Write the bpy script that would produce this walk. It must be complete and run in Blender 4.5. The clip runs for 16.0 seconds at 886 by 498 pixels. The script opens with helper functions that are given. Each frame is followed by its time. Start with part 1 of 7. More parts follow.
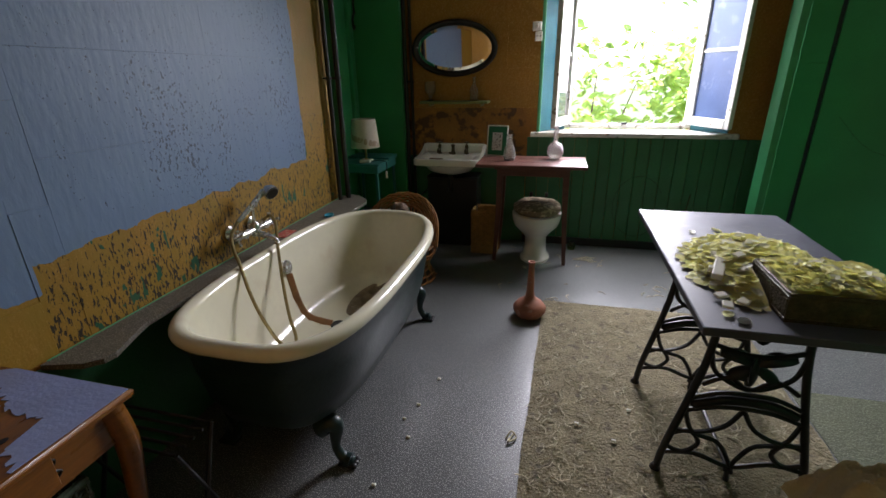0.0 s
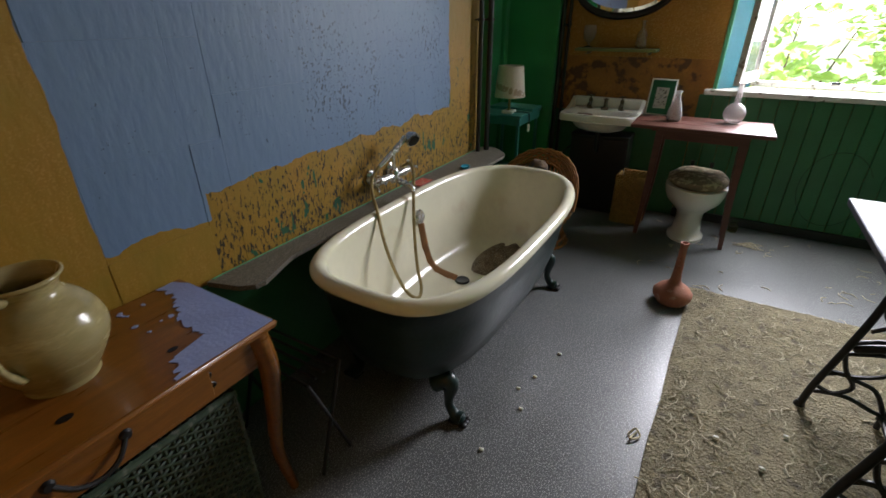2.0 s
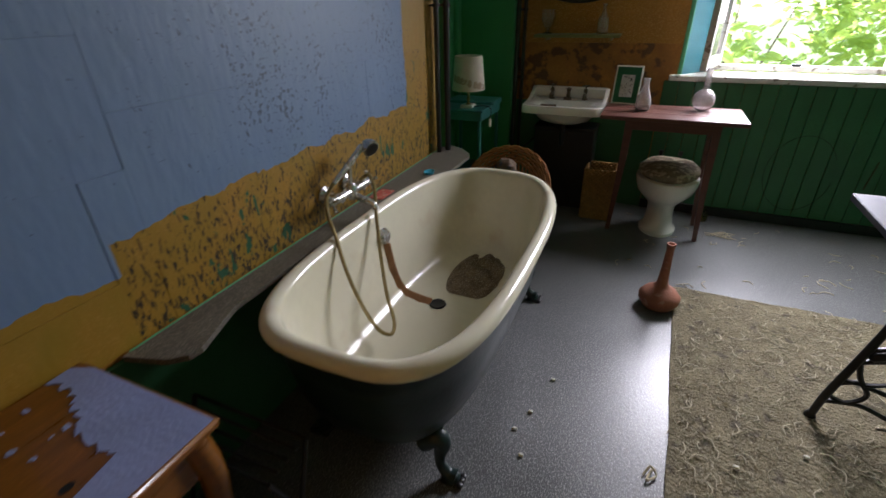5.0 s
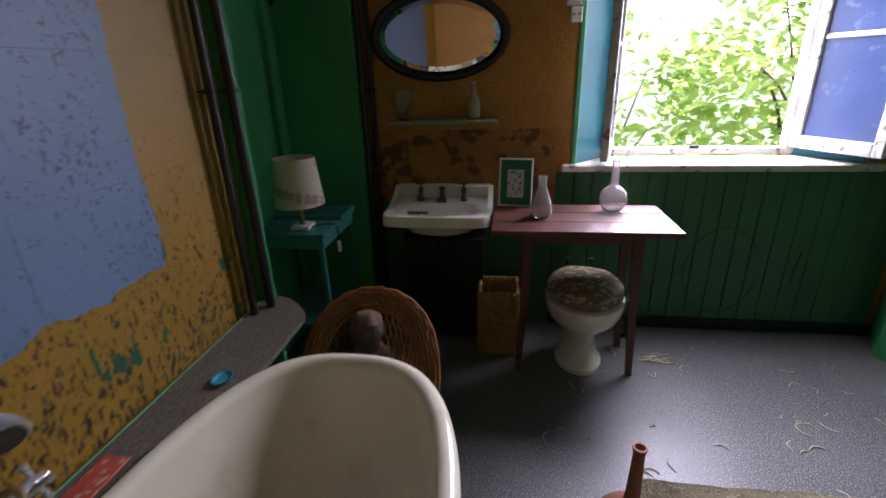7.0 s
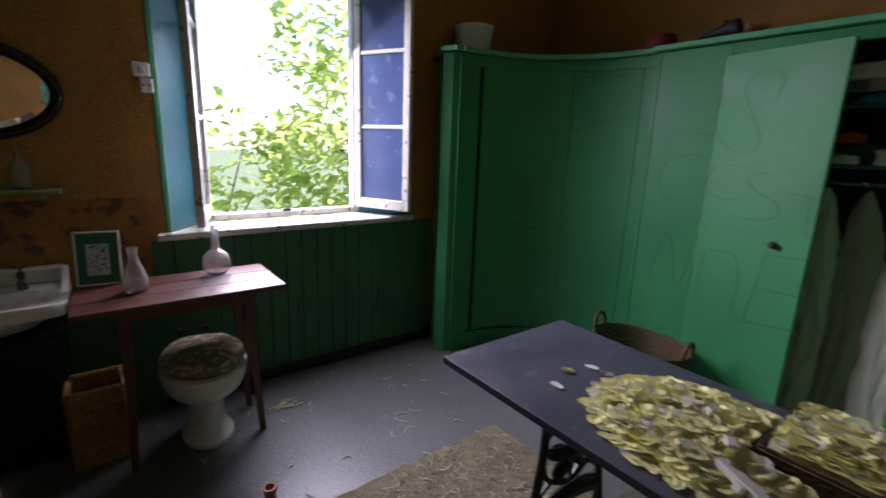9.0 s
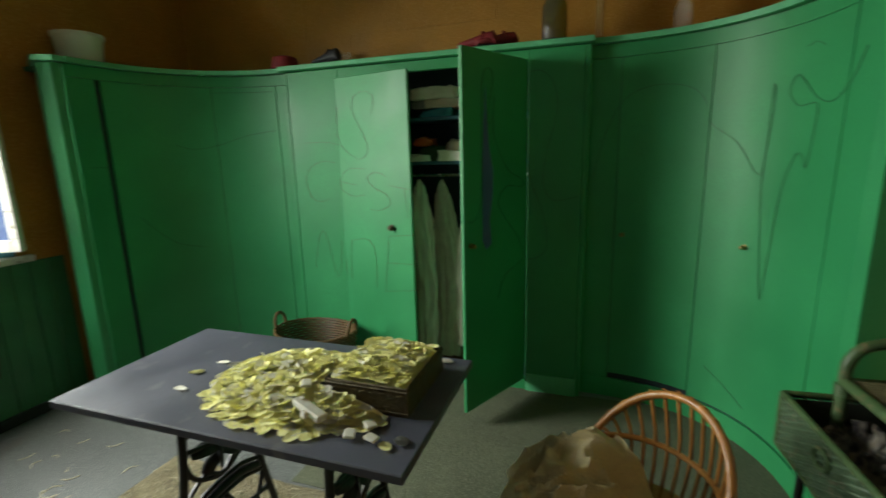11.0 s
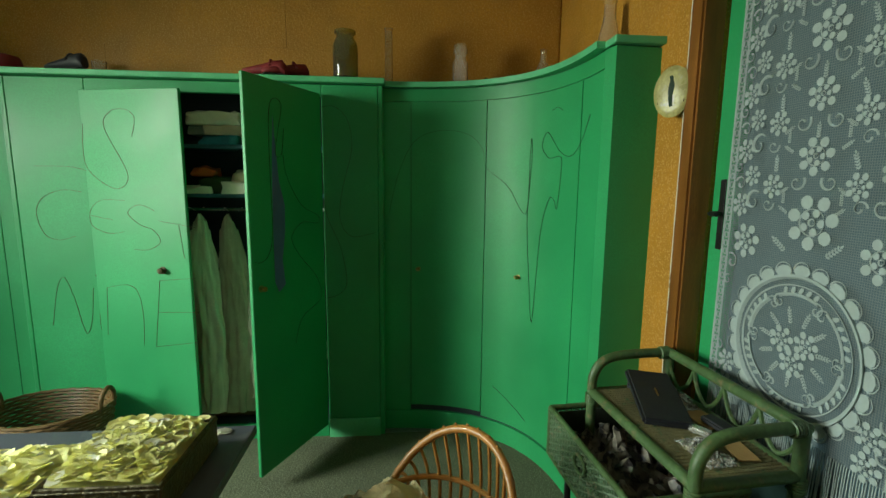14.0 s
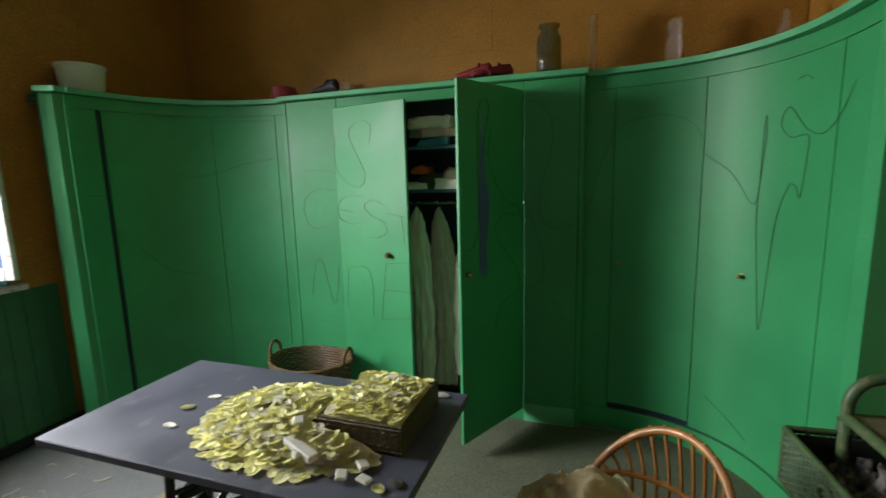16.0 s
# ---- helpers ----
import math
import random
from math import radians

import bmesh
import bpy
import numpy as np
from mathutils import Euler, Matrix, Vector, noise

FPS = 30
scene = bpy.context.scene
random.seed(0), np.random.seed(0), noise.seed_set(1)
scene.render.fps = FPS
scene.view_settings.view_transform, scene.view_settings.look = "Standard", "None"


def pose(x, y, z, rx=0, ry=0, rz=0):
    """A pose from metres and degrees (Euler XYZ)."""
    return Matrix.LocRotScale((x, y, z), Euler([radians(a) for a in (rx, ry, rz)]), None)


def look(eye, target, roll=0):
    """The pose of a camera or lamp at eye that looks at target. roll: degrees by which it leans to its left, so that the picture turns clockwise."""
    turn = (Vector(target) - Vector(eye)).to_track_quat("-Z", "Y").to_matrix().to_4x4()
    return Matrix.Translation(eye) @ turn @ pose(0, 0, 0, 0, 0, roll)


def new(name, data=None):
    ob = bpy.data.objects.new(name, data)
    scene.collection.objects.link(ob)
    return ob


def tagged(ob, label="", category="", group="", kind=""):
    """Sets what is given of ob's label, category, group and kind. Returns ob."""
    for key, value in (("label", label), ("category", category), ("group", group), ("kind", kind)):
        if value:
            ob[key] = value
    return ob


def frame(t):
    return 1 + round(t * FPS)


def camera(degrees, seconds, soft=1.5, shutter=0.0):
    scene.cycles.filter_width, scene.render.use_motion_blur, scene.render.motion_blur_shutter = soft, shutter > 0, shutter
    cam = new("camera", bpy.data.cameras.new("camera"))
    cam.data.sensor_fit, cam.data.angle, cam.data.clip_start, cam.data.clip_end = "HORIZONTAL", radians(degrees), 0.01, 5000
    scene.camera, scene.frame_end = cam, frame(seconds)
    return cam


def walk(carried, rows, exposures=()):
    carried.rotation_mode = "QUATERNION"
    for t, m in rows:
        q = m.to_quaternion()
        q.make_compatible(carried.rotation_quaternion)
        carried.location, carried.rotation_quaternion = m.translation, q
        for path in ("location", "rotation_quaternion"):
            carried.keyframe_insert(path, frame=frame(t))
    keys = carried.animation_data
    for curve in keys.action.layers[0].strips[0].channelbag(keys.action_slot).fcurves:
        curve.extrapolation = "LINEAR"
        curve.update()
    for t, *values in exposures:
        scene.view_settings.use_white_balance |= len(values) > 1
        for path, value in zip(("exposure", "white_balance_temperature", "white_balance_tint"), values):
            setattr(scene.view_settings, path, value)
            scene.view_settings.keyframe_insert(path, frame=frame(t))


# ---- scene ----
cam = camera(88.4, 16.0, 1.5, 0.5)
PATH = [
    (0, (-0.039, 1.563, 1.39), (-0.496, 3.374, 0.675), -1.0),
    (0.5, (-0.04, 1.646, 1.386), (-0.604, 3.408, 0.626), -2.4),
    (1, (-0.112, 1.679, 1.398), (-0.881, 3.356, 0.626), -2.1),
    (1.5, (-0.138, 1.681, 1.39), (-0.988, 3.273, 0.528), -1.2),
    (2, (-0.133, 1.656, 1.385), (-1.046, 3.19, 0.483), -0.4),
    (2.5, (-0.128, 1.64, 1.374), (-1.077, 3.121, 0.422), -0.6),
    (3, (-0.111, 1.647, 1.376), (-1.045, 3.151, 0.445), -0.4),
    (3.2, (-0.104, 1.655, 1.381), (-1.019, 3.174, 0.455), -0.7),
    (5.3, (-0.415, 2.024, 1.39), (-1.026, 3.678, 0.445), -1.4),
    (5.5, (-0.441, 2.151, 1.403), (-0.938, 3.872, 0.515), -0.6),
    (6, (-0.436, 2.461, 1.422), (-0.81, 4.31, 0.758), 0.3),
    (6.5, (-0.488, 2.739, 1.401), (-0.813, 4.579, 0.688), -0.8),
    (7, (-0.549, 2.963, 1.414), (-0.816, 4.809, 0.691), -1.8),
    (7.5, (-0.496, 3.084, 1.426), (-0.444, 4.96, 0.736), -0.2),
    (8, (-0.435, 3.061, 1.443), (0.064, 4.902, 0.841), 1.9),
    (8.2, (-0.467, 3.019, 1.435), (0.226, 4.813, 0.884), 2.5),
    (10.3, (-0.456, 2.432, 1.439), (1.174, 3.513, 1.021), -0.7),
    (10.5, (-0.444, 2.401, 1.441), (1.267, 3.351, 1.032), -0.7),
    (11, (-0.42, 2.349, 1.445), (1.434, 2.981, 1.038), -1.5),
    (11.5, (-0.404, 2.296, 1.444), (1.519, 2.622, 1.001), -1.4),
    (12, (-0.392, 2.256, 1.437), (1.558, 2.355, 1.006), -0.4),
    (12.5, (-0.38, 2.243, 1.441), (1.577, 2.232, 1.027), 0.1),
    (13, (-0.344, 2.269, 1.45), (1.617, 2.273, 1.056), -0.1),
    (13.5, (-0.323, 2.287, 1.462), (1.643, 2.201, 1.108), 0.4),
    (14, (-0.338, 2.292, 1.473), (1.635, 2.121, 1.188), 0.6),
    (14.5, (-0.36, 2.317, 1.49), (1.625, 2.303, 1.245), -0.4),
    (15, (-0.377, 2.33, 1.489), (1.587, 2.585, 1.209), -0.1),
    (15.5, (-0.392, 2.332, 1.486), (1.535, 2.773, 1.185), -0.5),
    (16, (-0.406, 2.343, 1.474), (1.467, 2.972, 1.164), -1.5),
]
EXPOSURES = [(0, 2.65, 6200, 21), (1.5, 2.8, 6200, 18), (3.2, 2.9, 6200, 17), (5.3, 2.6, 6100, 24), (6.0, 2.5, 6000, 30), (7.0, 2.45, 5900, 34), (8.2, 2.1, 5900, 36),
             (10.3, 1.6, 6400, 16), (10.6, 2.15, 6600, 8), (11.0, 2.8, 6800, 0), (11.6, 3.15, 7000, -14), (13.5, 3.25, 7000, -14), (15.0, 3.2, 6700, -6), (16, 3.05, 6400, 12)]
walk(cam, [(t, look(eye, target, roll)) for t, eye, target, roll in PATH], EXPOSURES)

# ---- light ----
world = bpy.data.worlds.new("sky")
scene.world = world
world.use_nodes = True
_n, _l = world.node_tree.nodes, world.node_tree.links
_sky = _n.new("ShaderNodeTexSky")
_sky.sky_type, _sky.sun_disc = "NISHITA", False
_sky.sun_elevation, _sky.sun_rotation = radians(49), radians(100)
_l.new(_sky.outputs["Color"], _n["Background"].inputs["Color"])
_n["Background"].inputs["Strength"].default_value = 0.15
_sun = new("sun", bpy.data.lights.new("sun", "SUN"))
_sun.data.energy, _sun.data.angle, _sun.data.color = 5.0, radians(0.6), (1.0, 0.96, 0.88)
_sun.matrix_world = look((6, -1.0, 7), (0, 0, 0))
_day = new("window_daylight", bpy.data.lights.new("window_daylight", "AREA"))
_day.data.shape, _day.data.size, _day.data.size_y = "RECTANGLE", 0.88, 1.35
_day.data.spread = radians(132)
_day.data.energy, _day.data.color = 14, (0.98, 0.97, 0.95)
_day.matrix_world = look((0.49, 5.80, 1.75), (0.62, 4.0, 0.35))

# ---- tools ----
ORIGIN = {}


def thing(name, label, category, loc=(0, 0, 0), group="", kind=""):
    ob = new(name)
    ob.location = loc
    ORIGIN[ob.name] = Vector(loc)
    return tagged(ob, label, category, group, kind)


def part(name, bm, material, parent, label=""):
    me = bpy.data.meshes.new(name)
    org = ORIGIN[parent.name]
    bmesh.ops.transform(bm, matrix=Matrix.Translation(-org), verts=bm.verts)
    bm.normal_update()
    bm.to_mesh(me)
    bm.free()
    me.materials.append(material)
    ob = new(name, me)
    ob.parent = parent
    ORIGIN[ob.name] = org
    if label:
        ob["label"] = label
    return ob


def solid(name, bm, material, label, category, loc=(0, 0, 0), group="", kind=""):
    """One mesh that is a whole thing."""
    me = bpy.data.meshes.new(name)
    bmesh.ops.transform(bm, matrix=Matrix.Translation(-Vector(loc)), verts=bm.verts)
    bm.normal_update()
    bm.to_mesh(me)
    bm.free()
    me.materials.append(material)
    ob = new(name, me)
    ob.location = loc
    ORIGIN[ob.name] = Vector(loc)
    return tagged(ob, label, category, group, kind)


def smooth(ob, angle=40):
    me = ob.data
    me.polygons.foreach_set("use_smooth", [True] * len(me.polygons))
    me.set_sharp_from_angle(angle=radians(angle))
    return ob


def box(x0, y0, z0, x1, y1, z1, bevel=0.004, bm=None, seg=1):
    own = bmesh.new()
    bmesh.ops.create_cube(own, size=1)
    for v in own.verts:
        v.co = Vector(((x0 + x1) / 2 + v.co.x * (x1 - x0), (y0 + y1) / 2 + v.co.y * (y1 - y0), (z0 + z1) / 2 + v.co.z * (z1 - z0)))
    if bevel:
        bmesh.ops.bevel(own, geom=own.edges[:], offset=bevel, segments=seg, affect="EDGES", clamp_overlap=True)
    return merge(bm, own)


def merge(bm, own, m=None):
    if m is not None:
        bmesh.ops.transform(own, matrix=m, verts=own.verts)
    if bm is None:
        return own
    me = bpy.data.meshes.new("tmp")
    own.to_mesh(me)
    own.free()
    bm.from_mesh(me)
    bpy.data.meshes.remove(me)
    return bm


def prism(plan, z0, z1, bm=None, bevel=0.0):
    own = bmesh.new()
    f = own.faces.new([own.verts.new((x, y, z0)) for x, y in plan])
    r = bmesh.ops.extrude_face_region(own, geom=[f])
    for v in r["geom"]:
        if isinstance(v, bmesh.types.BMVert):
            v.co.z = z1
    bmesh.ops.recalc_face_normals(own, faces=own.faces)
    if bevel:
        bmesh.ops.bevel(own, geom=own.edges[:], offset=bevel, segments=1, affect="EDGES")
    return merge(bm, own)


def lathe(profile, at=(0, 0, 0), seg=32, bm=None, sx=1.0, sy=1.0, m=None):
    own = bmesh.new()
    rings = []
    for r, z in profile:
        if r < 1e-5:
            rings.append([own.verts.new((0, 0, z))])
        else:
            rings.append([own.verts.new((sx * r * math.cos(a), sy * r * math.sin(a), z)) for a in (2 * math.pi * k / seg for k in range(seg))])
    for a, b in zip(rings, rings[1:]):
        for k in range(seg):
            q = [a[k % len(a)], a[(k + 1) % len(a)], b[(k + 1) % len(b)], b[k % len(b)]]
            q = list(dict.fromkeys(q))
            if len(q) > 2:
                own.faces.new(q)
    if m is not None:
        bmesh.ops.transform(own, matrix=m, verts=own.verts)
    bmesh.ops.transform(own, matrix=Matrix.Translation(at), verts=own.verts)
    bmesh.ops.recalc_face_normals(own, faces=own.faces)
    return merge(bm, own)


def spline(points, n=8, closed=False):
    """A smooth run of points through those given."""
    p = [Vector(q) for q in points]
    out = []
    last = len(p) if closed else len(p) - 1
    for i in range(last):
        a, b, c, d = (p[(i + k) % len(p)] if closed else p[min(max(i + k, 0), len(p) - 1)] for k in (-1, 0, 1, 2))
        for k in range(n):
            t = k / n
            out.append(0.5 * ((2 * b) + (c - a) * t + (2 * a - 5 * b + 4 * c - d) * t * t + (3 * b - a - 3 * c + d) * t ** 3))
    if not closed:
        out.append(p[-1])
    return out


def tube(points, r, seg=8, bm=None, closed=False, flat=1.0):
    """A round bar along points; r is a number or one a point."""
    own = bmesh.new()
    p = [Vector(q) for q in points]
    n = len(p)
    rs = r if isinstance(r, (list, tuple)) else [r] * n
    rings, side = [], None
    for i in range(n):
        if closed:
            way = p[(i + 1) % n] - p[i - 1]
        else:
            way = p[min(i + 1, n - 1)] - p[max(i - 1, 0)]
        way = way.normalized() if way.length > 1e-9 else Vector((0, 0, 1))
        if side is None:
            side = way.orthogonal().normalized()
        side = (side - way * side.dot(way)).normalized()
        up = way.cross(side)
        rings.append([own.verts.new(p[i] + rs[i] * (side * math.cos(a) + flat * up * math.sin(a))) for a in (2 * math.pi * k / seg for k in range(seg))])
    pairs = list(zip(rings, rings[1:])) + ([(rings[-1], rings[0])] if closed else [])
    for a, b in pairs:
        for k in range(seg):
            own.faces.new([a[k], a[(k + 1) % seg], b[(k + 1) % seg], b[k]])
    if not closed:
        own.faces.new(list(reversed(rings[0])))
        own.faces.new(rings[-1])
    bmesh.ops.recalc_face_normals(own, faces=own.faces)
    return merge(bm, own)


def shell(bm, thick):
    bmesh.ops.solidify(bm, geom=bm.faces[:], thickness=thick)
    return bm


def sheet(f, nu, nv, bm=None):
    """A grid of f(u, v), u and v from 0 to 1."""
    own = bmesh.new()
    g = [[own.verts.new(f(i / nu, j / nv)) for j in range(nv + 1)] for i in range(nu + 1)]
    for i in range(nu):
        for j in range(nv):
            own.faces.new([g[i][j], g[i + 1][j], g[i + 1][j + 1], g[i][j + 1]])
    return merge(bm, own)


# ---- materials ----
def paint(name, colour, rough=0.6, metal=0.0, vary=0.25, scale=6.0, fine=90.0, bump=0.12, second=None, amount=0.5, speck=None, sharp=0.08, stretch=(1, 1, 1), trans=0.0, coat=0.0, sheen=0.0):
    """A surface with large patches and fine grain; second: a colour of stains that shows where a noise passes amount; speck: a colour of fine flecks."""
    m = bpy.data.materials.new(name)
    m.use_nodes = True
    n, l = m.node_tree.nodes, m.node_tree.links
    p = n["Principled BSDF"]
    geo = n.new("ShaderNodeTexCoord")
    mp = n.new("ShaderNodeMapping")
    mp.inputs["Scale"].default_value = stretch
    l.new(geo.outputs["Object"], mp.inputs["Vector"])

    def nz(s, detail=4.0):
        t = n.new("ShaderNodeTexNoise")
        t.inputs["Scale"].default_value, t.inputs["Detail"].default_value = s, detail
        l.new(mp.outputs["Vector"], t.inputs["Vector"])
        return t.outputs["Fac"]

    def ramp(src, a, b):
        r = n.new("ShaderNodeMapRange")
        r.inputs["From Min"].default_value, r.inputs["From Max"].default_value = a, b
        l.new(src, r.inputs["Value"])
        return r.outputs["Result"]

    def mix(fac, a, b):
        x = n.new("ShaderNodeMix")
        x.data_type = "RGBA"
        l.new(fac, x.inputs["Factor"])
        for k, c in ((6, a), (7, b)):
            if isinstance(c, tuple):
                x.inputs[k].default_value = (*c, 1)
            else:
                l.new(c, x.inputs[k])
        return x.outputs[2]

    big, small = nz(scale), nz(fine, 2.0)
    dark = tuple(c * (1 - vary) for c in colour)
    light = tuple(min(1, c * (1 + vary * 0.8)) for c in colour)
    col = mix(ramp(big, 0.3, 0.7), dark, light)
    col = mix(ramp(small, 0.35, 0.75), col, tuple(c * (1 - vary * 0.6) for c in colour))
    if speck:
        col = mix(ramp(nz(fine * 2.2, 1.0), 0.56, 0.62), col, speck)
    if second:
        col = mix(ramp(nz(scale * 1.7, 6.0), amount, amount + sharp), col, second)
    l.new(col, p.inputs["Base Color"])
    rr = ramp(big, 0.2, 0.8)
    q = n.new("ShaderNodeMapRange")
    q.inputs["To Min"].default_value, q.inputs["To Max"].default_value = max(0.02, rough - 0.1), min(1, rough + 0.12)
    l.new(rr, q.inputs["Value"])
    l.new(q.outputs["Result"], p.inputs["Roughness"])
    p.inputs["Metallic"].default_value = metal
    p.inputs["Coat Weight"].default_value = coat
    p.inputs["Sheen Weight"].default_value = sheen
    p.inputs["Transmission Weight"].default_value = trans
    if bump:
        b = n.new("ShaderNodeBump")
        b.inputs["Strength"].default_value, b.inputs["Distance"].default_value = bump, 0.01
        l.new(small, b.inputs["Height"])
        l.new(b.outputs["Normal"], p.inputs["Normal"])
    return m


def glass(name, colour=(1, 1, 1), rough=0.02, dusty=0.0):
    m = bpy.data.materials.new(name)
    m.use_nodes = True
    n, l = m.node_tree.nodes, m.node_tree.links
    p = n["Principled BSDF"]
    p.inputs["Base Color"].default_value = (*colour, 1)
    p.inputs["Roughness"].default_value, p.inputs["IOR"].default_value, p.inputs["Transmission Weight"].default_value = rough, 1.45, 1.0
    if dusty:
        d = n.new("ShaderNodeBsdfDiffuse")
        d.inputs["Color"].default_value = (0.75, 0.72, 0.68, 1)
        x = n.new("ShaderNodeMixShader")
        t = n.new("ShaderNodeTexNoise")
        t.inputs["Scale"].default_value = 25
        r = n.new("ShaderNodeMapRange")
        r.inputs["To Min"].default_value, r.inputs["To Max"].default_value = dusty * 0.5, dusty * 1.5
        l.new(t.outputs["Fac"], r.inputs["Value"])
        l.new(r.outputs["Result"], x.inputs["Fac"])
        l.new(p.outputs["BSDF"], x.inputs[1])
        l.new(d.outputs["BSDF"], x.inputs[2])
        l.new(x.outputs["Shader"], n["Material Output"].inputs["Surface"])
    return m


GREEN = paint("green_paint", (0.034, 0.29, 0.10), 0.48, vary=0.22, scale=2.2, fine=160, bump=0.06)
GREEN_DULL = paint("dull_green_paint", (0.035, 0.16, 0.065), 0.5, vary=0.25, scale=4, fine=120, bump=0.08)
GREEN_PALE = paint("pale_green_edge", (0.10, 0.42, 0.20), 0.5, vary=0.2, scale=8)
TEAL = paint("teal_paint", (0.03, 0.19, 0.17), 0.5, vary=0.25, scale=5)
TEAL_DEEP = paint("deep_teal_paint", (0.015, 0.16, 0.20), 0.5, vary=0.25, scale=4)
CORK = paint("ochre_cork", (0.38, 0.175, 0.014), 0.6, vary=0.22, scale=5, fine=70, bump=0.25, speck=(0.46, 0.24, 0.06))
CORK_STAIN = paint("stained_cork", (0.36, 0.15, 0.02), 0.6, vary=0.35, scale=7, fine=70, bump=0.25, second=(0.11, 0.045, 0.012), amount=0.53)
PLASTER = paint("white_plaster", (0.78, 0.77, 0.73), 0.8, vary=0.12, scale=3)
LINO = paint("speckled_lino", (0.095, 0.100, 0.100), 0.36, vary=0.35, scale=1.6, fine=88, bump=0.10, speck=(0.30, 0.31, 0.295), second=(0.13, 0.085, 0.055), amount=0.66, sharp=0.2)
RUG = paint("worn_jute", (0.33, 0.285, 0.175), 0.97, vary=0.42, scale=11, fine=95, bump=1.0, speck=(0.44, 0.39, 0.26), second=(0.19, 0.165, 0.12), amount=0.57, sharp=0.12)
ENAMEL = paint("cream_enamel", (0.72, 0.69, 0.53), 0.14, vary=0.07, scale=3, fine=30, bump=0.01, second=(0.55, 0.42, 0.27), amount=0.62, sharp=0.3)
PORCELAIN = paint("white_porcelain", (0.76, 0.74, 0.66), 0.15, vary=0.06, scale=6, bump=0.0)
IRON_GREEN = paint("dark_green_iron", (0.012, 0.030, 0.028), 0.35, vary=0.4, scale=4, fine=60, bump=0.06)
IRON = paint("black_iron", (0.008, 0.008, 0.009), 0.45, vary=0.4, scale=20, bump=0.1)
BLACK = paint("black_wood", (0.010, 0.011, 0.011), 0.35, vary=0.4, scale=10)
CHROME = paint("worn_chrome", (0.66, 0.66, 0.64), 0.22, metal=0.75, vary=0.2, scale=30, bump=0.03)
BRASS = paint("tarnished_brass", (0.34, 0.26, 0.10), 0.35, metal=0.9, vary=0.35, scale=40)
WOOD_RED = paint("red_brown_wood", (0.115, 0.038, 0.024), 0.42, vary=0.4, scale=5, fine=60, stretch=(1, 9, 9), bump=0.1)
WOOD_ORANGE = paint("varnished_pine", (0.21, 0.078, 0.009), 0.32, vary=0.35, scale=5, fine=50, stretch=(9, 1, 9), bump=0.06, coat=0.3)
WOOD_POST = paint("varnished_casing", (0.20, 0.075, 0.013), 0.4, vary=0.45, scale=4, stretch=(6, 6, 0.7), bump=0.06)
SLATE = paint("grey_tabletop", (0.062, 0.067, 0.090), 0.48, vary=0.18, scale=6, fine=140, bump=0.04, second=(0.16, 0.16, 0.17), amount=0.6, sharp=0.2)
LEAD = paint("grey_zinc", (0.115, 0.105, 0.08), 0.6, vary=0.3, scale=9, fine=110, bump=0.15, speck=(0.24, 0.22, 0.17))
WICKER = paint("honey_wicker", (0.33, 0.14, 0.035), 0.5, vary=0.4, scale=30, bump=0.1)
WICKER_BROWN = paint("brown_wicker", (0.115, 0.065, 0.020), 0.55, vary=0.4, scale=30)
WICKER_GREEN = paint("green_wicker", (0.095, 0.155, 0.085), 0.55, vary=0.45, scale=25, second=(0.17, 0.16, 0.10), amount=0.55, sharp=0.15)
RATTAN_GREEN = paint("green_rattan", (0.062, 0.112, 0.040), 0.5, vary=0.4, scale=20, second=(0.15, 0.125, 0.06), amount=0.57, sharp=0.15)
TERRACOTTA = paint("terracotta", (0.34, 0.135, 0.08), 0.75, vary=0.25, scale=12, fine=80, second=(0.42, 0.25, 0.19), amount=0.6)
STONEWARE = paint("glazed_stoneware", (0.33, 0.27, 0.12), 0.22, vary=0.3, scale=9, fine=60, stretch=(1, 1, 4), bump=0.05)
BLANKET = paint("cream_knit", (0.86, 0.75, 0.46), 0.95, vary=0.15, scale=8, fine=150, bump=0.5, sheen=0.3)
LINEN = paint("off_white_linen", (0.74, 0.68, 0.58), 0.9, vary=0.15, scale=9, fine=120, bump=0.15)
WHITE_PAINT = paint("flaking_white_paint", (0.62, 0.61, 0.55), 0.6, vary=0.2, scale=12, second=(0.22, 0.19, 0.14), amount=0.62, sharp=0.05, bump=0.2)
BLUE_BOARD = paint("blue_painted_board", (0.16, 0.24, 0.50), 0.5, vary=0.15, scale=5)
LACE = paint("white_lace", (0.31, 0.365, 0.365), 0.9, vary=0.1, scale=20)
EARTH = paint("grassy_earth", (0.10, 0.14, 0.05), 0.95, vary=0.4, scale=2)
INK = paint("dark_groove", (0.012, 0.03, 0.016), 0.7, vary=0.2, scale=20)
RUST_INK = paint("brown_groove", (0.07, 0.05, 0.02), 0.7, vary=0.3, scale=20)
RED = paint("dark_red_cloth", (0.20, 0.012, 0.018), 0.7, vary=0.3, scale=25)
NAVY = paint("black_cloth", (0.012, 0.013, 0.018), 0.6, vary=0.3, scale=25)
# Near-black colour keeps the wardrobe inside and the cupboards' door gaps dark.
DARK_INSIDE = paint("blue_black_inside", (0.012, 0.022, 0.032), 0.6, vary=0.3, scale=5)
SHELF_BLUE = paint("blue_shelf_paint", (0.03, 0.11, 0.16), 0.5, vary=0.3, scale=6)
GLASS = glass("clear_glass")
GLASS_DUSTY = glass("dusty_glass", (1, 1, 1), 0.04, 0.06)
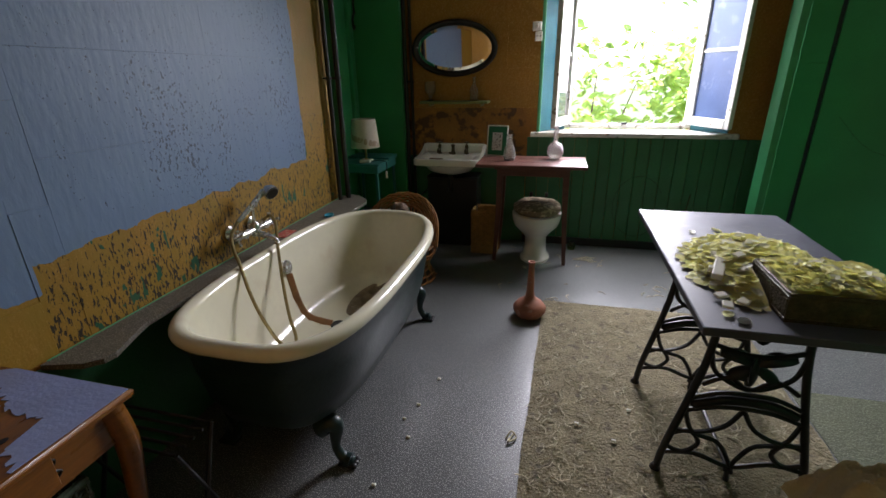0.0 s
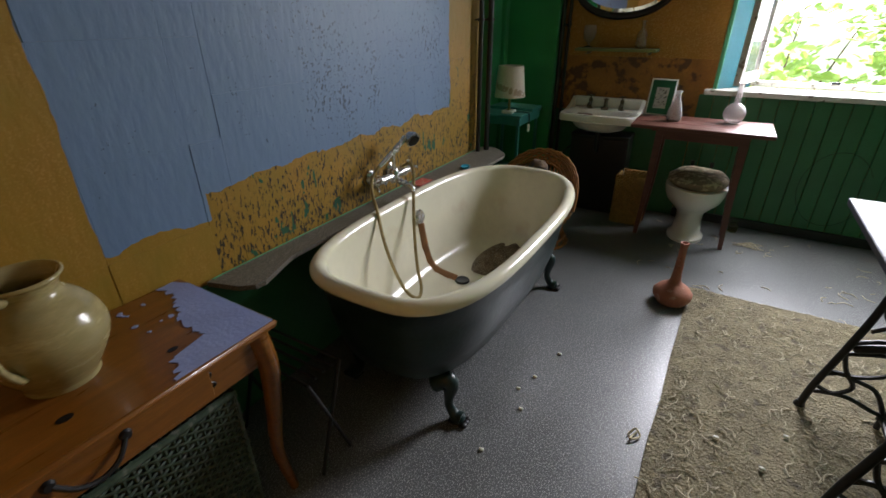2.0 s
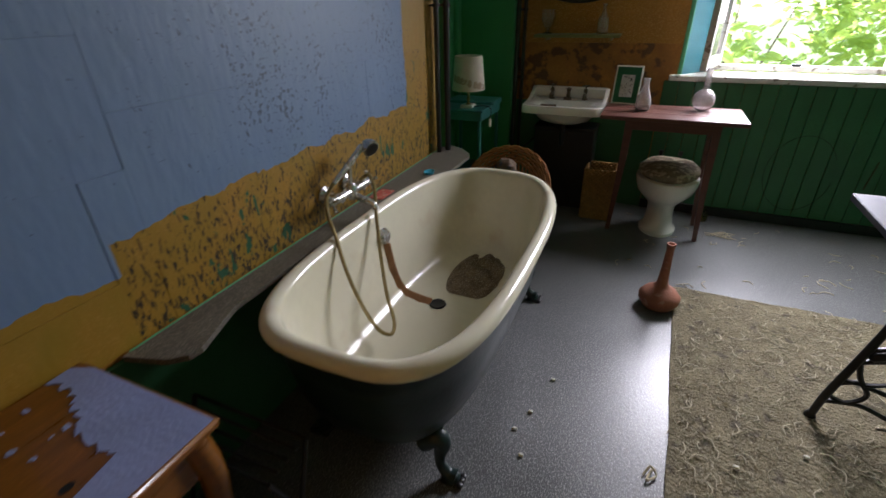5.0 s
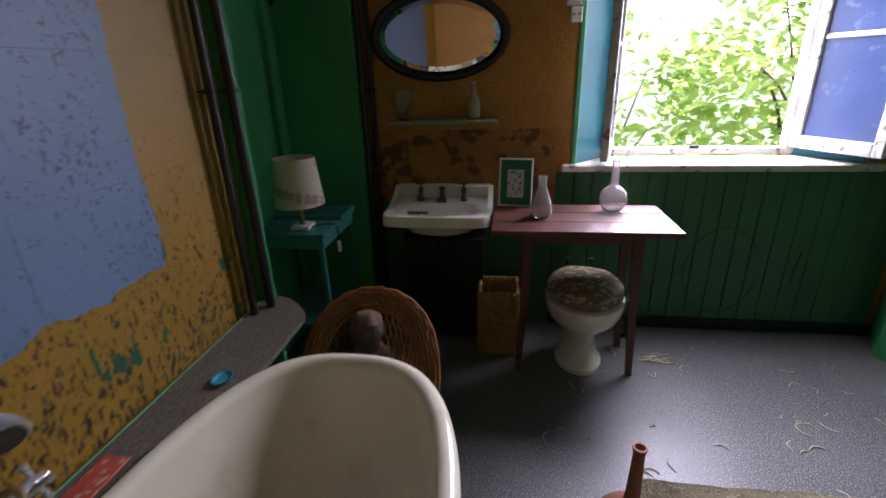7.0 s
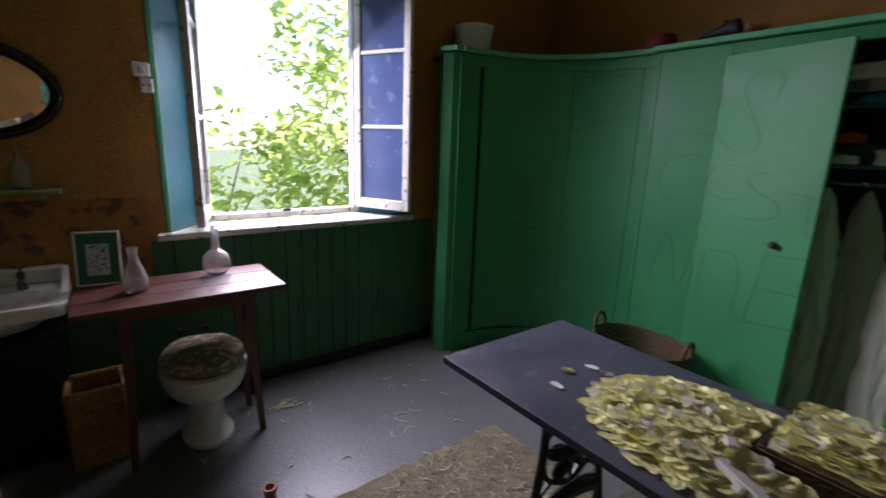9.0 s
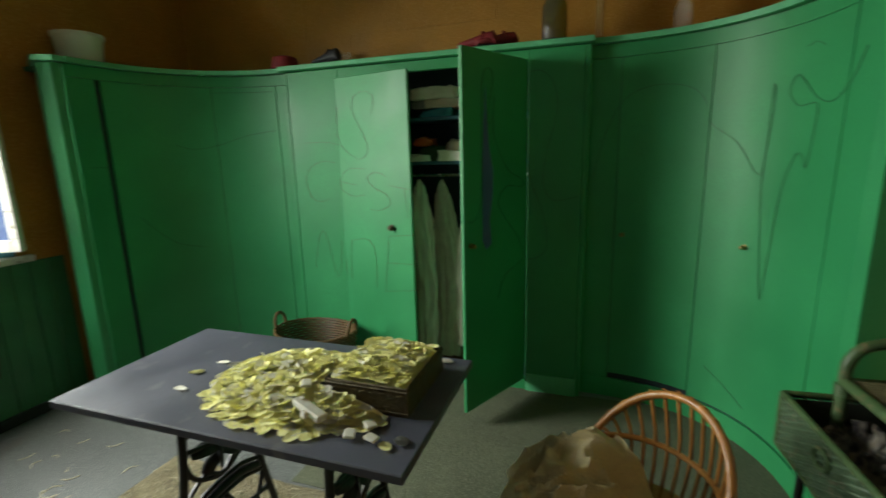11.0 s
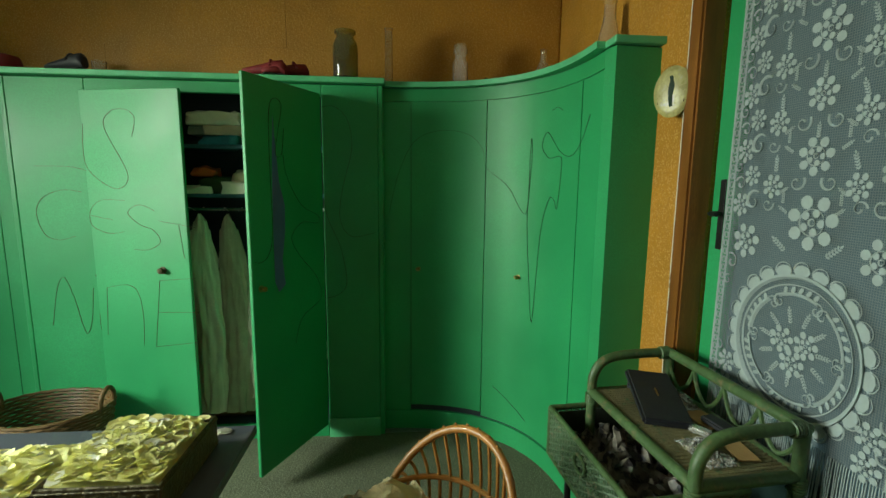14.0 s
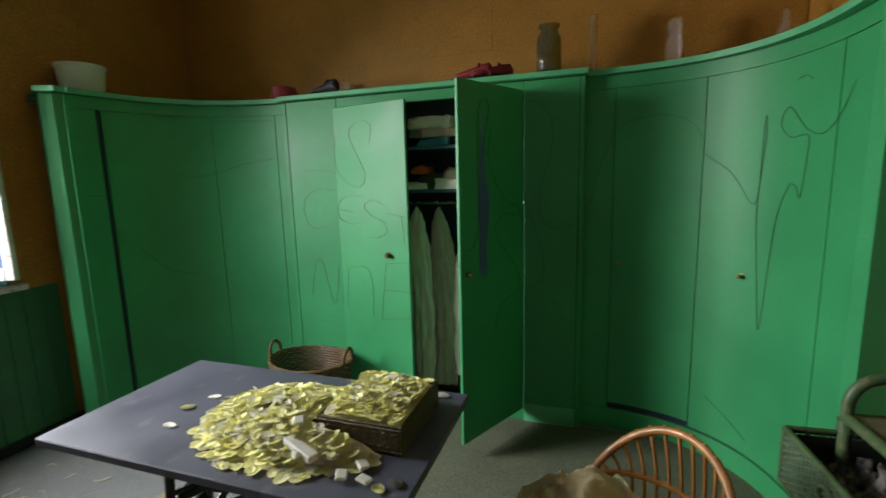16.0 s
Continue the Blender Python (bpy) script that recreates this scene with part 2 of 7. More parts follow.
GLASS_FROST = glass("frosted_glass", (1.0, 0.96, 0.97), 0.18, 0.2)
GLASS_GREEN = glass("green_bottle_glass", (0.42, 0.45, 0.14), 0.05, 0.03)
MIRROR = paint("mirror_silver", (0.80, 0.82, 0.82), 0.02, metal=1.0, vary=0.0, scale=5, bump=0.0)
MIRROR.node_tree.nodes["Principled BSDF"].inputs["Roughness"].default_value = 0.01
for _k in list(MIRROR.node_tree.links):
    if _k.to_socket.name == "Roughness":
        MIRROR.node_tree.links.remove(_k)


def translucent(m, colour, share):
    """Lets light through thin pieces."""
    n, l = m.node_tree.nodes, m.node_tree.links
    t = n.new("ShaderNodeBsdfTranslucent")
    t.inputs["Color"].default_value = (*colour, 1)
    x = n.new("ShaderNodeMixShader")
    x.inputs["Fac"].default_value = share
    l.new(n["Principled BSDF"].outputs["BSDF"], x.inputs[1])
    l.new(t.outputs["BSDF"], x.inputs[2])
    l.new(x.outputs["Shader"], n["Material Output"].inputs["Surface"])
    return m


YELLOW_FLAKE = translucent(paint("yellow_soap_flake", (0.95, 0.93, 0.50), 0.72, vary=0.04, scale=30, fine=80, bump=0.0), (0.96, 0.94, 0.46), 0.05)
WHITE_FLAKE = translucent(paint("white_soap_flake", (0.86, 0.85, 0.76), 0.55, vary=0.08, scale=30, bump=0.0), (0.78, 0.77, 0.64), 0.3)
LEAF = translucent(paint("leaf", (0.13, 0.21, 0.04), 0.45, vary=0.5, scale=1.3, fine=14, bump=0.0), (0.56, 0.70, 0.18), 0.62)


def wall_paint():
    """Ochre sheets, over-painted blue within a ragged edge, flaked to green and black along the lower band."""
    m = CORK.copy()
    m.name = "ochre_and_blue_wall"
    n, l = m.node_tree.nodes, m.node_tree.links
    p = n["Principled BSDF"]
    geo = n.new("ShaderNodeNewGeometry")
    sep = n.new("ShaderNodeSeparateXYZ")
    l.new(geo.outputs["Position"], sep.inputs[0])

    def op(kind, a, b, c=None):
        x = n.new("ShaderNodeMath")
        x.operation = kind
        for k, v in enumerate((a, b, c)):
            if v is None:
                continue
            if isinstance(v, (int, float)):
                x.inputs[k].default_value = v
            else:
                l.new(v, x.inputs[k])
        return x.outputs[0]

    def nz(s, d=5.0, stretch=None):
        t = n.new("ShaderNodeTexNoise")
        t.inputs["Scale"].default_value, t.inputs["Detail"].default_value = s, d
        if stretch:
            mp = n.new("ShaderNodeMapping")
            mp.inputs["Scale"].default_value = stretch
            l.new(geo.outputs["Position"], mp.inputs["Vector"])
            l.new(mp.outputs["Vector"], t.inputs["Vector"])
        else:
            l.new(geo.outputs["Position"], t.inputs["Vector"])
        return t.outputs["Fac"]

    def mix(fac, a, b):
        x = n.new("ShaderNodeMix")
        x.data_type = "RGBA"
        l.new(fac, x.inputs["Factor"])
        for k, c in ((6, a), (7, b)):
            if isinstance(c, tuple):
                x.inputs[k].default_value = (*c, 1)
            else:
                l.new(c, x.inputs[k])
        return x.outputs[2]

    y, z = sep.outputs["Y"], sep.outputs["Z"]
    wob = op("MULTIPLY", op("SUBTRACT", nz(7.0, 8.0), 0.5), 0.11)
    step = op("MULTIPLY", op("GREATER_THAN", y, 2.46), 0.085)
    low = op("ADD", op("ADD", op("MULTIPLY_ADD", y, 0.022, 0.755), step), wob)
    a = op("GREATER_THAN", z, low)
    b = op("LESS_THAN", y, op("ADD", wob, 4.04))
    c = op("GREATER_THAN", y, op("MULTIPLY_ADD", wob, 0.4, 2.135))
    blue = op("MULTIPLY", op("MULTIPLY", a, b), c)
    base = p.inputs["Base Color"].links[0].from_socket
    west = op("MULTIPLY", op("GREATER_THAN", 2.45, y), 0.5)
    high = op("MULTIPLY_ADD", z, 0.20, west)
    base = mix(op("MULTIPLY", nz(9, 5.0, (1, 1.2, 0.8)), 1.35), base, (0.25, 0.155, 0.008))
    flake = op("GREATER_THAN", nz(95, 8.0, (1, 1.3, 0.42)), op("ADD", high, 0.415))
    base = mix(flake, base, (0.022, 0.014, 0.006))
    big = op("GREATER_THAN", nz(13, 6.0, (1, 1.4, 0.7)), op("ADD", high, 0.490))
    base = mix(big, base, (0.010, 0.085, 0.040))
    worn = op("MULTIPLY", nz(1.3, 3.0, (1, 1.0, 1.6)), nz(6.0, 3.0, (1, 1.6, 0.35)))
    pits = nz(85, 8.0, (1, 1.25, 0.8))
    east = op("MINIMUM", op("MULTIPLY", op("SUBTRACT", y, 2.55), 0.12), 0.07)
    chip = op("GREATER_THAN", op("ADD", op("MULTIPLY_ADD", worn, 0.55, pits), east), 0.845)
    sky = mix(nz(2.2), (0.085, 0.150, 0.285), (0.150, 0.235, 0.390))
    sky = mix(op("MULTIPLY", nz(30, 6.0, (1, 1.8, 0.3)), 0.35), sky, (0.17, 0.24, 0.33))
    sky = mix(op("MULTIPLY", chip, 0.8), sky, (0.030, 0.045, 0.065))
    l.new(mix(blue, base, sky), p.inputs["Base Color"])
    bump = n.new("ShaderNodeBump")
    bump.inputs["Strength"].default_value, bump.inputs["Distance"].default_value = 0.30, 0.006
    l.new(op("ADD", op("SUBTRACT", nz(26, 6.0, (1, 1.4, 0.5)), op("MULTIPLY", chip, 0.5)), nz(7)), bump.inputs["Height"])
    l.new(bump.outputs["Normal"], p.inputs["Normal"])
    for k in list(p.inputs["Roughness"].links):
        l.remove(k)
    p.inputs["Roughness"].default_value = 0.52
    return m


WALL_WEST = wall_paint()

# ---- structure ----
H = 2.95
XW, XE, YS, YN = -1.5, 2.55, 1.33, 5.43


def structure(name, bm, material, label, category):
    return solid(name, bm, material, label, category, kind="structure")


floor = structure("floor", box(-2.0, 0.9, -0.12, 2.8, 5.8, 0.0, 0), LINO, "grey-blue speckled linoleum floor, worn and dusty", "floor")
structure("ceiling", box(-2.0, 0.9, H, 2.8, 5.8, H + 0.15, 0), PLASTER, "plain white plaster ceiling", "ceiling")
wall_west = structure("wall_west", box(XW - 0.3, 1.0, 0, XW - 0.004, 4.45, H, 0), CORK, "ochre wall partly painted over in blue, flaking low down", "wall")
_b = box(-1.98, 4.45, 0, -1.72, 5.43, H, 0)
wall_alcove = structure("wall_alcove", _b, GREEN, "green painted alcove wall", "wall")
_b = prism([(-1.98, YN), (-0.197, YN), (0.0, 5.66), (0.0, 5.75), (-1.98, 5.75)], 0, H)
_b = prism([(1.18, YN), (2.8, YN), (2.8, 5.75), (0.98, 5.75), (0.98, 5.66)], 0, H, _b)
_b = prism([(-0.197, YN), (1.18, YN), (0.98, 5.66), (0.98, 5.75), (0.0, 5.75), (0.0, 5.66)], 0, 0.90, _b)
_b = prism([(-0.197, YN), (1.18, YN), (0.98, 5.66), (0.98, 5.75), (0.0, 5.75), (0.0, 5.66)], 2.42, H, _b)
wall_north = structure("wall_north", _b, CORK, "ochre cork wall round the window", "wall")
wall_east = structure("wall_east", box(XE, 0.9, 0, 2.8, YN, H, 0), CORK, "ochre cork wall above the green cupboards", "wall")
_b = box(-2.0, 0.95, 0, 0.24, YS, H, 0)
_b = box(1.117, 0.95, 0, XE, YS, H, 0, _b)
_b = box(0.24, 0.95, 2.15, 1.117, YS, H, 0, _b)
wall_south = structure("wall_south", _b, CORK, "ochre wall beside the glazed door", "wall")


def panels(owner, axis, at, spans, rows, material, seed, thick=0.005):
    """Sheets nailed on a wall: rows of (z0, z1), cut into lengths."""
    rnd = random.Random(seed)
    for u0, u1 in spans:
        for z0, z1 in rows:
            u = u0
            while u < u1 - 0.01:
                w = rnd.uniform(0.5, 0.95)
                v = u + w if u1 - u - w > 0.25 else u1
                t = thick + rnd.uniform(-0.0013, 0.0013)
                g = 0.0001
                if axis == "x+":
                    b = box(at, u + g, z0 + g, at + t, v - g, z1 - g, 0.0004)
                elif axis == "x-":
                    b = box(at - t, u + g, z0 + g, at, v - g, z1 - g, 0.0004)
                elif axis == "y-":
                    b = box(u + g, at - t, z0 + g, v - g, at, z1 - g, 0.0004)
                else:
                    b = box(u + g, at, z0 + g, v - g, at + t, z1 - g, 0.0004)
                part("panel", b, material, owner)
                u = v


ROWS_W = [(0.60, 0.885), (0.885, 1.18), (1.18, 1.483), (1.483, 1.79), (1.79, 2.10), (2.10, 2.5), (2.5, 2.95)]
panels(wall_west, "x+", XW - 0.004, [(2.557, 4.445)], ROWS_W, WALL_WEST, 3)
panels(wall_west, "x+", XW - 0.004, [(1.335, 2.135), (2.135, 2.447), (2.447, 2.557)], [(0.60, 0.78), (0.78, 1.047), (1.047, 1.344), (1.344, 1.75), (1.75, 2.15), (2.15, 2.55), (2.55, 2.95)], WALL_WEST, 4)
panels(wall_north, "y-", YN, [(-1.30, -0.205)], [(1.13, 1.43), (1.43, 1.75), (1.75, 2.1), (2.1, 2.5), (2.5, 2.94)], CORK, 5)
panels(wall_north, "y-", YN, [(-1.30, -0.205)], [(0.74, 1.13)], CORK_STAIN, 6)
panels(wall_north, "y-", YN, [(1.19, 2.55)], [(0.92, 1.4), (1.4, 1.75), (1.75, 2.1), (2.1, 2.5), (2.5, 2.94)], CORK, 7)
panels(wall_east, "x-", XE, [(1.34, 5.42)], [(1.9, 2.25), (2.25, 2.6), (2.6, 2.94)], CORK, 8)
panels(wall_south, "y+", YS, [(1.189, 2.5)], [(0.02, 0.45), (0.45, 0.82), (0.82, 1.17), (1.17, 1.52), (1.52, 1.9), (1.9, 2.3), (2.3, 2.9)], CORK, 9)
panels(wall_south, "y+", YS, [(-1.49, 0.18)], [(0.02, 0.5), (0.5, 1.0), (1.0, 1.5), (1.5, 2.0), (2.0, 2.5), (2.5, 2.94)], CORK, 10)

GREEN_MAT = paint("speckled_green_carpet", (0.075, 0.085, 0.05), 0.9, vary=0.3, scale=5, fine=80, bump=0.4, speck=(0.16, 0.17, 0.11))
structure("floor_mat", box(1.075, 1.34, 0.0005, 2.20, 3.62, 0.005, 0.001), GREEN_MAT, "dark olive speckled floor covering before the cupboards", "floor covering")
# green dado under the zinc shelf and beside the sink
structure("wall_dado_west", box(XW - 0.004, 1.335, 0.0, XW + 0.012, 4.44, 0.585, 0.003), GREEN_DULL, "dark green painted dado on the tub wall", "wall dado")
structure("wall_dado_sink", box(-1.30, YN - 0.010, 0.0, -0.29, YN, 0.735, 0.003), GREEN_DULL, "dark green painted dado under the sink", "wall dado")
wain = thing("wall_wainscot", "dark green tongue-and-groove boarding under the window", "wainscot", (0.4, YN, 0), kind="structure")
_x = -0.285
while _x < 1.40:
    part("board", box(_x, YN - 0.013, 0.06, _x + 0.0925, YN, 0.905, 0.004), GREEN_DULL, wain)
    _x += 0.0945
structure("baseboard", box(-0.29, YN - 0.030, 0, 1.44, YN - 0.001, 0.065, 0.004), BLACK, "black painted baseboard under the window", "baseboard")
# alcove lining and trim
structure("trim_alcove_left", box(-1.719, 4.45, 0, -1.44, 4.475, H, 0.003), GREEN, "green painted alcove side", "trim")
_b = box(-1.716, 4.62, 0.05, -1.69, 5.16, 2.1, 0.006)
_b = box(-1.716, 4.48, 0, -1.68, 4.58, 2.25, 0.006, _b)
_b = box(-1.716, 5.20, 0, -1.68, 5.28, 2.25, 0.006, _b)
structure("trim_alcove_door", _b, GREEN, "green painted blind door in the alcove", "trim")
_b = box(-1.72, 5.30, 0, -1.30, 5.428, H, 0.003)
structure("trim_alcove_right", _b, GREEN, "green painted boxed corner", "trim")
structure("trim_corner_strip", box(-1.318, 5.405, 0, -1.298, 5.43, H, 0.004), WOOD_RED, "dark wooden corner strip", "trim")


def window():
    w = thing("window_1", "open casement window with flaking white frames", "window", (0.49, 5.66, 0.95), kind="structure")
    # frame
    for x0, x1, z0, z1 in ((0.0, 0.045, 0.95, 2.42), (0.935, 0.98, 0.95, 2.42), (0.045, 0.935, 0.95, 0.985), (0.045, 0.935, 2.37, 2.42)):
        part("window_frame", box(x0, 5.665, z0, x1, 5.73, z1, 0.005), WHITE_PAINT, w)
    part("window_sill", prism([(-0.26, 5.385), (1.25, 5.385), (1.25, 5.428), (1.18, 5.43), (0.98, 5.66), (0.0, 5.66), (-0.197, 5.43), (-0.26, 5.428)], 0.908, 0.945, None, 0.006), WHITE_PAINT, w, "worn stone sill with flaking white paint")

    def sash(hx, hy, ang, width, mirror):
        """A casement hinged at hx, hy, turned by ang; mirror: opaque panes with a painted reflection."""
        d = Vector((math.cos(ang), math.sin(ang), 0))
        m = Matrix.Translation((hx, hy, 0)) @ Matrix.Rotation(ang, 4, "Z")
        fr = None
        for u0, u1, z0, z1 in ((0, 0.048, 0.99, 2.36), (width - 0.048, width, 0.99, 2.36), (0.048, width - 0.048, 0.99, 1.055), (0.048, width - 0.048, 2.30, 2.36)):
            fr = box(u0, -0.018, z0, u1, 0.018, z1, 0.004, fr)
        for z in (1.510, 1.965):
            fr = box(0.048, -0.011, z, width - 0.048, 0.011, z + 0.024, 0.004, fr)
        bmesh.ops.transform(fr, matrix=m, verts=fr.verts)
        s = part("sash", fr, WHITE_PAINT, w, "flaking white sash")
        for z0, z1 in ((1.055, 1.510), (1.534, 1.965), (1.989, 2.30)):
            g = box(0.046, -0.002, z0 - 0.002, width - 0.046, 0.002, z1 + 0.002, 0)
            bmesh.ops.transform(g, matrix=m, verts=g.verts)
            o = part("pane", g, PANE_REFLECTION if mirror else GLASS_DUSTY, s)
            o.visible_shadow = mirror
        for z in (1.2, 2.1):
            h = lathe([(0, z - 0.04), (0.008, z - 0.04), (0.008, z + 0.04), (0, z + 0.04)], (0, 0, 0), 10)
            bmesh.ops.transform(h, matrix=m, verts=h.verts)
            part("hinge", h, IRON, s)

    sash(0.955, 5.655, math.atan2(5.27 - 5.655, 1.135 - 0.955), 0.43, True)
    sash(0.025, 5.655, math.atan2(5.24 - 5.655, -0.085 - 0.025), 0.43, False)
    part("lining", prism([(-0.190, 5.427), (-0.198, 5.427), (-0.002, 5.662), (0.004, 5.662)], 0.946, 2.419), TEAL_DEEP, w, "deep teal painted reveal")
    part("lining", prism([(1.173, 5.427), (1.181, 5.427), (0.982, 5.662), (0.976, 5.662)], 0.946, 2.419), TEAL_DEEP, w, "deep teal painted reveal")
    part("edge_trim", box(-0.215, 5.415, 0.946, -0.188, 5.432, 2.44, 0.004), GREEN_PALE, w, "pale green edge strip")
    part("latch", box(0.45, 5.655, 0.985, 0.50, 5.675, 1.0, 0.003), IRON, w)


# The panes are opaque; their blue reflection is put into the colour.
PANE_REFLECTION = paint("painted_reflection_pane", (0.065, 0.10, 0.23), 0.16, vary=0.15, scale=6, bump=0.02, second=(0.12, 0.16, 0.28), amount=0.6)
window()


# ---- outside ----
solid("ground", box(-40, 5.76, -0.9, 40, 80, -0.7, 0), EARTH, "grassy ground outside the window", "ground", kind="structure")


def shrub(name, cx, cy, z0, rx, ry, rz, count, seed):
    t = thing(name, "tall leafy green shrub in bright daylight", "shrub", (cx, cy, -0.7))
    rnd = random.Random(seed)
    st = None
    tips = []
    for k in range(9):
        a = rnd.uniform(0, 6.28)
        tip = Vector((cx + rx * 0.7 * math.cos(a), cy + ry * 0.7 * math.sin(a), z0 + rz * rnd.uniform(0.6, 1.7)))
        tips.append(tip)
        mid = Vector((cx + rx * 0.25 * math.cos(a), cy + ry * 0.25 * math.sin(a), z0 + rz * 0.4))
        st = tube(spline([(cx + 0.1 * math.cos(a), cy + 0.1 * math.sin(a), -0.72), mid, tip], 6), [0.035 - 0.0026 * i for i in range(13)], 6, st)
    part("trunk", st, WOOD_RED, t)
    verts, faces = [], []
    hubs = [(rnd.uniform(-1, 1), rnd.uniform(-1, 1), rnd.uniform(-1, 1)) for _ in range(70)]
    for k in range(count):
        h = hubs[rnd.randrange(len(hubs))]
        c = Vector((cx + rx * (h[0] + rnd.gauss(0, 0.13)), cy + ry * (h[1] + rnd.gauss(0, 0.13)), z0 + rz * (1 + h[2] + rnd.gauss(0, 0.13))))
        s = rnd.uniform(0.05, 0.11)
        m = Euler((rnd.uniform(-0.9, 0.9), rnd.uniform(-0.9, 0.9), rnd.uniform(0, 6.28))).to_matrix()
        i = len(verts)
        for q in ((0, -1, 0), (0.5, -0.3, 0.15), (0.42, 0.4, 0.12), (0, 1.05, -0.1), (-0.42, 0.4, 0.12), (-0.5, -0.3, 0.15), (0, 0.1, 0)):
            verts.append(c + m @ (Vector(q) * s))
        faces += [(i, i + 1, i + 6), (i + 1, i + 2, i + 6), (i + 2, i + 3, i + 6), (i + 3, i + 4, i + 6), (i + 4, i + 5, i + 6), (i + 5, i, i + 6)]
    me = bpy.data.meshes.new("crown")
    me.from_pydata([tuple(v - Vector((cx, cy, -0.7))) for v in verts], [], faces)
    me.materials.append(LEAF)
    o = new("crown", me)
    o.parent = t


shrub("shrub", 0.3, 8.3, -0.4, 1.5, 0.8, 1.15, 1300, 1)
shrub("shrub", 3.0, 9.0, 0.2, 1.5, 0.9, 1.6, 3200, 2)
shrub("shrub", -2.0, 9.6, 0.2, 1.6, 0.8, 1.4, 1300, 4)


# ---- green cupboards ----
def bow(cx, cy, a, b, n, sign, s):
    """A point on the hollow front of a corner cupboard, s from 0 (end by the wall) to 1 (centre block)."""
    t = s * math.pi / 2
    return cx + a * abs(math.sin(t)) ** (2 / n), cy + sign * b * abs(math.cos(t)) ** (2 / n)


def bowed(name, label, cx, cy, a, b, n, sign, end, back, joints, z_gap):
    """A corner cupboard with a hollow front from the end pilaster to the centre block."""
    t = thing(name, label, "cupboard", (cx + a * 0.6, cy + sign * b * 0.6, 0))

    def run(s0, s1, d0, d1, z0, z1, k=14):
        """A bent slab between two offsets towards the room."""
        own = bmesh.new()
        rows = []
        for i in range(k + 1):
            s = s0 + (s1 - s0) * i / k
            x, y = bow(cx, cy, a, b, n, sign, s)
            e = 1e-3
            x1, y1 = bow(cx, cy, a, b, n, sign, min(1, s + e))
            x0, y0 = bow(cx, cy, a, b, n, sign, max(0, s - e))
            w = Vector((x1 - x0, y1 - y0, 0)).normalized()
            nrm = Vector((-w.y, w.x, 0)) if sign < 0 else Vector((w.y, -w.x, 0))
            p0, p1 = Vector((x, y, 0)) + nrm * d0, Vector((x, y, 0)) + nrm * d1
            rows.append([own.verts.new((p.x, p.y, z)) for p, z in ((p0, z0), (p1, z0), (p1, z1), (p0, z1))])
        for r, q in zip(rows, rows[1:]):
            for i in range(4):
                own.faces.new([r[i], r[(i + 1) % 4], q[(i + 1) % 4], q[i]])
        own.faces.new(rows[0])
        own.faces.new(rows[-1])
        bmesh.ops.recalc_face_normals(own, faces=own.faces)
        return own

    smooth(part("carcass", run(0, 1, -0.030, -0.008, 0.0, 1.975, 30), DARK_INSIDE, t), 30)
    smooth(part("plinth", run(0, 1, -0.008, 0.006, 0.0, 0.115, 30), GREEN, t), 30)
    smooth(part("top_rail", run(0, 1, -0.008, 0.005, 1.915, 1.98, 30), GREEN, t), 30)
    smooth(part("cornice", run(0, 1, -0.03, 0.045, 1.985, 2.012, 30), GREEN_PALE, t, "paler green moulded edge"), 30)
    for i, (s0, s1, z0, d) in enumerate(joints):
        smooth(part("door_panel", run(s0, s1, -0.007, 0.004 + d, z0, 1.912, 12), GREEN, t), 30)
    # end pilaster
    part("end_post", prism(end, 0.0, 1.98), GREEN, t)
    # top board
    plan = [bow(cx, cy, a, b, n, sign, k / 24) for k in range(25)] + back
    part("top_board", prism(plan, 1.96, 1.984), GREEN_DULL, t)
    return t, run


cup_r, run_r = bowed("corner_cupboard", "green painted corner cupboard with a hollow curved front", 1.42, 2.42, 0.845, 0.90, 2.5, -1,
                     [(1.365, 1.335), (1.50, 1.335), (1.50, 1.49), (1.42, 1.528), (1.355, 1.515)], [(2.54, 2.42), (2.54, 1.345), (1.42, 1.345)],
                     [(0.0, 0.10, 0.117, 0), (0.102, 0.612, 0.13, 0.002), (0.615, 0.92, 0.155, 0.005), (0.922, 1.0, 0.117, 0)], 0)
cup_l, run_l = bowed("corner_cupboard", "green painted corner cupboard with a gap beside its tall door", 1.40, 4.26, 0.835, 0.86, 2.2, 1,
                     [(1.450, 5.42), (1.325, 5.20), (1.36, 5.14), (1.42, 5.12), (1.52, 5.42)], [(2.54, 4.26), (2.54, 5.42), (1.40, 5.42)],
                     [(0.0, 0.100, 0.117, 0), (0.119, 0.60, 0.13, 0.004), (0.602, 0.92, 0.13, 0.002), (0.922, 1.0, 0.117, 0)], 0)
part("cornice_end", box(1.335, 1.335, 1.985, 1.44, 1.53, 2.012, 0.003), GREEN_PALE, cup_r)
part("cornice_end", prism([(1.425, 5.42), (1.300, 5.19), (1.345, 5.095), (1.42, 5.095), (1.52, 5.42)], 1.985, 2.0125), GREEN_PALE, cup_l)

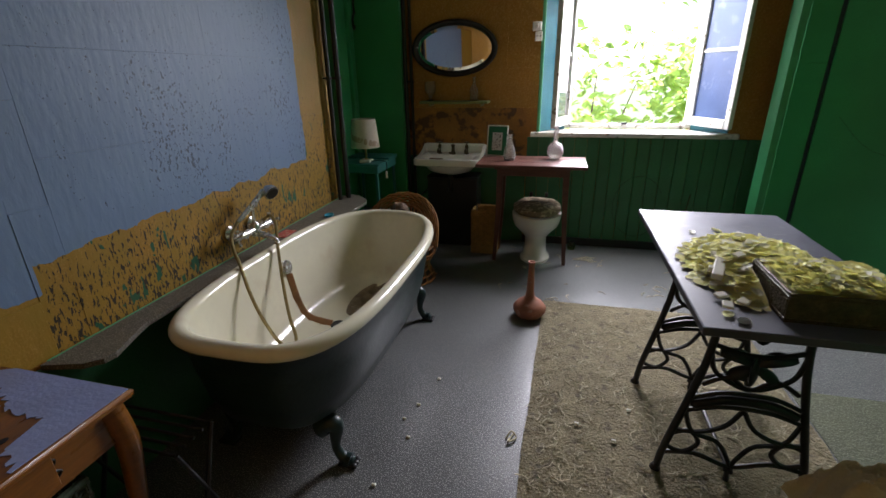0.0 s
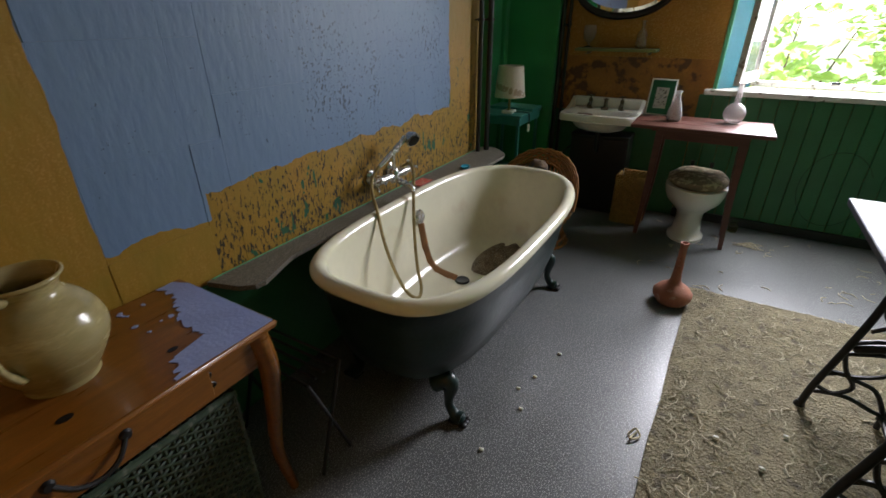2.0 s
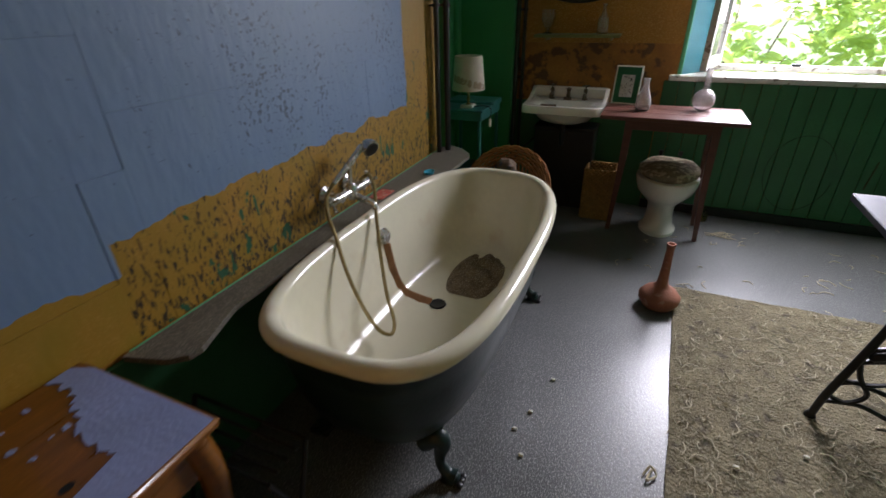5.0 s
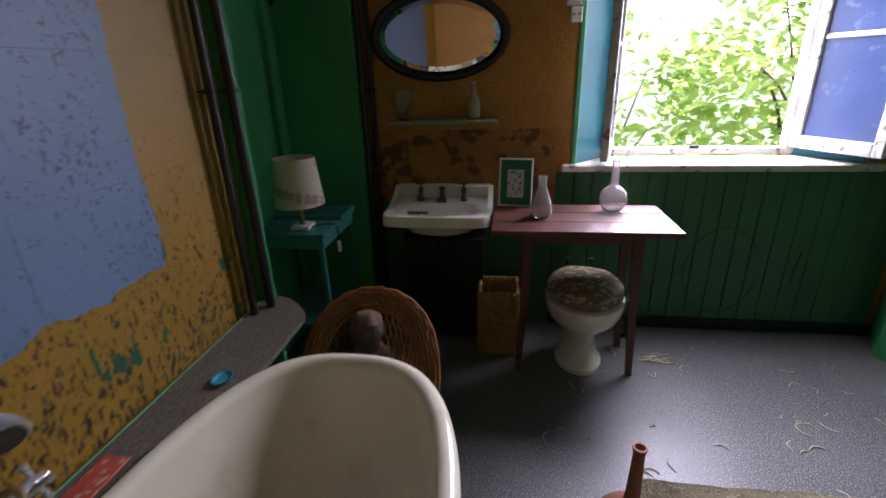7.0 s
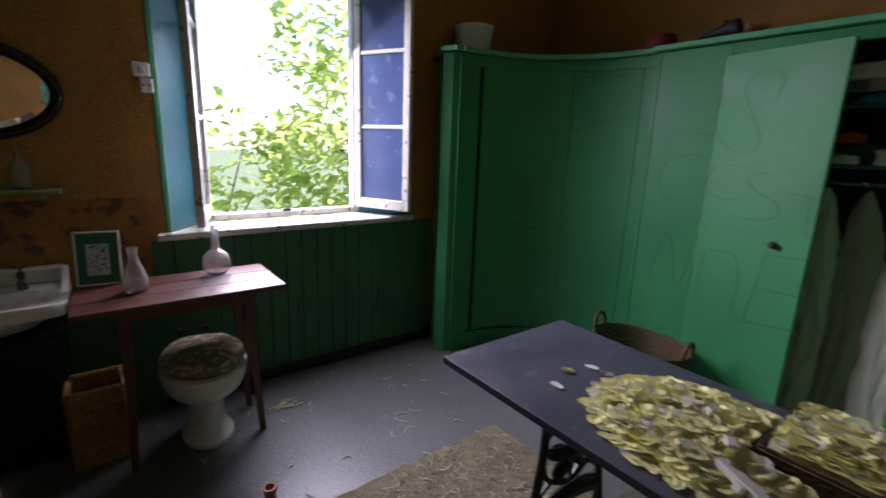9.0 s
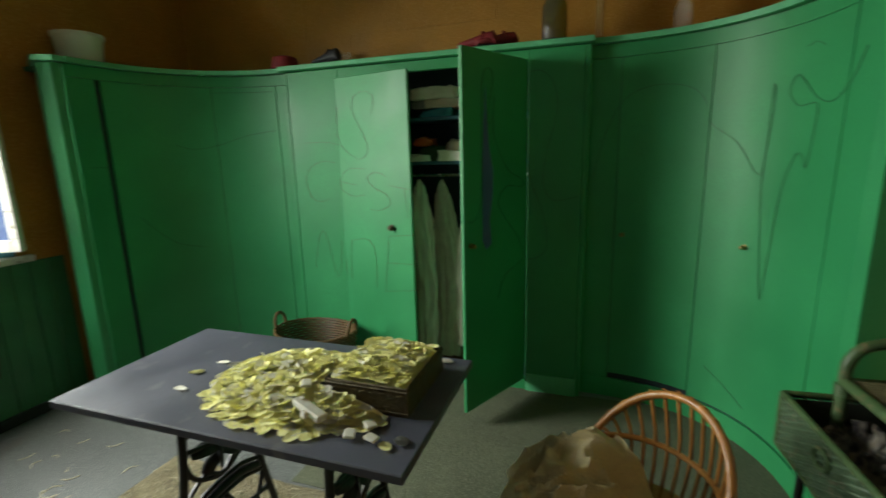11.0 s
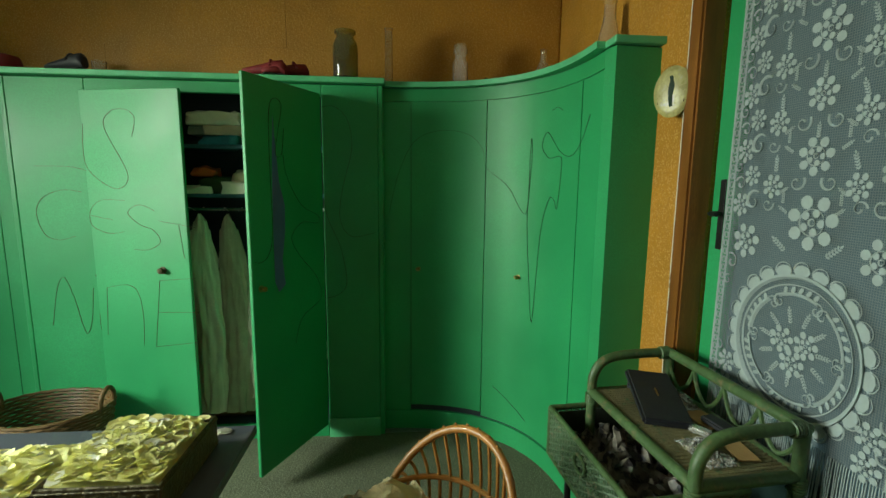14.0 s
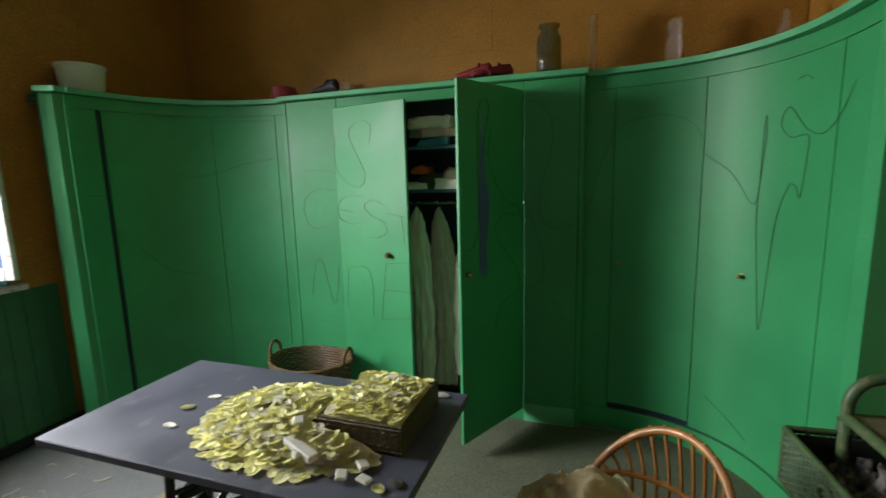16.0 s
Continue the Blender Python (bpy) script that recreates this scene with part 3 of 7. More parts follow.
ward = thing("wardrobe", "green painted wardrobe, both doors ajar, clothes inside", "wardrobe", (2.3, 3.34, 0))
XF = 2.19
part("side_post", box(XF, 2.43, 0, XF + 0.03, 2.725, 1.98, 0.004), GREEN, ward)
part("side_post", box(XF, 3.895, 0, XF + 0.03, 4.27, 1.98, 0.004), GREEN, ward)
part("header", box(XF, 2.725, 1.922, XF + 0.03, 3.895, 1.98, 0.003), GREEN, ward)
part("plinth", box(XF, 2.725, 0, XF + 0.03, 3.895, 0.085, 0.003), GREEN, ward)
part("plinth_strip", box(XF - 0.014, 2.43, 0, XF - 0.001, 2.722, 0.115, 0.004), GREEN_PALE, ward)
part("side", box(XF, 2.405, 0, 2.548, 2.429, 1.98, 0.003), GREEN, ward)
part("side", box(XF, 4.271, 0, 2.548, 4.295, 1.98, 0.003), GREEN, ward)
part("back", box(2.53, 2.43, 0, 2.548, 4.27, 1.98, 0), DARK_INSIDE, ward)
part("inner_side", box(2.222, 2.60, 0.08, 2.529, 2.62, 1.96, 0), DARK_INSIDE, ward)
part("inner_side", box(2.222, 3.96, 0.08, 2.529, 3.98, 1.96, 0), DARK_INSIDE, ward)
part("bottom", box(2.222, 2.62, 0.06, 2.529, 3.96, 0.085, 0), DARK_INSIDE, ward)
part("top", box(2.15, 2.39, 1.985, 2.545, 4.31, 2.014, 0.004), GREEN_PALE, ward, "paler green top with a moulded edge")
for _z in (1.385, 1.645):
    part("shelf", box(2.226, 2.621, _z, 2.528, 3.959, _z + 0.02, 0.003), SHELF_BLUE, ward, "dark blue shelf")


def leaf_door(hx, hy, fx, fy, z0, z1, knob, knob_mat, label):
    d = Vector((fx - hx, fy - hy, 0))
    w = d.length
    m = Matrix.Translation((hx, hy, 0)) @ Matrix.Rotation(math.atan2(d.y, d.x), 4, "Z")
    b = box(0, -0.010, z0, w, 0.010, z1, 0.003)
    bmesh.ops.transform(b, matrix=m, verts=b.verts)
    o = part("door", b, GREEN, ward, label)
    return o, m, w


door_l, ML, WL = leaf_door(2.178, 3.910, 2.060, 3.378, 0.075, 1.918, 0, None, "bright green door drawn with scratched lettering")
door_r, MR, WR = leaf_door(2.178, 2.735, 1.706, 2.970, 0.085, 1.93, 0, None, "green door standing open, a blue streak on it")


def on(m, pts, off):
    """Points of a door's own face, u along it from the hinge, z up."""
    return [m @ Vector((u, off, z)) for u, z in pts]


def knob(at, way, parent, mat=None, r=0.012):
    w = Vector(way).normalized()
    m = w.to_track_quat("Z", "Y").to_matrix().to_4x4()
    b = lathe([(0, 0), (r * 1.3, 0), (r * 1.3, 0.003), (r * 0.5, 0.004), (r * 0.5, 0.014), (r, 0.018), (r, 0.026), (r * 0.6, 0.031), (0, 0.032)], at, 16, None, 1, 1, m)
    smooth(part("knob", b, mat or BRASS, parent))


_nl = (ML.to_3x3() @ Vector((0, -1, 0)))
knob(ML @ Vector((WL - 0.150, -0.011, 1.015)), _nl, door_l, RUST_INK, 0.015)
_nr = (MR.to_3x3() @ Vector((0, 1, 0)))
knob(MR @ Vector((WR - 0.05, 0.0105, 0.99)), _nr, door_r)
knob(MR @ Vector((WR - 0.05, -0.0105, 0.99)), -_nr, door_r)
for _s, _z, _o in ((0.895, 0.985, cup_r), (0.43, 0.985, cup_r)):
    _x, _y = bow(1.42, 2.42, 0.845, 0.90, 2.5, -1, _s)
    _d = Vector((1.42 - _x, 2.42 - _y, 0)).normalized()
    knob((_x + _d.x * 0.006, _y + _d.y * 0.006, _z), _d, _o, None, 0.010)


# ---- bathtub ----
def bathtub():
    t = thing("bathtub", "cream enamel roll-top bathtub, dark green outside, on iron claw feet", "bathtub", (-0.985, 3.34, 0))
    cx, y0, y1, hw = -0.994, 2.548, 4.105, 0.381

    def ring(inset, z, k=64, drop=0.0):
        pts = []
        L = (y1 - y0) / 2 - inset
        W = hw - inset
        for i in range(k):
            a = 2 * math.pi * i / k
            c, s = math.cos(a), math.sin(a)
            e = 2 / 2.7 if s > 0 else 2 / 3.4
            x = W * math.copysign(abs(c) ** e, c)
            y = L * math.copysign(abs(s) ** e, s)
            pts.append(Vector((cx + x, (y0 + y1) / 2 + y, z)))
        return pts

    def loft(rings, cap=True):
        own = bmesh.new()
        vs = [[own.verts.new(p) for p in r] for r in rings]
        k = len(vs[0])
        for a, b in zip(vs, vs[1:]):
            for i in range(k):
                own.faces.new([a[i], a[(i + 1) % k], b[(i + 1) % k], b[i]])
        if cap:
            own.faces.new(vs[-1])
        bmesh.ops.recalc_face_normals(own, faces=own.faces)
        return own

    inner = [ring(0.0 + 0.028 - 0.028 * math.cos(a), 0.600 + 0.028 * math.sin(a)) for a in (math.radians(d) for d in range(-40, 181, 20))]
    inner += [ring(0.060, 0.58), ring(0.075, 0.46), ring(0.095, 0.35), ring(0.125, 0.27), ring(0.165, 0.232), ring(0.23, 0.213), ring(0.31, 0.208)]
    b = loft(inner)
    smooth(part("basin", b, ENAMEL, t, "cream enamel inside and rolled rim, stained"), 60)
    outer = [ring(0.012, 0.584), ring(0.030, 0.572), ring(0.044, 0.46), ring(0.065, 0.34), ring(0.095, 0.25), ring(0.14, 0.203), ring(0.22, 0.186), ring(0.31, 0.182)]
    smooth(part("outer_shell", loft(outer), IRON_GREEN, t, "dark green painted iron"), 60)
    for sx, y in ((1, 2.775), (-1, 2.775), (1, 3.90), (-1, 3.90)):
        x = cx + sx * 0.175
        p = spline([(x - sx * 0.010, y, 0.165), (x + sx * 0.030, y, 0.185), (x + sx * 0.052, y, 0.168), (x + sx * 0.044, y, 0.115), (x + sx * 0.043, y, 0.065), (x + sx * 0.068, y, 0.028), (x + sx * 0.098, y, 0.020)], 5)
        k = len(p) - 1
        rr = [0.046 - 0.028 * min(1.0, i / (k * 0.58)) + 0.010 * max(0.0, (i / k - 0.72) / 0.28) for i in range(k + 1)]
        f = tube(p, rr, 14)
        f = lathe([(0, 0.0), (0.024, 0.002), (0.030, 0.016), (0.022, 0.034), (0, 0.040)], (x + sx * 0.082, y, 0), 14, f)
        foot = part("claw_foot", f, IRON_GREEN, t, "dark iron claw foot")
        smooth(foot, 50)
        b = box(x + sx * 0.085 - 0.035, y - 0.026, 0.0, x + sx * 0.085 + 0.035, y + 0.026, 0.012, 0.004)
        for q in (-1, 0, 1):
            b = lathe([(0, 0.0), (0.011, 0.004), (0.012, 0.014), (0, 0.024)], (x + sx * 0.116, y + q * 0.017, 0), 8, b)
        smooth(part("claw", b, IRON, foot, "black toes"), 50)
    # overflow, rust trail, drain and dregs
    b = lathe([(0, 0.010), (0.028, 0.008), (0.036, 0.0), (0.036, -0.01)], (-1.292, 3.385, 0.515), 20, None, 1, 1, Matrix.Rotation(radians(78), 4, "Y"))
    smooth(part("overflow", b, CHROME, t, "dull metal overflow rose"))
    m = paint("rust_trail", (0.38, 0.19, 0.09), 0.5, vary=0.3, scale=20)
    pts = [(-1.297, 3.385, 0.475), (-1.276, 3.385, 0.36), (-1.248, 3.385, 0.278), (-1.205, 3.385, 0.236), (-1.14, 3.39, 0.218), (-1.09, 3.39, 0.213)]
    part("rust_trail", tube(spline(pts, 5), 0.024, 8, None, False, 0.12), m, t, "orange rust stain")
    b = lathe([(0, 0.004), (0.022, 0.004), (0.034, 0.007), (0.038, 0.0), (0.0, -0.001)], (-1.06, 3.40, 0.210), 20)
    smooth(part("drain", b, IRON, t, "dark drain"))
    b = sheet(lambda u, v: Vector((-0.98 + (u - 0.5) * 0.26 * (0.5 + 0.5 * math.sin(math.pi * v) ** 0.5), 3.50 + v * 0.42, 0.211 + 0.028 * math.sin(math.pi * u) ** 0.5 * math.sin(math.pi * v) ** 0.5 * (0.6 + noise.noise(Vector((u * 5, v * 7, 2)))))), 20, 28)
    part("sediment", b, paint("dry_dregs", (0.16, 0.12, 0.07), 0.95, vary=0.4, scale=20, bump=0.6, speck=(0.35, 0.3, 0.22)), t, "dry brown dregs in the bottom")


bathtub()


def mixer():
    t = thing("bath_mixer", "chrome wall mixer with a hand shower on its cradle", "tap", (-1.46, 3.35, 0.68))
    zb, xb = 0.715, -1.415
    for y in (3.275, 3.435):
        b = lathe([(0.0, 0), (0.036, 0), (0.036, 0.005), (0.026, 0.012), (0.015, 0.016), (0.015, 0.075), (0.021, 0.078), (0.021, 0.092), (0, 0.092)], (-1.495, y, zb), 20, None, 1, 1, Matrix.Rotation(radians(90), 4, "Y"))
        smooth(part("wall_union", b, CHROME, t))
        yy = 3.215 if y < 3.3 else 3.495
        b = lathe([(0, -0.022), (0.016, -0.020), (0.019, -0.006), (0.012, 0.008), (0.010, 0.020), (0, 0.022)], (xb, yy, zb), 12, None, 1, 1, Matrix.Rotation(radians(90 if y < 3.3 else -90), 4, "X"))
        for k in range(4):
            a = math.pi / 2 * k + 0.4
            e = (xb + 0.036 * math.cos(a), yy, zb + 0.036 * math.sin(a))
            b = tube([(xb, yy, zb), e], 0.006, 8, b)
            b = lathe([(0, -0.009), (0.007, -0.006), (0.009, 0), (0.007, 0.006), (0, 0.009)], e, 10, b)
        smooth(part("cross_handle", b, CHROME, t))
    b = tube([(xb, 3.235, zb), (xb, 3.475, zb)], 0.017, 14)
    b = lathe([(0, -0.034), (0.020, -0.032), (0.024, -0.01), (0.024, 0.02), (0.016, 0.034), (0, 0.036)], (xb, 3.355, zb), 16, b)
    smooth(part("body", b, CHROME, t))
    smooth(part("spout", tube(spline([(xb, 3.355, 0.70), (-1.375, 3.358, 0.688), (-1.325, 3.362, 0.672), (-1.312, 3.363, 0.648)], 5), [0.015] * 10 + [0.013] * 5 + [0.015], 12), CHROME, t))
    smooth(part("cradle", tube(spline([(xb, 3.355, 0.74), (xb + 0.005, 3.350, 0.79), (xb + 0.012, 3.345, 0.832)], 5), 0.009, 10), CHROME, t))
    b = None
    for d in (-1, 1):
        b = tube(spline([(xb + 0.012, 3.345, 0.825), (xb + 0.018, 3.345 + d * 0.020, 0.832), (xb + 0.026, 3.345 + d * 0.016, 0.852)], 4), 0.006, 8, b)
    smooth(part("fork", b, CHROME, t))
    b = tube(spline([(-1.412, 3.238, 0.785), (-1.405, 3.30, 0.815), (-1.400, 3.37, 0.850), (-1.392, 3.43, 0.882)], 5), [0.009, 0.010, 0.011, 0.012, 0.012, 0.013, 0.013, 0.013, 0.013, 0.013, 0.013, 0.013, 0.013, 0.014, 0.015, 0.016], 12)
    s = part("hand_shower", b, CHROME, t)
    smooth(s)
    tip = Matrix.Rotation(radians(-30), 4, "X") @ Matrix.Rotation(radians(125), 4, "Y")
    b = lathe([(0, -0.026), (0.018, -0.024), (0.032, -0.006), (0.037, 0.010), (0.037, 0.022), (0.0, 0.022)], (-1.375, 3.452, 0.880), 24, None, 1, 1, tip)
    rose = part("rose", b, CHROME, s, "round chrome shower rose")
    smooth(rose)
    b = lathe([(0, 0.0222), (0.030, 0.0222), (0.030, 0.026), (0, 0.028)], (-1.375, 3.452, 0.880), 24, None, 1, 1, tip)
    smooth(part("hand_shower_face", b, BLACK, s, "dark spray face"))
    b = tube(spline([(-1.412, 3.240, 0.787), (-1.415, 3.190, 0.740), (-1.385, 3.150, 0.685), (-1.330, 3.105, 0.640), (-1.260, 3.050, 0.535), (-1.190, 3.020, 0.425), (-1.130, 3.020, 0.330), (-1.100, 3.060, 0.285), (-1.120, 3.120, 0.300), (-1.180, 3.180, 0.375), (-1.250, 3.270, 0.495), (-1.310, 3.360, 0.650), (-1.345, 3.420, 0.720), (-1.385, 3.445, 0.757), (-1.415, 3.420, 0.738)], 8), 0.0075, 8)
    smooth(part("hose", b, paint("old_brass_hose", (0.30, 0.23, 0.09), 0.32, metal=0.45, vary=0.3, scale=40), t, "tarnished brass hose"))


mixer()
# zinc shelf along the wall behind the tub
def tongue(y):
    """The ledge's width along the wall, wide and round at both ends."""
    w = 0.100 + 0.125 * min(1.0, max(0.0, (y - 3.65) / 0.35)) + 0.10 * max(0.0, (2.66 - y) / 0.28)
    return w * min(1, max(0.0, (y - 2.38) / 0.09)) ** 0.5 * min(1, max(0.0, (4.50 - y) / 0.16)) ** 0.5


_pl = [(-1.484, 4.50), (-1.484, 2.38)] + [(-1.484 + max(0.004, tongue(2.38 + 2.12 * k / 60)), 2.38 + 2.12 * k / 60) for k in range(1, 60)]
zinc_shelf = thing("ledge", "grey zinc ledge with rounded ends along the tub wall", "ledge", (-1.48, 3.4, 0.586))
part("board", prism(_pl, 0.586, 0.604), LEAD, zinc_shelf)
part("wall_bead", box(-1.4875, 2.40, 0.604, -1.480, 4.44, 0.606, 0.002), GREEN_PALE, zinc_shelf, "pale green bead along the wall")


# ---- sewing table ----
def sewing_table():
    t = thing("sewing_table", "black cast-iron treadle base with a grey painted board top", "table", (0.665, 3.285, 0))
    part("tabletop", box(0.362, 2.722, 0.742, 0.950, 3.850, 0.768, 0.003), SLATE, t, "dark grey painted board")

    def end_frame(y):
        def P(pts, n=6):
            return spline([(0.634 + 0.885 * u, y, z) for u, z in pts], n)
        r, own = 0.0085, None
        L = [(-0.155, 0.742), (-0.150, 0.62), (-0.165, 0.48), (-0.205, 0.30), (-0.25, 0.12), (-0.268, 0.0)]
        own = tube(P(L), 0.0135, 8)
        own = tube(P([(-u, z) for u, z in L]), 0.0135, 8, own)
        own = tube(P([(-0.16, 0.735), (0.16, 0.735)]), 0.010, 8, own)
        for pts in ([(-0.20, 0.335), (-0.10, 0.372), (0, 0.380), (0.10, 0.372), (0.20, 0.335)], [(-0.205, 0.285), (-0.10, 0.315), (0, 0.322), (0.10, 0.315), (0.205, 0.285)],
                    [(-0.255, 0.09), (-0.14, 0.105), (-0.04, 0.075), (0, 0.07), (0.04, 0.075), (0.14, 0.105), (0.255, 0.09)],
                    [(-0.155, 0.56), (-0.06, 0.535), (0, 0.53), (0.06, 0.535), (0.155, 0.56)], [(-0.16, 0.40), (-0.08, 0.44), (0, 0.40), (0.08, 0.44), (0.16, 0.40)],
                    [(-0.155, 0.60), (-0.05, 0.64), (0, 0.735)], [(0.155, 0.60), (0.05, 0.64), (0, 0.735)], [(-0.14, 0.72), (-0.06, 0.66), (0, 0.58), (0.06, 0.66), (0.14, 0.72)],
                    [(-0.20, 0.29), (-0.16, 0.20), (-0.06, 0.165), (0, 0.07)], [(0.20, 0.29), (0.16, 0.20), (0.06, 0.165), (0, 0.07)],
                    [(0, 0.315), (-0.05, 0.24), (-0.14, 0.20), (-0.23, 0.20)], [(0, 0.315), (0.05, 0.24), (0.14, 0.20), (0.23, 0.20)],
                    [(-0.235, 0.18), (-0.17, 0.20), (-0.13, 0.15), (-0.18, 0.105), (-0.245, 0.12)], [(0.235, 0.18), (0.17, 0.20), (0.13, 0.15), (0.18, 0.105), (0.245, 0.12)],
                    [(-0.155, 0.55), (-0.13, 0.46), (-0.05, 0.41), (0, 0.40)], [(0.155, 0.55), (0.13, 0.46), (0.05, 0.41), (0, 0.40)]):
            own = tube(P(pts), r, 6, own)
        own = tube(P([(-0.185, 0.312), (-0.09, 0.345), (0, 0.352), (0.09, 0.345), (0.185, 0.312)]), [0.006] + [0.017] * 23 + [0.006], 8, own)
        # an iron bee in the middle
        for pts, w in (([(0, 0.53), (0, 0.42)], 0.022), ([(0, 0.50), (0.06, 0.525), (0.125, 0.53)], 0.020), ([(0, 0.50), (-0.06, 0.525), (-0.125, 0.53)], 0.020),
                       ([(0, 0.485), (0.05, 0.46), (0.085, 0.44)], 0.017), ([(0, 0.485), (-0.05, 0.46), (-0.085, 0.44)], 0.017)):
            q = P(pts, 8)
            own = tube(q, [0.005 + w * math.sin(math.pi * min(0.92, (i + 1) / (len(q) + 1))) for i in range(len(q))], 8, own, False, 0.4)
        own = lathe([(0, 0.0), (0.017, 0.004), (0.015, 0.016), (0, 0.02)], (0.634, y, 0.045), 10, own)
        own = tube([(0.634, y, 0.07), (0.634, y, 0.0)], 0.010, 8, own)
        for s in (-1, 1):
            own = lathe([(0, 0), (0.017, 0.0), (0.020, 0.012), (0.012, 0.03), (0, 0.03)], (0.634 + s * 0.237, y, 0), 10, own)
        return own

    for y in (3.005, 3.525):
        smooth(part("end_frame", end_frame(y), IRON, t), 50)
    smooth(part("tie_rod", tube([(0.634, 3.005, 0.055), (0.634, 3.525, 0.055)], 0.009, 8), IRON, t))


sewing_table()
# rug
_r = sheet(lambda u, v: Vector((-0.075 + u * 1.135 + 0.06 * (v - 0.75) * (1 - u) + 0.012 * noise.noise(Vector((v * 9, 0, u > 0.5))) * (u < 0.02 or u > 0.98), 1.75 + v * 2.54 + 0.03 * (1 - u) * v * 0 + 0.012 * noise.noise(Vector((u * 9, 5, 0))) * (v > 0.98), 0.007 + 0.004 * noise.noise(Vector((u * 22, v * 46, 0))))), 60, 110)
rug = smooth(solid("rug", shell(_r, 0.005), RUG, "worn beige jute rug strewn with shreds", "rug", (0.48, 3.0, 0.0)), 70)


# ---- sink, wooden table, toilet ----
DARK_BRASS = paint("dull_dark_brass", (0.12, 0.10, 0.065), 0.35, metal=0.85, vary=0.4, scale=40)


def sink():
    t = thing("sink", "white porcelain wash basin fixed to the wall", "sink", (-0.882, 5.22, 0.6))
    x0, x1, y0, y1 = -1.155, -0.61, 5.0, 5.415

    def ring(fx, fy, cy, z, e):
        out = []
        for i in range(48):
            a = 2 * math.pi * i / 48
            c, s = math.cos(a), math.sin(a)
            out.append(Vector(((x0 + x1) / 2 + fx * math.copysign(abs(c) ** e, c), cy + fy * math.copysign(abs(s) ** e, s), z)))
        return out

    cy = (y0 + y1) / 2
    rings = [ring(0.10, 0.10, 5.24, 0.63, 0.8), ring(0.17, 0.14, 5.23, 0.655, 0.7), ring(0.215, 0.165, 5.23, 0.705, 0.6), ring(0.245, 0.185, cy, 0.715, 0.42), ring(0.2725, 0.2075, cy, 0.722, 0.3),
             ring(0.2725, 0.2075, cy, 0.760, 0.3), ring(0.266, 0.202, cy, 0.772, 0.3), ring(0.255, 0.190, cy, 0.772, 0.3), ring(0.205, 0.115, 5.165, 0.768, 0.5), ring(0.18, 0.10, 5.165, 0.74, 0.55), ring(0.14, 0.08, 5.165, 0.69, 0.7), ring(0.05, 0.04, 5.165, 0.675, 0.9)]
    own = bmesh.new()
    vs = [[own.verts.new(p) for p in r] for r in rings]
    for a, b in zip(vs, vs[1:]):
        for i in range(48):
            own.faces.new([a[i], a[(i + 1) % 48], b[(i + 1) % 48], b[i]])
    own.faces.new(vs[0])
    own.faces.new(vs[-1])
    bmesh.ops.recalc_face_normals(own, faces=own.faces)
    smooth(part("basin", own, PORCELAIN, t), 45)
    smooth(part("splashback", box(x0 + 0.01, 5.375, 0.765, x1 - 0.01, 5.42, 0.845, 0.012, None, 3), PORCELAIN, t), 45)
    for xs, xe in ((x0 + 0.004, x0 + 0.030), (x1 - 0.030, x1 - 0.004)):
        own = bmesh.new()
        rows = []
        for k in range(13):
            u = k / 12
            rows.append([own.verts.new((x, 5.385 - 0.30 * u, z)) for x, z in ((xs, 0.760), (xe, 0.760), (xe, 0.768 + 0.074 * (1 - u) ** 2.6), (xs, 0.768 + 0.074 * (1 - u) ** 2.6))])
        for p, q in zip(rows, rows[1:]):
            for i in range(4):
                own.faces.new([p[i], p[(i + 1) % 4], q[(i + 1) % 4], q[i]])
        own.faces.new(rows[0])
        own.faces.new(rows[-1])
        bmesh.ops.recalc_face_normals(own, faces=own.faces)
        smooth(part("side_upstand", own, PORCELAIN, t), 50)
    for x in (-1.0, -0.77):
        b = lathe([(0, 0), (0.018, 0), (0.020, 0.008), (0.011, 0.014), (0.011, 0.05), (0.016, 0.055), (0.013, 0.075), (0.005, 0.08), (0.005, 0.095), (0, 0.097)], (x, 5.325, 0.768), 14)
        b = tube(spline([(x, 5.325, 0.80), (x, 5.29, 0.812), (x, 5.262, 0.805), (x, 5.255, 0.785)], 4), 0.009, 10, b)
        for a in (0.3, 1.87):
            b = tube([(x - 0.026 * math.cos(a), 5.325 - 0.026 * math.sin(a), 0.864), (x + 0.026 * math.cos(a), 5.325 + 0.026 * math.sin(a), 0.864)], 0.005, 8, b)
        smooth(part("tap", b, DARK_BRASS, t, "tarnished tap with a cross handle"))
    b = lathe([(0, 0), (0.02, 0), (0.016, 0.02), (0.012, 0.06), (0.02, 0.075), (0, 0.085)], (-0.885, 5.32, 0.768), 12)
    b = box(-0.912, 5.285, 0.758, -0.858, 5.292, 0.79, 0.002, b)
    smooth(part("plug_lift", b, DARK_BRASS, t))
    b = tube(spline([(-0.882, 5.20, 0.63), (-0.882, 5.20, 0.50), (-0.882, 5.24, 0.47), (-0.882, 5.30, 0.50), (-0.882, 5.41, 0.50)], 5), 0.019, 12)
    smooth(part("waste_trap", b, IRON, t, "black waste pipe"))


sink()


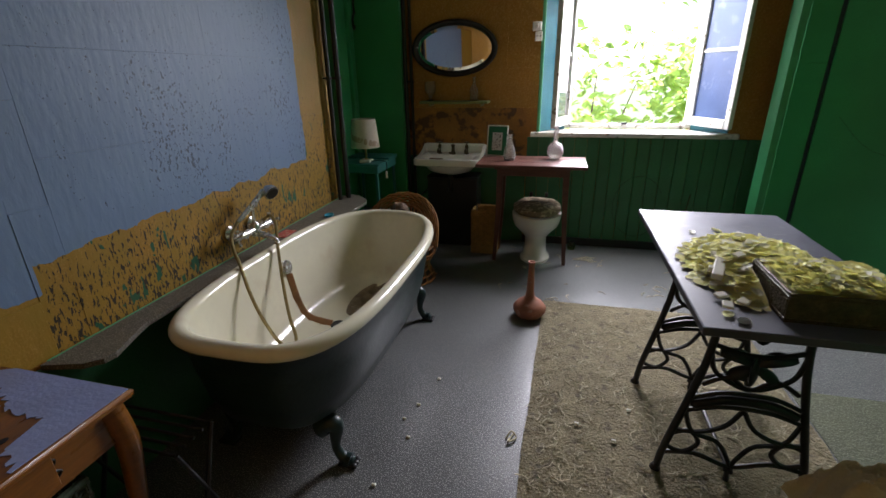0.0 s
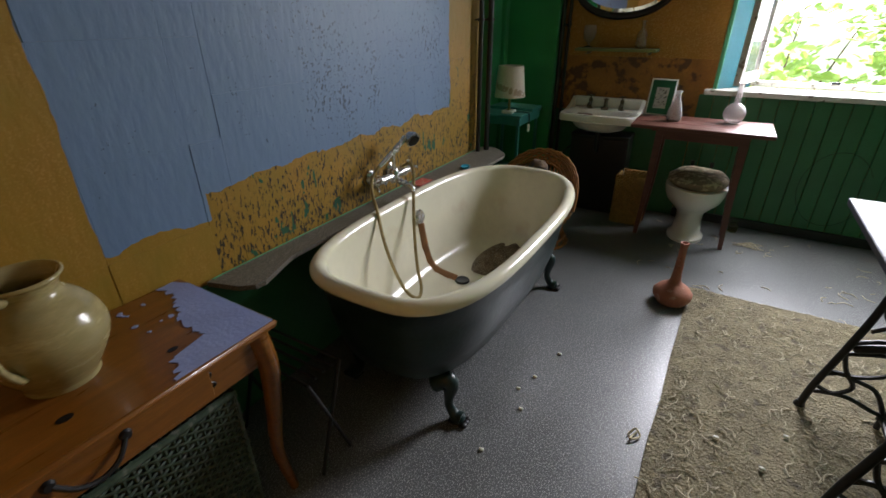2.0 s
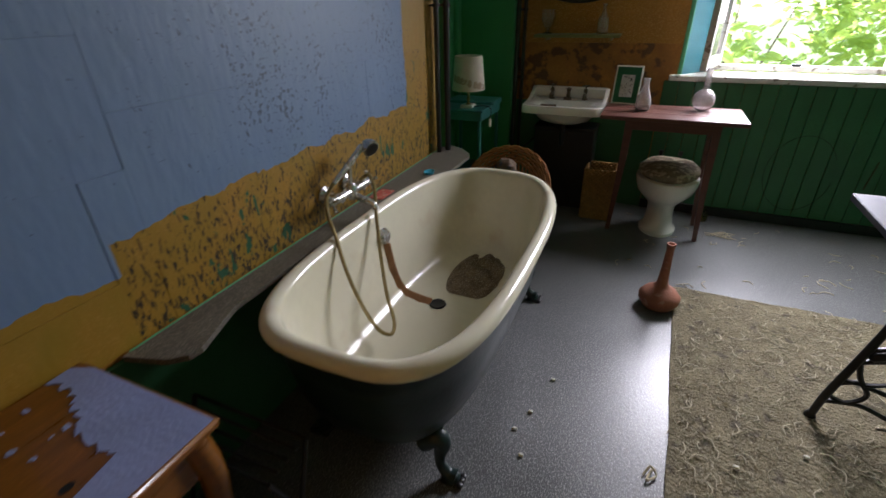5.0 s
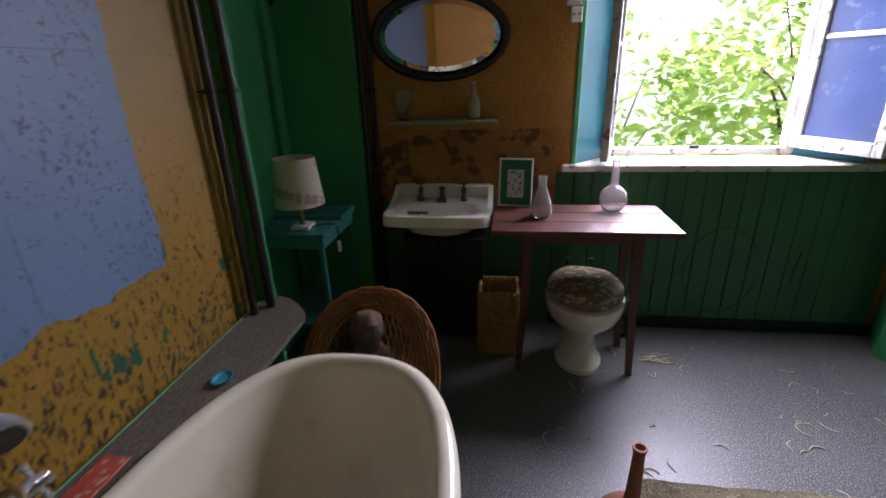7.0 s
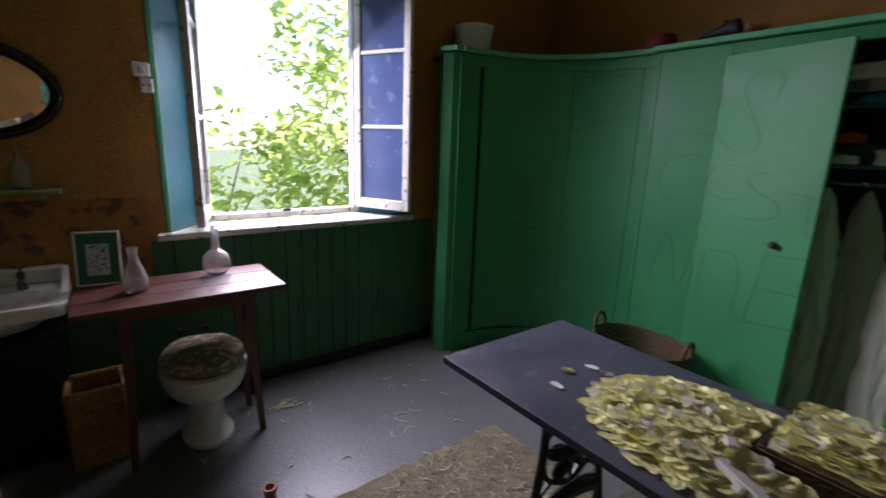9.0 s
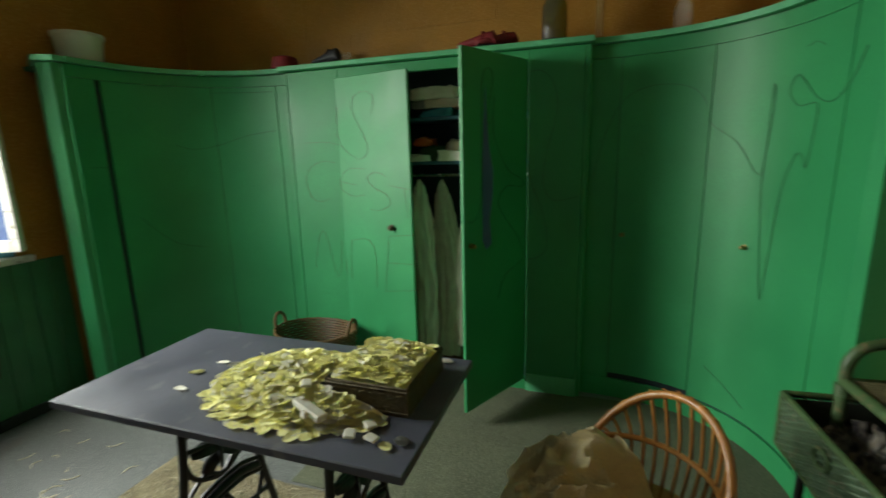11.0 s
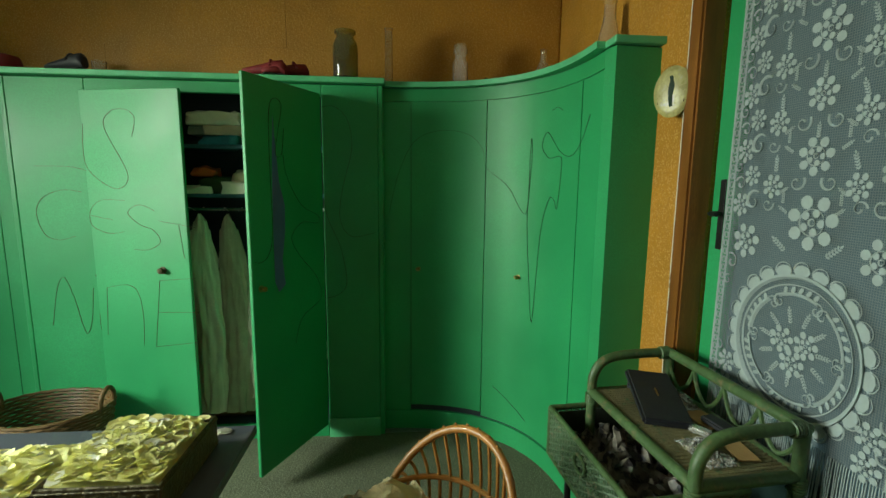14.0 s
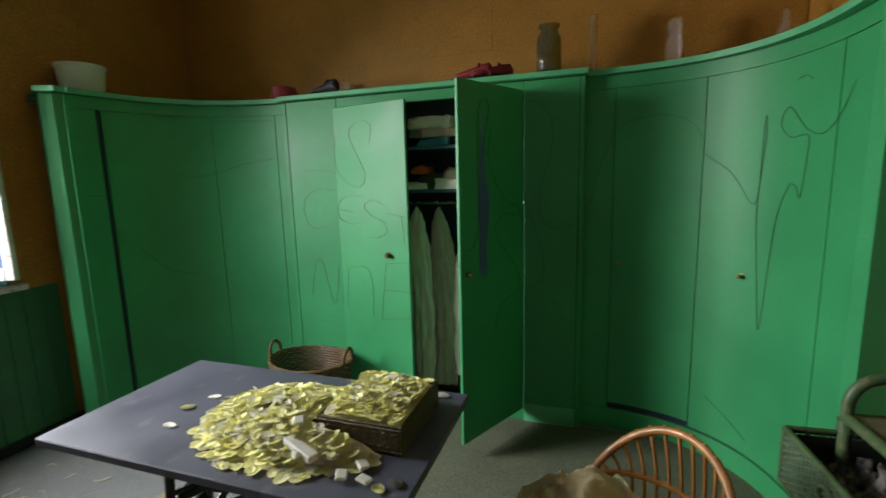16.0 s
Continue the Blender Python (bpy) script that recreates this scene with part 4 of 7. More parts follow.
def wood_table():
    t = thing("wooden_table", "small red-brown wooden table standing over the toilet", "table", (-0.215, 5.0, 0))
    x0, x1, y0, y1 = -0.605, 0.172, 4.79, 5.21
    ys = [y0, y0 + 0.14, y0 + 0.28, y1]
    for a, b in zip(ys, ys[1:]):
        part("top_board", box(x0, a + 0.0008, 0.762, x1, b - 0.0008, 0.785, 0.003), WOOD_RED, t)
    part("apron", box(x0 + 0.16, y0 + 0.14, 0.68, x1 - 0.13, y0 + 0.16, 0.762, 0.002), WOOD_RED, t)
    part("apron", box(x0 + 0.09, y1 - 0.05, 0.68, x1 - 0.10, y1 - 0.03, 0.762, 0.002), WOOD_RED, t)
    for x in (x0 + 0.145, x1 - 0.145):
        part("apron", box(x, y0 + 0.17, 0.68, x + 0.018, y1 - 0.06, 0.762, 0.002), WOOD_RED, t)
    for sx, x in ((-1, x0 + 0.165), (1, x1 - 0.135)):
        for sy, y in ((-1, y0 + 0.16), (1, y1 - 0.04)):
            own = bmesh.new()
            vs = []
            for z, h, o in ((0.0, 0.013, 0.030), (0.40, 0.019, 0.008), (0.762, 0.023, 0.0)):
                vs.append([own.verts.new((x + sx * o + a * h, y + sy * o * 0.6 + b * h, z)) for a, b in ((-1, -1), (1, -1), (1, 1), (-1, 1))])
            for p, q in zip(vs, vs[1:]):
                for i in range(4):
                    own.faces.new([p[i], p[(i + 1) % 4], q[(i + 1) % 4], q[i]])
            own.faces.new(vs[0])
            own.faces.new(vs[-1])
            bmesh.ops.recalc_face_normals(own, faces=own.faces)
            part("leg", own, WOOD_RED, t)


wood_table()


def toilet():
    t = thing("toilet", "white porcelain toilet with a padded floral lid cover", "toilet", (-0.16, 5.05, 0))

    def loft(spec, cap0=True):
        own = bmesh.new()
        vs = []
        for rx, ry, cy, z in spec:
            vs.append([own.verts.new((-0.16 + rx * math.cos(2 * math.pi * k / 36), cy + ry * math.sin(2 * math.pi * k / 36) * (1.0 if math.sin(2 * math.pi * k / 36) < 0 else 0.85), z)) for k in range(36)])
        for a, b in zip(vs, vs[1:]):
            for i in range(36):
                own.faces.new([a[i], a[(i + 1) % 36], b[(i + 1) % 36], b[i]])
        own.faces.new(vs[0])
        own.faces.new(vs[-1])
        bmesh.ops.recalc_face_normals(own, faces=own.faces)
        return own

    b = loft([(0.115, 0.16, 5.06, 0.0), (0.115, 0.16, 5.06, 0.02), (0.092, 0.135, 5.07, 0.04), (0.082, 0.12, 5.08, 0.12), (0.085, 0.125, 5.07, 0.19), (0.125, 0.165, 5.05, 0.24), (0.165, 0.205, 5.03, 0.29), (0.18, 0.22, 5.02, 0.335), (0.187, 0.228, 5.02, 0.375), (0.185, 0.226, 5.02, 0.392), (0.17, 0.21, 5.02, 0.396)])
    smooth(part("bowl", b, PORCELAIN, t), 50)
    cover = paint("floral_cover", (0.22, 0.17, 0.10), 0.85, vary=0.3, scale=18, fine=90, bump=0.4, second=(0.45, 0.38, 0.25), amount=0.53, sharp=0.05)
    b = loft([(0.165, 0.205, 5.03, 0.398), (0.18, 0.22, 5.03, 0.412), (0.178, 0.218, 5.03, 0.440), (0.15, 0.185, 5.04, 0.462), (0.08, 0.10, 5.04, 0.472)])
    for v in b.verts:
        if v.co.z > 0.42:
            v.co.z += 0.010 * noise.noise(v.co * 14)
    smooth(part("lid", b, cover, t, "padded beige and brown floral lid cover"), 60)
    smooth(part("flush_pipe", tube(spline([(-0.16, 5.20, 0.31), (-0.16, 5.34, 0.31), (-0.16, 5.39, 0.30), (-0.16, 5.415, 0.30)], 5), 0.021, 12), PORCELAIN, t), 50)
    for x in (-0.22, -0.10):
        b = lathe([(0, -0.02), (0.012, -0.02), (0.014, 0.012), (0, 0.016)], (x, 5.24, 0.475), 10)
        smooth(part("hinge_knob", b, BLACK, t))


toilet()


# ---- side table, jug, hamper ----
def side_table():
    t = thing("side_table", "varnished pine table with curved legs and a torn blue paint patch", "table", (-1.26, 1.85, 0))
    x0, x1, y0, y1 = -1.482, -1.035, 1.40, 2.30
    smooth(part("tabletop", box(x0, y0, 0.640, x1, y1, 0.664, 0.009, None, 3), WOOD_ORANGE, t), 50)
    part("apron", box(x1 - 0.055, y0 + 0.05, 0.53, x1 - 0.035, y1 - 0.05, 0.640, 0.003), WOOD_ORANGE, t)
    part("apron", box(x0 + 0.05, y1 - 0.055, 0.53, x1 - 0.06, y1 - 0.035, 0.640, 0.003), WOOD_ORANGE, t)
    part("apron", box(x0 + 0.05, y0 + 0.035, 0.53, x1 - 0.06, y0 + 0.055, 0.640, 0.003), WOOD_ORANGE, t)
    d = part("drawer_front", box(x1 - 0.036, y0 + 0.14, 0.545, x1 - 0.028, y1 - 0.20, 0.632, 0.003), WOOD_ORANGE, t)
    for k, (sx, sy, x, y) in enumerate(((1, 1, x1 - 0.05, y1 - 0.05), (1, -1, x1 - 0.05, y0 + 0.05), (-1, 1, x0 + 0.05, y1 - 0.05), (-1, -1, x0 + 0.05, y0 + 0.05))):
        p = spline([(x, y, 0.645), (x + sx * 0.014, y + sy * 0.014, 0.52), (x + sx * 0.006, y + sy * 0.006, 0.36), (x - sx * 0.006, y - sy * 0.006, 0.18), (x + sx * 0.012, y + sy * 0.012, 0.0)], 5)
        smooth(part("leg", tube(p, [0.034 - 0.0010 * i for i in range(len(p))], 10), WOOD_ORANGE, t), 50)
    # drop handle with two scrolled ends
    b = tube(spline([(x1 - 0.026, 1.76, 0.605), (x1 - 0.008, 1.79, 0.575), (x1 - 0.004, 1.83, 0.562), (x1 - 0.008, 1.87, 0.575), (x1 - 0.026, 1.90, 0.605)], 5), 0.006, 8)
    b = lathe([(0, 0), (0.014, 0.0), (0.010, 0.008), (0, 0.010)], (x1 - 0.028, 1.76, 0.605), 10, b, 1, 1, Matrix.Rotation(radians(90), 4, "Y"))
    b = lathe([(0, 0), (0.014, 0.0), (0.010, 0.008), (0, 0.010)], (x1 - 0.028, 1.90, 0.605), 10, b, 1, 1, Matrix.Rotation(radians(90), 4, "Y"))
    smooth(part("handle", b, IRON, d, "dark drop handle"))
    for yy in (2.02, 2.075):
        b = tube(spline([(x1 - 0.034, yy, 0.622), (x1 - 0.034, yy + 0.03, 0.61), (x1 - 0.034, yy + 0.02, 0.59), (x1 - 0.034, yy + 0.035, 0.572), (x1 - 0.034, yy + 0.01, 0.56)], 5), 0.003, 6)
        part("carving", b, BLACK, t)
    # torn blue patch
    rnd = random.Random(4)
    edge = []
    for k in range(48):
        u = k / 47
        edge.append((-1.465 + 0.41 * u + 0.006 * rnd.uniform(-1, 1), 2.225 - 0.10 * u + 0.012 * math.sin(9 * u) - (0.10 if u > 0.80 else 0) + 0.011 * rnd.uniform(-1, 1)))
    plan = edge + [(x1 - 0.012, 2.02), (x1 - 0.008, 2.288), (-1.42, 2.292), (-1.47, 2.27)]
    lilac = paint("pale_blue_paint_film", (0.27, 0.33, 0.58), 0.45, vary=0.12, scale=9)
    part("paint_patch", prism(plan, 0.6645, 0.6660), lilac, t, "torn pale blue paint film")
    for k in range(9):
        u, v, r = rnd.uniform(-1.44, -1.28), rnd.uniform(2.08, 2.17), rnd.uniform(0.003, 0.009)
        part("paint_chip", prism([(u + r * math.cos(a) * rnd.uniform(0.6, 1.3), v + r * math.sin(a) * rnd.uniform(0.6, 1.3)) for a in (0.9 * i for i in range(7))], 0.6645, 0.6660), lilac, t)
    for u, v, r in ((-1.16, 2.08, 0.009), (-1.14, 1.84, 0.011), (-1.25, 1.66, 0.008), (-1.18, 1.72, 0.006)):
        part("knot", prism([(u + r * math.cos(0.6 * i), v + 1.5 * r * math.sin(0.6 * i)) for i in range(10)], 0.6644, 0.6652), BLACK, t)


side_table()


def jug():
    c = Vector((-1.285, 1.900, 0.664))
    t = thing("stoneware_jug", "olive glazed stoneware jug with one looped handle", "jug", c)
    prof = spline([(0.0, 0.0, 0.0), (0.066, 0.0, 0.0), (0.073, 0.0, 0.006), (0.074, 0.0, 0.016), (0.094, 0.0, 0.050), (0.114, 0.0, 0.090), (0.120, 0.0, 0.125), (0.110, 0.0, 0.165), (0.086, 0.0, 0.196), (0.067, 0.0, 0.214), (0.062, 0.0, 0.230), (0.070, 0.0, 0.248), (0.078, 0.0, 0.256),
                   (0.073, 0.0, 0.262), (0.063, 0.0, 0.252), (0.055, 0.0, 0.230), (0.062, 0.0, 0.21), (0.09, 0.0, 0.17), (0.09, 0.0, 0.10), (0.05, 0.0, 0.03), (0.0, 0.0, 0.02)], 3)
    ridged = [(max(0.0, p.x + (0.0008 * math.sin(p.z * 520) if 0.03 < p.z < 0.2 and p.x > 0.08 else 0)), max(0.0, p.z)) for p in prof]
    b = lathe(ridged, c, 48)
    d = Vector((0.72, -0.69, 0)).normalized()
    for v in b.verts:
        q = v.co - c
        lip = max(0.0, (q.z - 0.235) / 0.027) * max(0.0, -(q.normalized().dot(d)) - 0.55) * 0.06
        v.co -= d * lip
    smooth(part("body", b, STONEWARE, t), 60)
    pts = [c + d * r + Vector((0, 0, z)) for r, z in ((0.066, 0.238), (0.105, 0.246), (0.142, 0.222), (0.155, 0.180), (0.148, 0.135), (0.124, 0.098), (0.108, 0.088))]
    smooth(part("handle", tube(spline(pts, 6), 0.0135, 12, None, False, 0.65), STONEWARE, t), 60)


jug()


def weave(p0, du, dv, nu, nv, r, mat, parent, name="weave"):
    """A woven panel from p0 over the vectors du and dv: stakes along dv, weavers along du that go in and out."""
    p0, du, dv = Vector(p0), Vector(du), Vector(dv)
    n = du.cross(dv).normalized()
    own = bmesh.new()
    for i in range(nu + 1):
        own = tube([p0 + du * (i / nu), p0 + du * (i / nu) + dv], r * 1.1, 5, own)
    for j in range(nv + 1):
        pts = [p0 + du * (i / (2 * nu)) + dv * (j / nv) + n * (r * 1.5 * (0 if i % 2 else (1 if (i // 2 + j) % 2 else -1))) for i in range(2 * nu + 1)]
        own = tube(pts, r, 5, own)
    return smooth(part(name, own, mat, parent), 60)


WICKER_HAMPER = paint("grey_green_wicker", (0.055, 0.085, 0.055), 0.5, vary=0.45, scale=25, second=(0.13, 0.14, 0.11), amount=0.58)
hamper = thing("wicker_hamper", "dark green wicker hamper pushed under the table", "hamper", (-1.24, 1.80, 0))
part("dark_backing", box(-1.42, 1.45, 0.01, -1.115, 2.155, 0.47, 0.005), BLACK, hamper)
weave((-1.105, 1.44, 0.02), (0, 0.72, 0), (0, 0, 0.46), 30, 34, 0.0042, WICKER_HAMPER, hamper, "front_weave")
weave((-1.105, 2.165, 0.02), (-0.31, 0, 0), (0, 0, 0.46), 10, 26, 0.0050, WICKER_HAMPER, hamper, "side_weave")
weave((-1.42, 1.44, 0.482), (0.315, 0, 0), (0, 0.725, 0), 12, 30, 0.0050, WICKER_HAMPER, hamper, "lid")
for _z in (0.02, 0.48):
    part("rim", tube([(-1.105, 1.44, _z), (-1.105, 2.165, _z), (-1.42, 2.165, _z)], 0.011, 8), WICKER_HAMPER, hamper)

# ---- pipes, ledge things ----
for _n, _x, _y, _r, _z0, _lab in (("pipe", -1.455, 4.335, 0.014, 0.604, "black pipe clipped to the wall, standing on the ledge"), ("pipe", -1.425, 4.40, 0.017, 0.604, "black pipe clipped to the wall, standing on the ledge"),
                                  ("pipe", -1.285, 5.355, 0.017, 0.0, "black corner pipe running from floor to ceiling"), ("pipe", -1.245, 5.385, 0.013, 0.0, "black corner pipe running from floor to ceiling")):
    _t = thing(_n, _lab, "pipe", (_x, _y, _z0), "heating pipes")
    smooth(part("tube", tube([(_x, _y, _z0), (_x, _y, H)], _r, 14), BLACK, _t))
    for _z in (1.38, 2.4) if _y < 5 else (1.34, 2.3):
        smooth(part("clip", lathe([(0, -0.008), (_r + 0.006, -0.008), (_r + 0.006, 0.008), (0, 0.008)], (_x, _y, _z), 14), IRON, _t))
        part("bracket", tube([(_x, _y, _z), (_x - 0.04, _y + (0.0 if _y < 5 else 0.03), _z)], 0.005, 6), IRON, _t)
solid("soap_box", box(-1.460, 3.545, 0.604, -1.392, 3.665, 0.609, 0.002), paint("red_print_card", (0.55, 0.09, 0.06), 0.5, vary=0.25, scale=40, second=(0.6, 0.42, 0.32), amount=0.58), "small red and cream printed card on the ledge", "card", (-1.426, 3.605, 0.604))
_t = thing("soap_dish", "small turquoise soap dish on the ledge", "dish", (-1.345, 3.955, 0.604))
_t2 = lathe([(0, 0.0), (0.020, 0.0), (0.026, 0.008), (0.027, 0.013), (0.023, 0.012), (0.018, 0.006), (0, 0.005)], (-1.345, 3.955, 0.604), 20, None, 1.0, 1.3)
smooth(part("dish", _t2, paint("turquoise_plastic", (0.02, 0.30, 0.42), 0.35, vary=0.1), _t))
_b = tube(spline([(-1.665, 5.299, 1.86), (-1.665, 5.27, 1.84), (-1.655, 5.225, 1.80), (-1.650, 5.215, 1.76), (-1.655, 5.24, 1.735), (-1.66, 5.265, 1.76)], 5), 0.010, 8)
_b = tube(spline([(-1.665, 5.285, 1.85), (-1.65, 5.245, 1.92), (-1.635, 5.22, 1.93)], 5), 0.009, 8, _b)
smooth(solid("coat_hook", _b, IRON, "black iron coat hook on the green boxed corner", "hook", (-1.665, 5.29, 1.83)))


def rack():
    t = thing("wire_rack", "black folding metal rack behind the tub end", "rack", (-1.2, 2.44, 0))
    for x in (-1.42, -1.02):
        part("leg", tube([(x, 2.34, 0.0), (x, 2.48, 0.40)], 0.007, 6), IRON, t)
        part("leg", tube([(x, 2.48, 0.0), (x, 2.34, 0.40)], 0.007, 6), IRON, t)
    for k in range(5):
        y = 2.34 + k * 0.035
        part("bar", tube([(-1.42, y, 0.40), (-1.02, y, 0.40)], 0.005, 6), IRON, t)


rack()


# ---- plant stand and lamp ----
def stand():
    t = thing("telephone_stand", "turquoise painted little stand with a lower shelf", "stand", (-1.48, 4.82, 0))
    x0, x1, y0, y1 = -1.67, -1.325, 4.735, 5.165
    part("apron", box(x0 + 0.01, y0 + 0.01, 0.700, x1 - 0.01, y1 - 0.01, 0.755, 0.004), TEAL, t)
    part("tabletop", box(x0, y0, 0.756, x1, y0 + 0.22, 0.772, 0.004), TEAL, t)
    part("raised_top", box(x0, y0 + 0.225, 0.756, x1, y1, 0.788, 0.004), TEAL, t)
    part("shelf", box(x0 + 0.02, y0 + 0.02, 0.30, x1 - 0.02, y1 - 0.02, 0.315, 0.003), TEAL, t)
    for sx, x in ((-1, x0 + 0.04), (1, x1 - 0.03)):
        for sy, y in ((-1, y0 + 0.03), (1, y1 - 0.03)):
            part("leg", tube([(x, y, 0.70), (x + sx * 0.01, y + sy * 0.01, 0.0)], 0.014, 4), TEAL, t)


stand()


def lamp():
    cx, cy, z = -1.455, 4.825, 0.772
    t = thing("table_lamp", "small brass lamp with a cream leaf-patterned shade", "lamp", (cx, cy, z))
    part("base", box(cx - 0.042, cy - 0.042, z, cx + 0.042, cy + 0.042, z + 0.022, 0.005), PORCELAIN, t, "white marble foot")
    smooth(part("stem", lathe([(0, 0.02), (0.018, 0.022), (0.008, 0.035), (0.011, 0.06), (0.007, 0.08), (0.010, 0.10), (0.006, 0.13), (0.006, 0.21), (0, 0.21)], (cx, cy, z), 16), BRASS, t, "turned brass stem"))
    cloth = paint("leaf_print_cloth", (0.60, 0.54, 0.43), 0.9, vary=0.08, scale=20, bump=0.1)
    b = lathe([(0.108, 0.115), (0.088, 0.320), (0.085, 0.320), (0.105, 0.115)], (cx, cy, z), 40)
    s = part("shade", b, cloth, t, "cream cloth shade")
    smooth(s, 60)
    leafm = paint("tan_leaf_print", (0.40, 0.31, 0.21), 0.9, vary=0.2, scale=30)
    rnd = random.Random(8)
    for k in range(30):
        a, h = k * 2.39996, 0.135 + 0.165 * ((k * 0.618) % 1)
        tilt = rnd.uniform(-1.2, 1.2)
        own = bmesh.new()
        vs = []
        for i in range(10):
            q = 2 * math.pi * i / 10
            u, v = 0.013 * math.cos(q), 0.024 * math.sin(q)
            u, v = u * math.cos(tilt) - v * math.sin(tilt), u * math.sin(tilt) + v * math.cos(tilt)
            hh = min(0.314, max(0.12, h + v))
            r = 0.1088 + (hh - 0.115) / 0.205 * (0.0888 - 0.1088)
            vs.append(own.verts.new((cx + r * math.cos(a + u / 0.1), cy + r * math.sin(a + u / 0.1), z + hh)))
        own.faces.new(vs)
        part("leaf_print", own, leafm, s)
    b = tube(spline([(cx + 0.03, cy - 0.02, z + 0.01), (cx + 0.09, cy + 0.05, z + 0.006), (-1.320, cy + 0.06, z - 0.01), (-1.316, cy + 0.05, z - 0.08)], 6), 0.003, 6)
    part("cord", b, BLACK, t, "black cord")
    part("cord_switch", box(-1.324, cy + 0.04, z - 0.13, -1.308, cy + 0.058, z - 0.075, 0.005), PORCELAIN, t, "white inline switch")


lamp()


# ---- wicker armchair with a doll ----
def wicker_chair():
    cx, cy = -1.055, 4.47
    t = thing("wicker_chair", "small honey-coloured wicker armchair with a rounded back", "chair", (cx, cy, 0))
    def rail(s, k=0.0):
        a = math.pi * (s - 0.5)
        return Vector((cx + (0.232 + k) * math.sin(a), cy - 0.13 + (0.20 + 0.5 * k) * max(0.0, math.cos(a)) ** 0.8, 0.30 + (0.275 + k) * max(0.0, math.cos(a)) ** 0.7))
    n = 40
    for k in range(7):
        o = (k - 3) * 0.013
        pts = [rail(i / n, o) + Vector((0, 0, 0.012 * math.cos((k - 3) / 3 * 1.5) + 0.004 * math.sin(i * 1.9 + k * 3.14))) for i in range(n + 1)]
        smooth(part("rim_strand", tube(pts, 0.0078, 6), WICKER, t))
    b = None
    for i in range(1, 24):
        s = 0.06 + 0.88 * i / 24
        for d in (-0.10, 0.10):
            p, q = rail(s), rail(min(0.98, max(0.02, s + d)))
            b = tube([p, Vector((cx + (q.x - cx) * 0.85, cy + (q.y - cy) * 0.85, 0.25))], 0.0042, 5, b)
    smooth(part("back_lattice", b, WICKER, t))
    b = lathe([(0, 0.245), (0.20, 0.245), (0.215, 0.25), (0.20, 0.262), (0, 0.265)], (cx, cy, 0), 28)
    smooth(part("seat", b, WICKER, t))
    for z in (0.21, 0.17, 0.13, 0.09, 0.05, 0.015):
        r = 0.16 + 0.06 * abs(z - 0.11) / 0.11
        pts = [(cx + (r + 0.005 * (-1) ** i) * math.cos(2 * math.pi * i / 40), cy + (r + 0.005 * (-1) ** i) * math.sin(2 * math.pi * i / 40), z) for i in range(40)]
        smooth(part("base_strand", tube(pts, 0.009, 5, None, True), WICKER, t))
    for i in range(16):
        a = 2 * math.pi * i / 16
        part("stake", tube([(cx + 0.2 * math.cos(a), cy + 0.2 * math.sin(a), 0.25), (cx + 0.16 * math.cos(a), cy + 0.16 * math.sin(a), 0.12), (cx + 0.21 * math.cos(a), cy + 0.21 * math.sin(a), 0.0)], 0.006, 5), WICKER, t)


wicker_chair()
_b = lathe([(0, 0.265), (0.09, 0.268), (0.11, 0.31), (0.08, 0.38), (0.045, 0.42), (0.05, 0.45), (0.068, 0.49), (0.06, 0.54), (0.03, 0.57), (0, 0.575)], (-1.07, 4.44, 0), 24)
for _v in _b.verts:
    _v.co += Vector((noise.noise(_v.co * 22), noise.noise(_v.co * 22 + Vector((5, 0, 0))), noise.noise(_v.co * 22 + Vector((0, 9, 0))))) * 0.016
smooth(solid("doll", _b, paint("faded_doll", (0.17, 0.11, 0.065), 0.9, vary=0.5, scale=14, fine=60, bump=0.5, second=(0.07, 0.07, 0.08), amount=0.55), "worn brown rag doll sitting in the wicker chair", "doll", (-1.07, 4.44, 0.265)))


